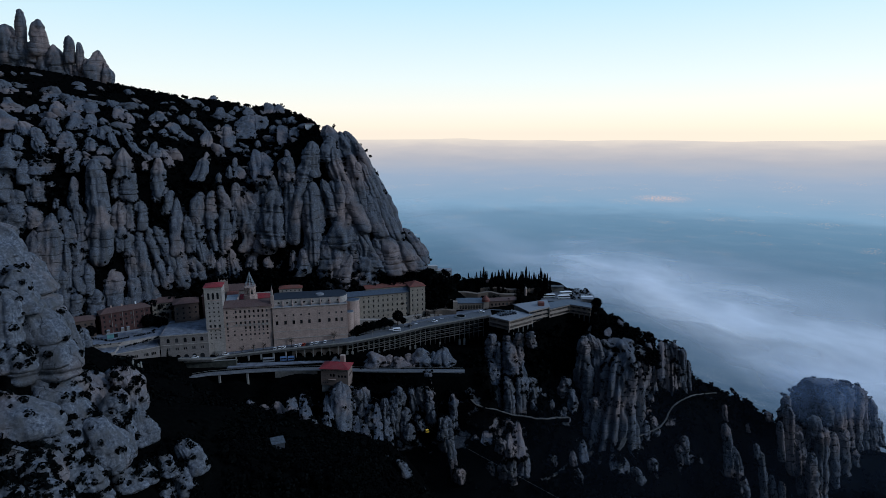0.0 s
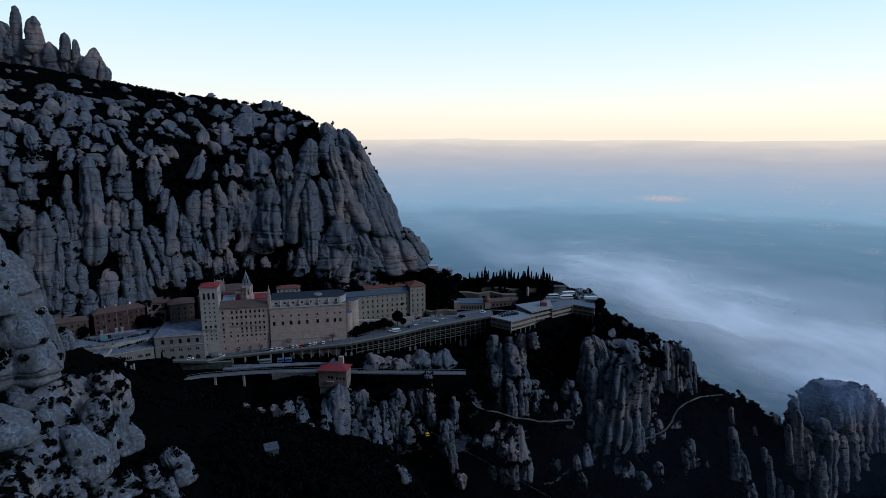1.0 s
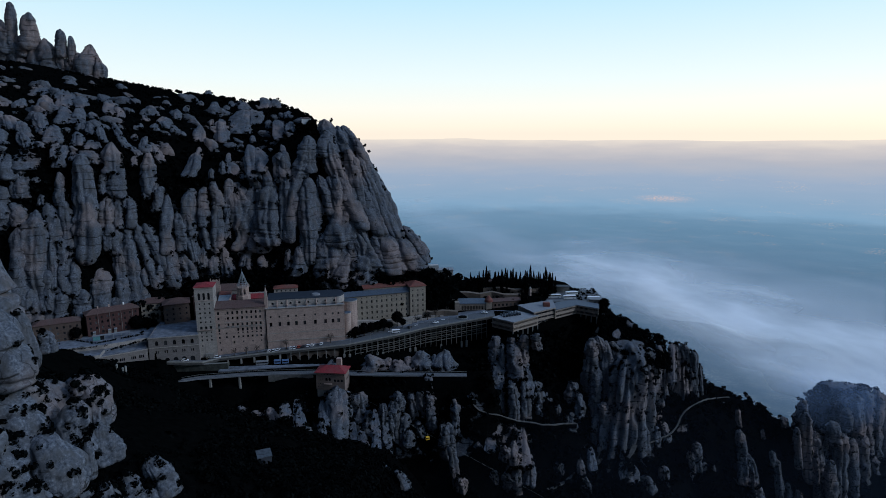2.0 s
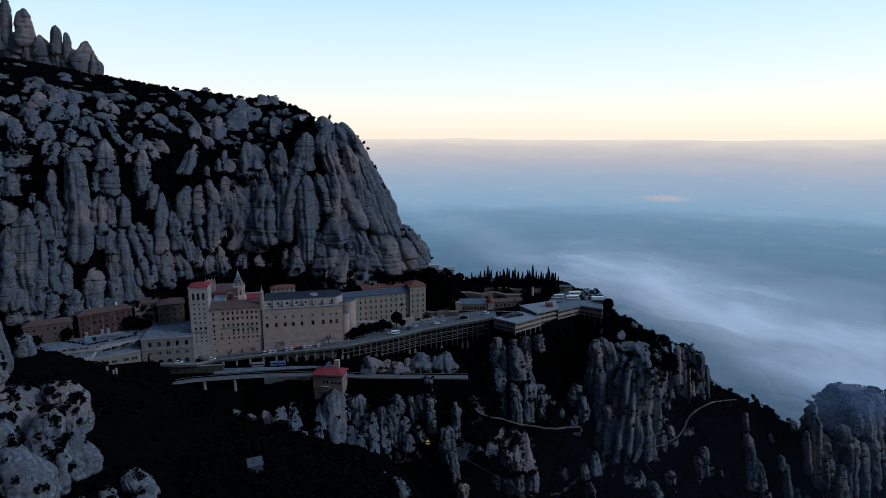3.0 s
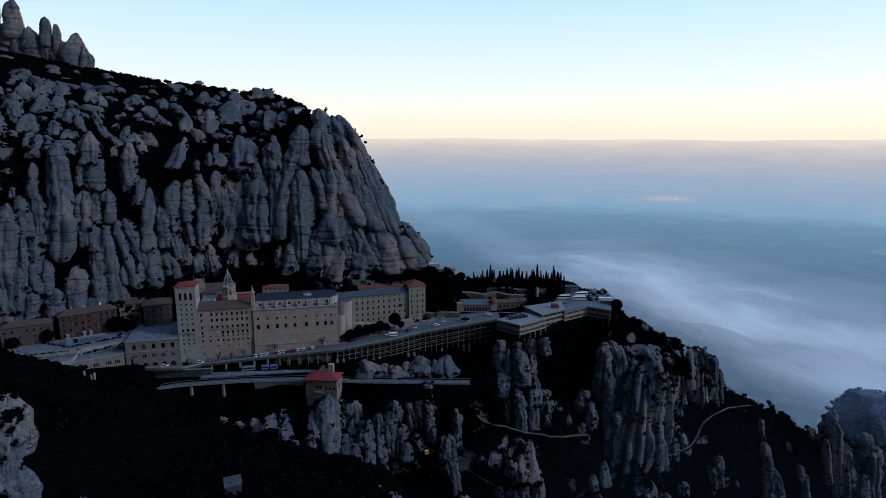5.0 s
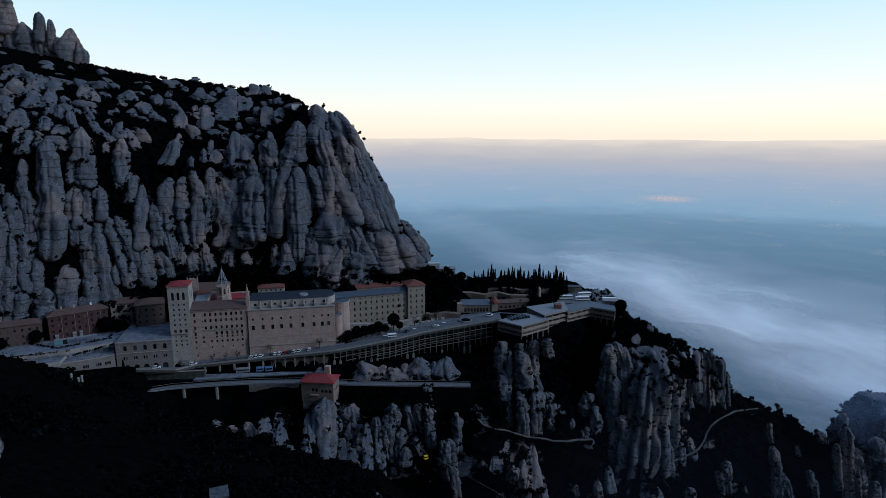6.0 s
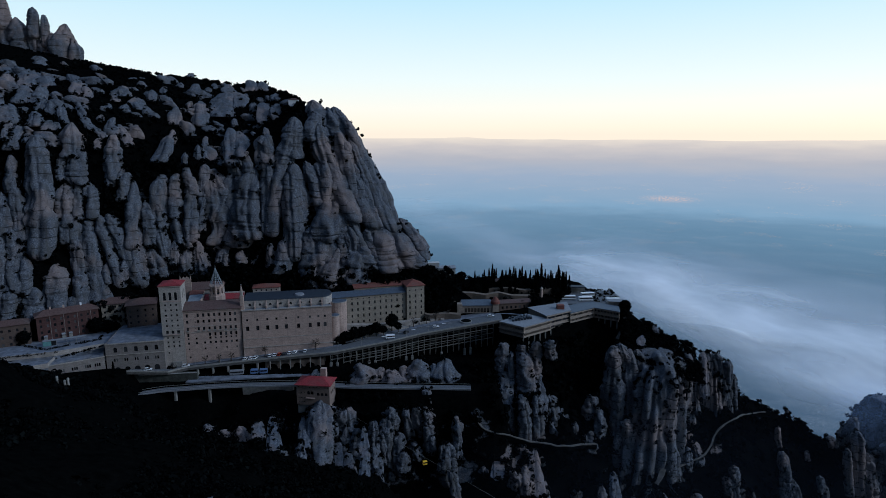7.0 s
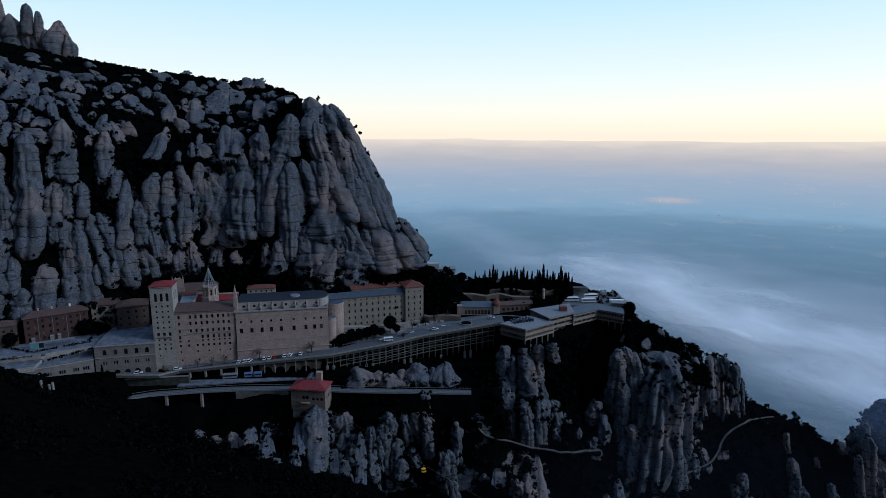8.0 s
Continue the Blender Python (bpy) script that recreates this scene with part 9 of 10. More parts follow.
def museum():
    M = thing("museum", pose(11.2, 433.5, 6.8, 0, 0, 3), "low stone gallery with an arcade of square openings", "building")
    facade(M, 0, 0, 0, 0, 19, 5.0, BEIGE, [(1.9, 1.5, 3.0, spread(8, 2.2, 16.8), False)], 0.6, glazed=False)
    # back of the arcade, its stone coloured dark to give the shade inside
    part("back_wall", boxes((0.5, 18.5, 3.2, 3.6, 0, 4.8)), plain("shaded_stone", (0.10, 0.085, 0.075)), M)
    part("roof", slope_roof(-0.4, 19.4, -0.5, 5.0, 9, 6.4), SLATE, M, "blue-grey sheet roof")
    slab(M, "end_pier", (-3.4, -0.1, -0.6, 4, 0, 6.2), BEIGE)
    P = thing("pavilion", pose(30.8, 434.0, 6.8, 0, 0, 8), "round orange-roofed pavilion on a stone base", "pavilion")
    part("wall", rounded(boxes((0, 4.4, 0, 4.6, 0, 6.0)), 0.1), BEIGE, P)
    bm = tube(3.1, 2.9, 6.0, 7.6, 16, 2.2, 2.3)
    part("roof", tube(2.9, 0.5, 7.6, 10.4, 16, 2.2, 2.3, bm), TILE_ORANGE, P, "domed orange tile roof")
    L = thing("gallery_wing", pose(35.6, 436, 6.8, 0, 0, 12), "long low brown stone wing beside the pavilion", "building")
    shell(L, 22, 6, 5.6, plaster("brown_stone", (0.17, 0.12, 0.10)), [(3.0, 1.4, 1.8, spread(7, 2, 20), False)])
    part("roof", slope_roof(-0.3, 22.3, -0.5, 5.6, 6.2, 6.4), TILE, L)
    W = thing("white_house", pose(-13.5, 498, 13, 0, 0, 4), "flat-roofed white house under the cliff end", "building")
    shell(W, 21, 9, 8.6, plaster("white_render", (0.5, 0.5, 0.5)), [(5.5, 2.0, 1.6, spread(6, 2, 19), False)])
    part("roof", boxes((-0.5, 21.5, -0.5, 9.5, 8.6, 9.0)), ROOF_PALE, W)
    slab(W, "upper_room", (0.5, 9, 3, 8.5, 9.0, 12.4), plaster("white_render_upper", (0.5, 0.5, 0.5)))
    T = thing("stone_gatepost", pose(65.6, 455, 9.5, 0, 0, 0), "round stone watch post with domed cap", "post")
    part("shaft", tube(1.2, 1.05, 0, 8.4, 12), STONE, T)
    part("cap", tube(1.35, 0.3, 8.4, 9.6, 12), STONE_TOWER, T)
    Hm = thing("hermitage", pose(-118.5, 519, 141.8, 0, 0, 5), "tiny white hermitage on the mountain top", "chapel")
    part("wall", boxes((0, 7.5, 0, 4, 0, 4.6)), WHITE, Hm)
    part("roof", hip_roof(0, 7.5, 0, 4, 4.6, 1.0, 0.3), TILE, Hm)
    K = thing("bus_shelter", pose(86, 474, 9.5, 0, 0, -4), "dark flat-roofed shelter in the coach park", "shelter")
    part("roof", boxes((0, 14, 0, 6, 4.2, 4.8)), DARK_ROOF, K)
    for x in (0.4, 4.6, 9.0, 13.4):
        part("post", boxes((x, x + 0.3, 0.3, 0.6, -1, 4.2)), STEEL, K)
    part("back_wall", boxes((0, 14, 5.4, 5.8, -1, 4.2)), CONCRETE, K)
    G = thing("gatehouse", pose(108, 442, 6, 0, 0, -8), "small stone gatehouse by the coach park", "building")
    shell(G, 11, 6, 6.6, STONE_TOWER, [(4, 1.2, 1.4, spread(4, 1.6, 9.4), False)])
    part("roof", boxes((-0.4, 11.4, -0.4, 6.4, 6.6, 6.95)), ROOF_PALE, G)
    P2 = thing("coach_park", Matrix(), "asphalt coach park on the outer shoulder", "car park", kind="structure")
    xs = np.arange(74, 123, 6.0)
    part("asphalt", ribbon(xs, np.full(len(xs), 482.0), np.full(len(xs), 447.5), np.full(len(xs), 9.5), 6.0, 0.0), ASPHALT, P2)


def vehicle(name, label, category, group, m, L, W, H, paint, cabin, bus=False):
    V = thing(name, m, label, category, group)
    k = 0.32 if not bus else 0.35
    part("body", rounded(boxes((-L / 2, L / 2, -W / 2, W / 2, k, H * (0.58 if not bus else 1.0))), 0.14), paint, V)
    if bus:
        part("glazing", boxes((-L / 2 + 0.4, L / 2 - 0.1, -W / 2 - 0.02, W / 2 + 0.02, H * 0.52, H * 0.82)), GLASS, V)
    else:
        bm = bmesh.new()
        lo = [bm.verts.new(p) for p in ((-L * 0.42, -W * 0.45, H * 0.57), (L * 0.22, -W * 0.45, H * 0.57), (L * 0.22, W * 0.45, H * 0.57), (-L * 0.42, W * 0.45, H * 0.57))]
        hi = [bm.verts.new(p) for p in ((-L * 0.34, -W * 0.36, H), (L * 0.06, -W * 0.36, H), (L * 0.06, W * 0.36, H), (-L * 0.34, W * 0.36, H))]
        for i in range(4):
            bm.faces.new((lo[i], lo[(i + 1) % 4], hi[(i + 1) % 4], hi[i]))
        bm.faces.new(lo[::-1])
        part("glasshouse", bm, GLASS, V)
        part("roof", rounded(boxes((-L * 0.35, L * 0.07, -W * 0.37, W * 0.37, H, H + 0.05)), 0.02), paint, V)
    for x in (-L * 0.31, L * 0.31):
        for y in (-W / 2, W / 2 - 0.2):
            w = part("wheel", tube(0.33, 0.33, 0, 0.2, 12), RUBBER, V)
            w.matrix_basis = pose(x, y + 0.2, 0.33, 90, 0, 0)
    return V


def vehicles():
    red, dark, blue = plain("red_car_paint", (0.45, 0.06, 0.03), 0.3, 0, 0.05), plain("black_car_paint", (0.02, 0.02, 0.024), 0.3, 0, 0.05), plain("blue_coach_paint", (0.10, 0.17, 0.32), 0.4, 0, 0.05)
    for i, x in enumerate((-114.6, -111.6, -109.0, -101.2, -98.6, -96.0, -93.4, -90.4, -87.6, -82.0)):
        y = float(np.interp(x, (-146, -60), (379.0, 399.5))) - 3.6
        p = red if i == 5 else dark if i == 6 else WHITE
        n = "parked red hatchback beside the church wall" if i == 5 else "parked black hatchback beside the church wall" if i == 6 else "parked white hatchback beside the church wall"
        vehicle("car", n, "car", "cars by the church", pose(x, y, float(shelf_z(x)) + 0.66, 0, 0, 88 + 9 * math.sin(i * 2.3)), 4.2, 1.8, 1.5, p, GLASS)
    for x, y, a in ((-24, 409, 60), (-6, 414, 18), (29, 425.7, 10)):
        vehicle("car", "white car standing on the sloping square", "car", "cars on the square", pose(x, y, float(shelf_z(x)) + 0.76, 0, 0, a), 4.3, 1.8, 1.55, WHITE if a != 60 else dark, GLASS)
    vehicle("van", "white delivery van on the sloping square", "van", "cars on the square", pose(-33, 401.5, float(shelf_z(-33)) + 0.76, 0, 0, 14), 5.4, 2.0, 2.4, WHITE, GLASS, True)
    for x, y, a in ((85, 458, 3), (100, 466, 8), (114, 452, 2), (96, 455, 5)):
        vehicle("coach", "white touring coach in the coach park", "coach", "coaches", pose(x, y, 9.5, 0, 0, a), 9.6, 2.4, 2.9, WHITE, GLASS, True)
    # the white car is greyed to paint in the deck's shade
    for i, x in enumerate((-117.5, -108.0, -103.0)):
        y = float(shelf_edge(x)) - 2.6
        vehicle("rail_car", "white and blue rack railway car at its platform", "train", "rail cars", pose(x, y, -12.2, 0, 0, 11), 7.5 if i == 0 else 4.2, 2.4, 2.7, ROOF_PALE if i == 0 else blue, GLASS, True)
    for x, a in ((-146, 16), (-163, 22)):
        vehicle("car", "white car on the road below the tower", "car", "cars on the square", pose(x, float(shelf_edge(x)) + 2.5, float(shelf_z(x)) + 0.66, 0, 0, a), 4.3, 1.8, 1.5, WHITE, GLASS)


def square_furniture():
    """The turning island, low terrace walls and hedges of the square and the forecourt."""
    I = thing("turning_island", pose(13.1, 420.5, 5.4, 0, 0, 12), "round planted traffic island with pale kerb", "island")
    part("kerb", tube(3.9, 3.9, -0.6, 0.55, 28), CONCRETE, I)
    part("planting", tube(3.4, 2.6, 0.5, 0.95, 24), SCRUB, I, "low dark planting")
    g = np.random.RandomState(12)
    for i in range(9):
        x = -46 + i * 6.6
        y = 409.5 + i * 2.9 + g.uniform(-1, 1)
        z = float(shelf_z(x))
        W = thing("terrace_wall", pose(x, y, z, 0, 0, 22 + g.uniform(-6, 6)), "low rough stone wall of a planted terrace", "wall", "terrace walls", "structure")
        part("masonry", rounded(boxes((-3.4, 3.4, -0.4, 0.5, -1, 1.6 + g.uniform(0, 0.9))), 0.15), STONE_TOWER, W)
        part("coping", rounded(boxes((-3.5, 3.5, -0.5, 0.6, 2.0, 2.2)), 0.05), CONCRETE, W) if i % 3 == 0 else None
    for i in range(10):
        x = -38 + i * 4.6 + g.uniform(-1, 1)
        y = float(shelf_edge(x)) + g.uniform(9.5, 13.5)
        B = thing("stone_bench", pose(x, y, float(shelf_z(x)) + 0.7, 0, 0, g.uniform(10, 30)), "pale stone bench on the sloping square", "bench", "benches")
        part("seat", rounded(boxes((-1.3, 1.3, -0.35, 0.35, 0.38, 0.55)), 0.04), WHITE if i % 4 == 0 else ROOF_PALE, B)
        for s in (-0.9, 0.9):
            part("leg", boxes((s - 0.15, s + 0.15, -0.28, 0.28, 0, 0.38)), CONCRETE, B)
    S = thing("bus_shelter", pose(-220.5, 369.0, 6.4, 0, 0, 29), "long bus shelter with pale roof edge and turquoise end", "shelter")
    part("roof", rounded(boxes((0, 21, 0, 2.6, 2.7, 2.95)), 0.05), ROOF_PALE, S, "pale flat roof")
    for x in (6.6, 11.5, 16.0, 20.6):
        part("post", boxes((x, x + 0.15, 0.2, 0.35, 0, 2.7)), STEEL, S)
    part("kiosk", boxes((0.3, 4.2, 0.2, 2.4, 0, 2.7)), plain("turquoise_panels", (0.10, 0.24, 0.25), 0.5), S, "turquoise kiosk panels")
    part("glazing", boxes((4.3, 6.5, 0.3, 2.3, 0, 2.6)), GLASS, S)
    for x, y in ((-224.6, 378.4), (-217.9, 383.7), (-215.2, 385.9)):
        D = thing("awning", pose(x, y, 6.4, 0, 0, 38.5), "white awning over a lodging door", "awning", "awnings")
        part("canopy", slope_roof(-0.9, 0.9, -1.3, 2.6, 0.0, 3.2, 0.12), ROOF_PALE, D)
        part("screen", boxes((-0.85, 0.85, -0.2, -0.1, 0, 2.6)), CONCRETE, D)
    for i, (x, y, z, h) in enumerate(((-164.8, 295.9, 12.0, 5.2), (-168.4, 303.2, 10.0, 7.4), (-166.8, 305.5, 8.2, 6.4), (-165.6, 306.0, 7.4, 8.0))):
        P = thing("stone_pillar", pose(x, y, z, 0, 0, i * 20), "weathered pale stone pillar standing in the wood", "pillar", "stone pillars")
        part("shaft", tube(0.6, 0.5, -2, h, 9), CONCRETE, P)
        part("capital", tube(0.62, 0.4, h, h + 0.5, 9), CONCRETE, P)
    B = thing("plinth", pose(-166.2, 305.2, 6.0, 0, 0, 10), "low rubble plinth between the pillars", "plinth")
    part("masonry", rounded(boxes((-2.6, 2.6, -1, 1, -2, 3.2)), 0.5), STONE_TOWER, B)
    xs = np.arange(-173, -136, 3.0)
    W = thing("retaining_wall", Matrix(), "tall grey-green stone retaining wall below the road", "wall", "retaining walls", "structure")
    part("masonry", ribbon(xs, np.full(len(xs), 371.5), np.interp(xs, (-173, -136), (366.5, 369.5)), np.interp(xs, (-173, -136), (-9.4, -8.2)), 9.0), plain("mossy_masonry", (0.05, 0.054, 0.048), 0.95, 0, 0.6, 0.35), W)
    part("coping", ribbon(xs, np.interp(xs, (-173, -136), (367.2, 370.2)), np.interp(xs, (-173, -136), (366.2, 369.2)), np.interp(xs, (-173, -136), (-9.1, -7.9)), 0.3), CONCRETE, W)
    H = thing("garden_house", pose(35.5, 466, 11.5, 0, 0, 6), "small stone house among the cypresses", "building")
    shell(H, 4.6, 4.6, 9.0, STONE, [(5.5, 0.9, 1.2, [1.4, 3.2], False)])
    part("roof", hip_roof(0, 4.6, 0, 4.6, 9.0, 1.2, 0.4), TILE, H)
    lines = [((-239, 372.5), (-215.5, 364.5)), ((-215.5, 364.5), (-194.7, 382)), ((-204, 348.7), (-187, 372)), ((-232, 351), (-206, 361)), ((-198, 384), (-197, 400))]
    q = []
    for (x0, y0), (x1, y1) in lines:
        n = int(math.hypot(x1 - x0, y1 - y0) / 1.1)
        for f in (np.arange(n) + 0.5) / n:
            if g.uniform() < 0.8:
                q.append((x0 + (x1 - x0) * f + g.uniform(-0.4, 0.4), y0 + (y1 - y0) * f, 6.9, g.uniform(0.5, 1.1)))
    for _ in range(60):
        q.append((g.uniform(100, 122), g.uniform(452, 484), 10.0, g.uniform(0.7, 1.6)))
    for _ in range(90):
        x = g.uniform(-50, 6)
        q.append((x, 411 + (x + 46) * 0.44 + g.uniform(0, 10), float(shelf_z(x)) + g.uniform(0.5, 3.0), g.uniform(0.5, 1.3)))
    for _ in range(170):
        x = g.uniform(-10, 80)
        y, z = ((441, 12.3), (450, 15.2), (458, 16.5))[g.randint(3)]
        q.append((x, y - 1.2 + g.uniform(-1.5, 3.5), float(land_z(x, y)) + g.uniform(0.2, 2.4), g.uniform(0.6, 1.7)))
    for _ in range(110):
        x = g.uniform(-72, 16)
        q.append((x, g.uniform(366.5, 371.0), -12.0 + g.uniform(-0.5, 2.5), g.uniform(0.8, 1.8)))
    for _ in range(150):
        x = g.uniform(-72, 16)
        q.append((x, 360.0 - g.uniform(2.0, 6.5), -14.2 - g.uniform(0.0, 4.5), g.uniform(1.0, 2.1)))
    clumps("hedge", "dark clipped hedges and bushes along the terraces", q, 31, 30, 0.7)


def street_lamps():
    for x in np.arange(-140, 30, 13.0):
        L = thing("street_lamp", pose(float(x), float(shelf_edge(x)) + 0.6, float(shelf_z(x)) + 0.6, 0, 0, 0), "slim grey street lamp on the road edge", "street lamp", "street lamps")
        part("pole", tube(0.09, 0.06, 0, 5.5, 6), STEEL, L)
        part("head", boxes((-0.1, 0.1, -0.1, 0.9, 5.4, 5.55)), STEEL, L)


def concrete_box():
    B = thing("pump_house", pose(-59.6, 189.6, 25.0, 0, 0, 24), "small grey concrete hut on a wooded slope", "hut")
    part("wall", rounded(boxes((0, 4.2, 0, 5, 0, 6.8)), 0.1), plaster("stained_hut_concrete", (0.06, 0.068, 0.085), (0.014, 0.016, 0.02)), B)
    part("roof", boxes((-0.25, 4.45, -0.25, 5.25, 6.8, 7.1)), plain("mossy_hut_roof", (0.05, 0.058, 0.07), 0.9, 0, 0.6, 0.8), B)
    for i, (x, y, h) in enumerate(((-190, 322, 9.5), (-187.8, 322.5, 7.5), (-186, 322, 9.0), (-184, 323, 7))):
        S = thing("stone_column", pose(x, y, float(land_z(x, y)) + 2.5, 0, 0, 10 * i), "weathered pale stone column among dark trees", "column", "stone columns")
        part("shaft", rounded(tube(0.75, 0.55, 0, h * 0.62, 7), 0.08), STONE, S)
    return B


def footpath(name, pts, w, label, drop=9.0):
    """A pale path on a rocky ledge, laid through a few turning points."""
    P = np.array(pts, float)
    d = np.concatenate([[0], np.cumsum(np.linalg.norm(np.diff(P, axis=0), axis=1))])
    t = np.linspace(0, d[-1], max(8, int(d[-1] / 1.5)))
    C = np.stack([np.interp(t, d, P[:, i]) for i in range(3)], 1)
    ker = np.ones(7) / 7
    C = np.stack([np.convolve(np.pad(C[:, i], 3, mode="edge"), ker, "valid") for i in range(3)], 1)
    C += 0.35 * np.stack([lattice(C / 4 + k * 7, 4 + k) for k in range(3)], 1)
    T = np.gradient(C, axis=0)
    T /= np.maximum(np.linalg.norm(T[:, :2], axis=1, keepdims=True), 0.05)
    S = np.stack([-T[:, 1], T[:, 0], 0 * t], 1)
    S *= np.sign(S[:, 1:2] + 1e-6) * (w / 2) * (1 + 0.35 * lattice(C / 3 + 9, 6))[:, None]
    n = len(t)
    T = thing(name, Matrix(), label, "path", kind="structure")
    V = np.concatenate([C + S, C - S, C - S - (0, 0, 0.5)])
    F = [q for i in range(n - 1) for q in ((i, i + 1, n + i + 1, n + i), (n + i, n + i + 1, 2 * n + i + 1, 2 * n + i))]
    part("tread", mesh_from("tread", V, F, smooth=False), PATH, T)
    rows = []
    for k in range(6):
        f = k / 5
        q = C - S * 0.98 + np.array((0, 1.0, 0)) * (f * f * 5.0) - np.array((0, 0, 0.35 + drop * f))
        q += np.stack([0 * t, 1.3 * fractal(q / 3.0, 3, 12), 0 * t], 1) * min(1, f * 3)
        rows.append(q)
    B = np.stack(rows)
    i = np.arange(B.shape[0] * n).reshape(B.shape[0], n)
    F = np.stack([i[:-1, :-1], i[:-1, 1:], i[1:, 1:], i[1:, :-1]], -1).reshape(-1, 4)
    part("bank", mesh_from("bank", B.reshape(-1, 3), F.tolist()), SCRUB, T, "dark scrub bank below the path")


PATH = plain("trodden_limestone", (0.085, 0.083, 0.08), 0.9, 0, 0.4, 0.5)

upper_road()
square()
colonnade()
upper_viaduct()
lower_road()
cableway_house()
restaurant()
museum()
vehicles()
square_furniture()
street_lamps()
concrete_box()
footpath("footpath", [(14.9, 347.0, -21.3), (18.1, 345.5, -25.9), (23.3, 344.0, -29.4), (32.5, 347.4, -31.8), (42.1, 352.2, -38.1), (51.2, 352.1, -39.3), (64.1, 352.7, -41.9), (76.2, 358.4, -43.2), (84.4, 362.2, -45.1)], 1.3, "pale pilgrim path along the foot of the crags", 6.0)
footpath("footpath", [(122.6, 359.3, -60.2), (129.6, 364.7, -60.7), (135.5, 366.7, -59.7), (141.0, 368.5, -58.6), (146.2, 370.5, -57.2), (153.4, 376.9, -55.5), (155.9, 380.8, -53.4), (158.6, 384.5, -50.9), (163.7, 387.8, -48.3), (169.3, 392.1, -47.4), (175.0, 393.7, -45.5), (186.4, 408.3, -50.6), (203.1, 421.5, -55.7), (212.2, 426.9, -57.8)], 1.0, "pale path winding down below the rock bastion", 3.0)
footpath("footpath", [(59.3, 328.5, -69.9), (65.1, 331.8, -70.5), (69.2, 335.1, -71.0), (73.4, 338.9, -70.2), (78.0, 344.1, -69.9), (84.1, 347.6, -68.0)], 1.8, "pale path crossing the lower slope", 3.0)
footpath("footpath", [(112.6, 352.4, -63.6), (115.7, 353.1, -63.2), (118.5, 356.6, -61.1), (121.1, 360.9, -58.3)], 3.0, "pale scree at the foot of the rock bastion", 3.0)
footpath("stone_stairs", [(115.5, 427.0, 8.9), (111.8, 421.0, 0.3), (105.9, 416.0, -6.8), (114.7, 411.0, -7.2), (115.8, 408.0, -12.6)], 1.8, "zigzag stone stairs with low walls on the crag", 3.0)


# ------------------------------------------------------------------ single trees
def spray_mesh(name, seed, n, shape, size):
    """Leaf sprays filling a crown; shape(u) gives radius and height along the crown."""
    g = np.random.RandomState(seed)
    u = g.uniform(0, 1, n)
    a = g.uniform(0, 2 * np.pi, n)
    r, z = shape(u)
    q = r * np.sqrt(g.uniform(0.25, 1.1, n))
    c = np.stack([q * np.cos(a), q * np.sin(a), z + g.normal(0, 0.15, n)], 1)
    d = np.stack([np.cos(a), np.sin(a), g.uniform(-0.3, 1.0, n)], 1) + g.normal(0, 0.5, (n, 3))
    d /= np.linalg.norm(d, axis=1, keepdims=True)
    s1 = np.cross(d, g.normal(size=(n, 3)))
    s1 /= np.linalg.norm(s1, axis=1, keepdims=True)
    s2 = np.cross(d, s1)
    k = size * g.uniform(0.5, 1.2, (n, 1))
    P = np.stack([c - s1 * k - s2 * k, c + s1 * k - s2 * k * 0.8, c + s1 * k * 0.9 + s2 * k, c - s1 * k + s2 * k * 0.9], 1).reshape(-1, 3)
    me = mesh_from(name, P, np.arange(len(P)).reshape(-1, 4).tolist(), smooth=False)
    me.materials.append(SCRUB)
    return me


def limbs(seed, h, spreadw, n):
    g = np.random.RandomState(seed)
    bm = tube(0.28, 0.16, -1.0, h * 0.55, 7)
    for _ in range(n):
        a, z = g.uniform(0, 6.28), h * g.uniform(0.3, 0.55)
        rod(bm, (0, 0, z), (spreadw * math.cos(a), spreadw * math.sin(a), z + h * g.uniform(0.2, 0.4)), 0.09, 5)
    return bm


def tree(name, label, group, places, trunk, crowns):
    tm = bpy.data.meshes.new("trunk")
    trunk.to_mesh(tm)
    trunk.free()
    tm.materials.append(BARK)
    for i, (x, y, z, s) in enumerate(places):
        T = thing(name, pose(x, y, z, 0, 0, i * 77.0) @ Matrix.Diagonal((s, s, s * (1 + 0.12 * math.sin(i * 1.7)), 1)), label, "tree", group)
        part("trunk", tm, None, T)
        part("crown", crowns[i % len(crowns)], None, T)


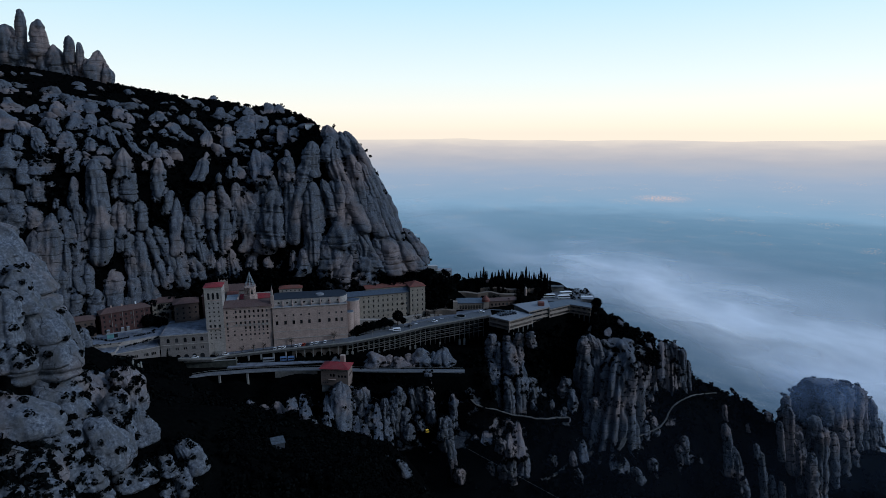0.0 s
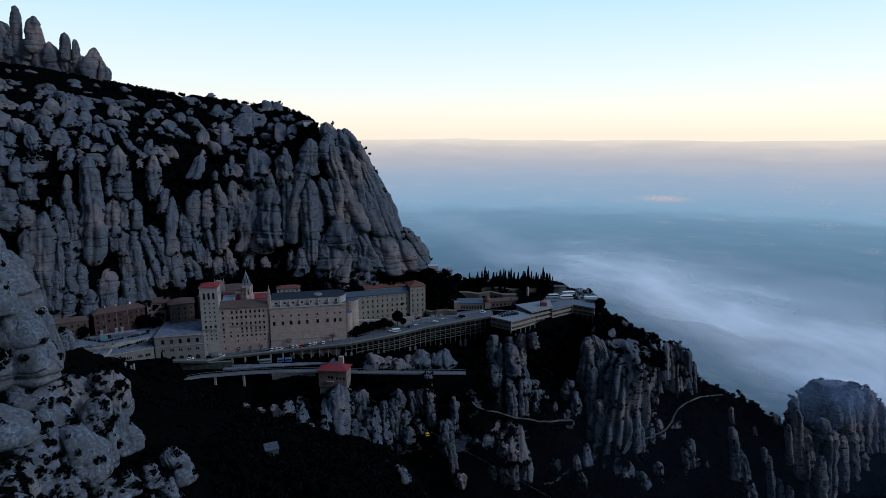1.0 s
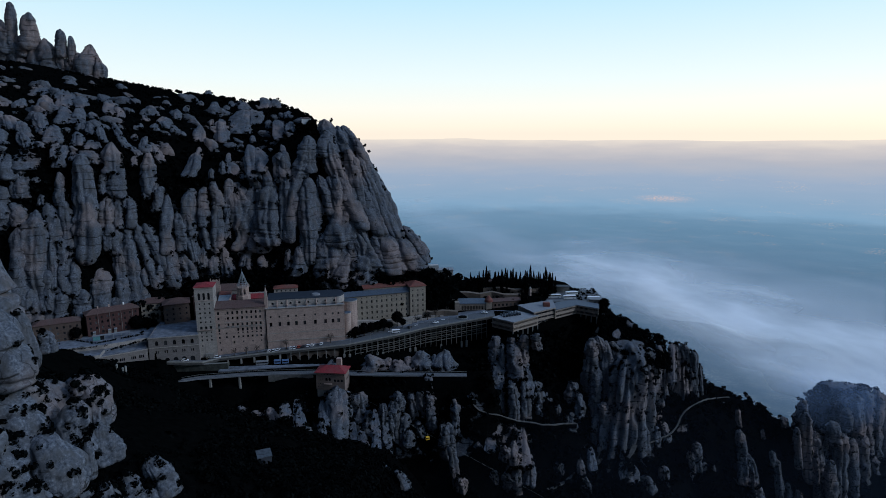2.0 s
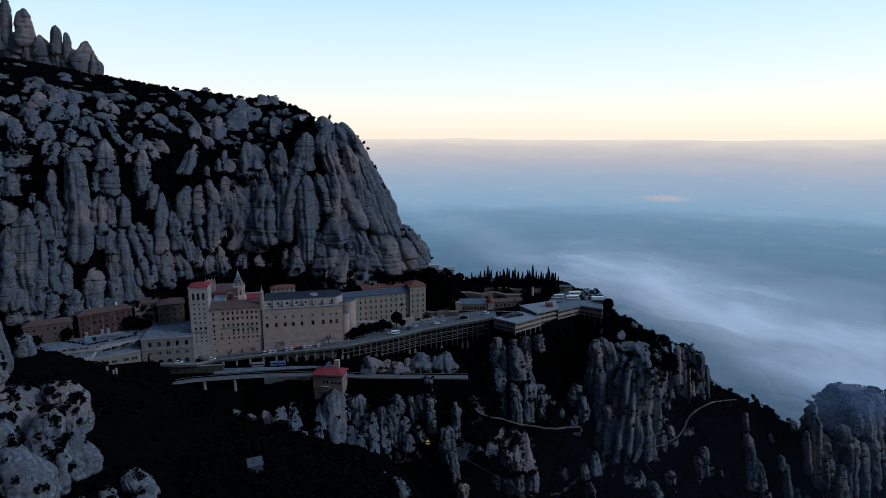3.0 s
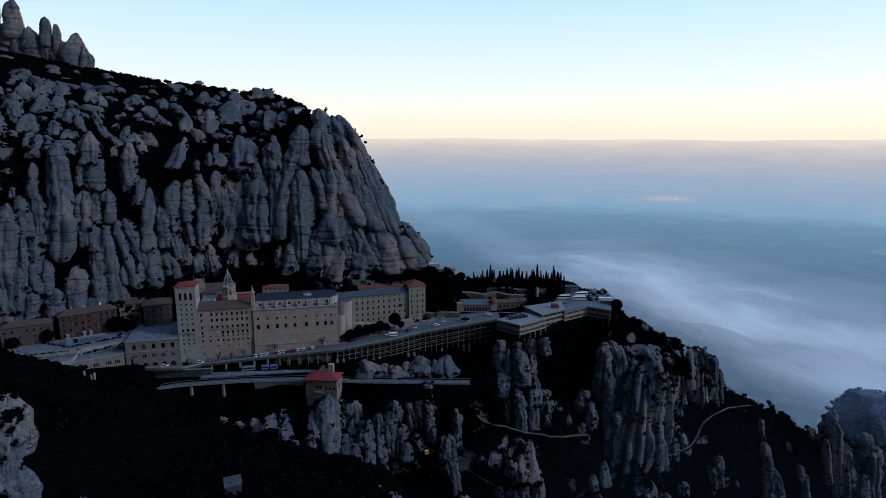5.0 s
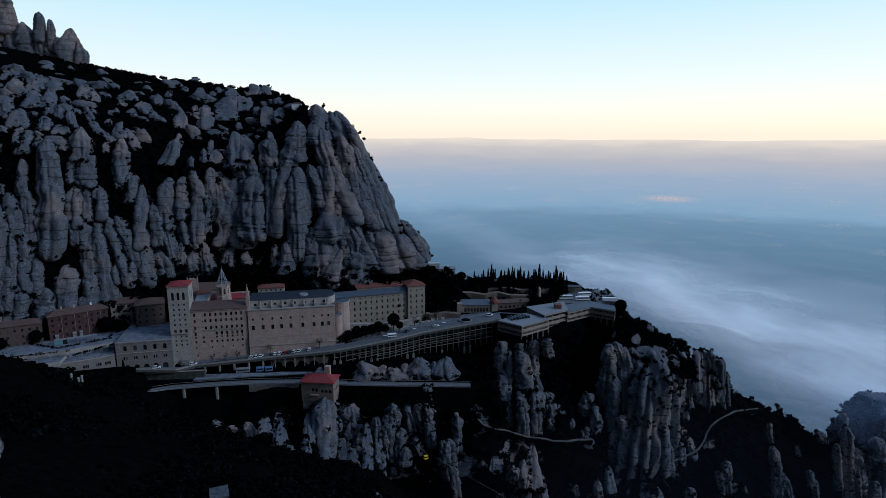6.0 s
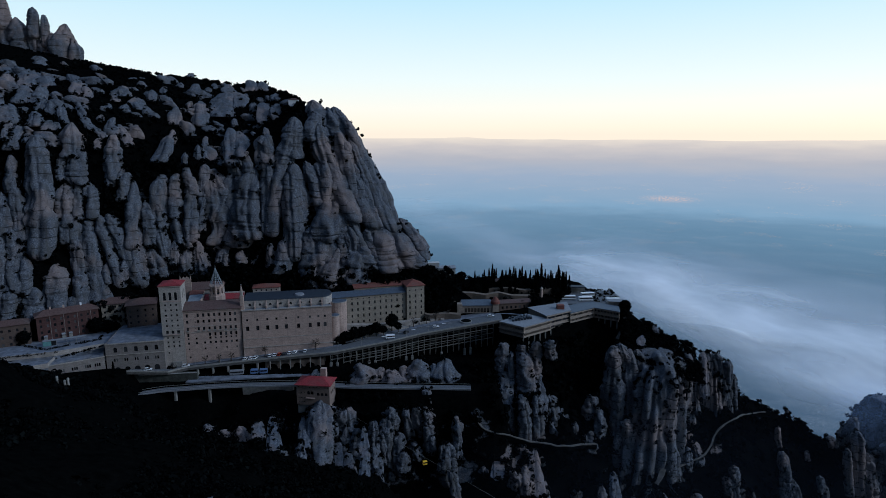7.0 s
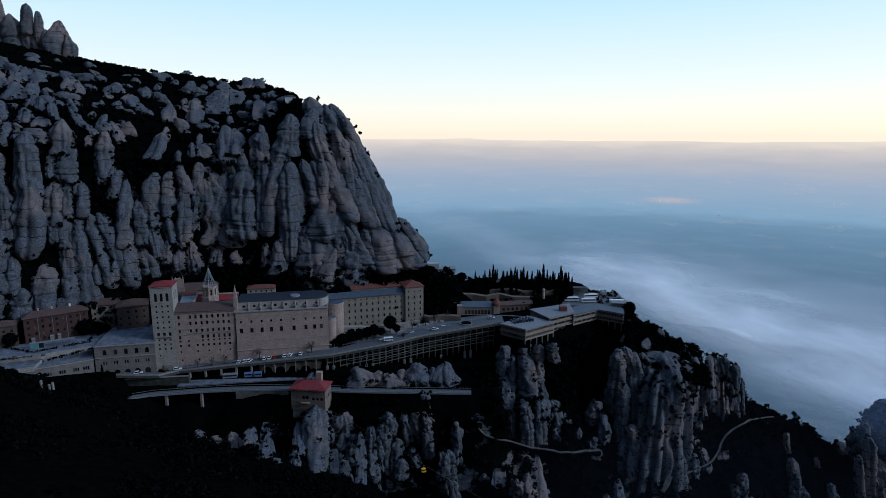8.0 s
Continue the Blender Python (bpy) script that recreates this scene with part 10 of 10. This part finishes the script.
def plant_trees():
    g = random.Random(5)
    cyp = [spray_mesh("crown", 20 + i, 420, lambda u: (0.95 * np.sin(np.pi * np.clip(u * 0.92 + 0.06, 0, 1)) ** 0.7 * (1.05 - 0.55 * u), 0.8 + 9.4 * u), 0.26) for i in range(3)]
    row = [(20 + 68 * (i + 0.35 * g.random()) / 80, 466 + g.uniform(-9, 11), 0) for i in range(80)]
    tree("cypress", "slender dark cypress on the terrace slope", "cypresses", [(x, y, float(land_z(x, y)) - 0.3, g.uniform(0.6, 1.25) + 0.005 * (x - 20)) for x, y, _ in row], tube(0.2, 0.1, -2, 3, 6), cyp)
    low = [(-176.5, 358.5, -9.5, 1.15), (-181, 354, -10, 0.8), (-178.5, 355, -10, 0.6)]
    tree("cypress", "dark cypress beside the terrace house", "cypresses by the terrace", low, tube(0.2, 0.1, -2, 3, 6), cyp)
    oak = [spray_mesh("crown", 40 + i, 700, lambda u: (2.9 * np.sqrt(np.clip(1 - (2 * u - 1) ** 2, 0, 1)), 1.4 + 4.6 * u), 0.36) for i in range(3)]
    spots = [(-60, 402, -2.5, 1.15), (-55, 404, -1.5, 1.2), (-50.5, 406, -0.5, 1.15), (-46, 408, 0, 1.2), (-42, 408, 1, 1.15), (-33, 413, 3, 1.35), (-38, 409, 1, 0.9), (-64, 400, -3, 0.9), (-29, 412, 2, 0.8),
             (-205, 393, 5.5, 1.5), (-200, 396, 6, 1.3), (-196, 398, 6, 0.9), (-233, 373, 6, 1.2), (-247, 364, 5, 1.2), (-190, 404, 7, 1.0), (75, 470, 9, 1.1), (60, 440, 8, 1.1), (51, 442, 8, 0.9), (115, 428, 5, 1.2), (118, 437, 6, 1.3), (113, 420, 1, 1.0)]
    for k in range(34):
        x = -24 + 108 * (k + g.random()) / 34
        y = g.uniform(457, 478) if x > 14 else g.uniform(470, 500)
        spots.append((x, y, float(land_z(x, y)) - 0.6, g.uniform(0.8, 1.45)))
    tree("holm_oak", "dense dark holm oak with rounded crown", "holm oaks", spots, limbs(3, 6.5, 1.8, 6), oak)
    bare = [spray_mesh("crown", 60 + i, 70, lambda u: (2.0 * np.sqrt(np.clip(1 - (2 * u - 1) ** 2, 0, 1)), 1.6 + 3.4 * u), 0.14) for i in range(2)]
    spots = [(-136, 379.0, -7.2, 1.0), (-128.5, 380.5, -6.8, 0.95), (-122, 382.0, -6.3, 1.05), (-151, 373.0, -8.6, 0.9), (-104, 386.3, -4.6, 1.1), (-76, 392.6, -3.2, 1.2), (-163, 368, -8.6, 0.8), (-171, 365, -8.6, 0.8),
             (-20, 419, 2, 1.1), (-12, 423, 4, 1.0), (-6, 427, 5, 1.1), (2, 430, 6, 0.9)]
    tree("bare_tree", "small leafless street tree by the road", "bare trees", spots, limbs(9, 6.0, 1.7, 9), bare)
    pine = [spray_mesh("crown", 80, 500, lambda u: (3.2 * np.sqrt(np.clip(1 - u ** 2, 0, 1)), 6.4 + 1.8 * u), 0.34)]
    tree("umbrella_pine", "umbrella pine with a flat dark crown", "umbrella pines", [(70, 462, 9.5, 1.15), (80, 486, 8, 1.0)], limbs(12, 10, 1.6, 5), pine)


plant_trees()
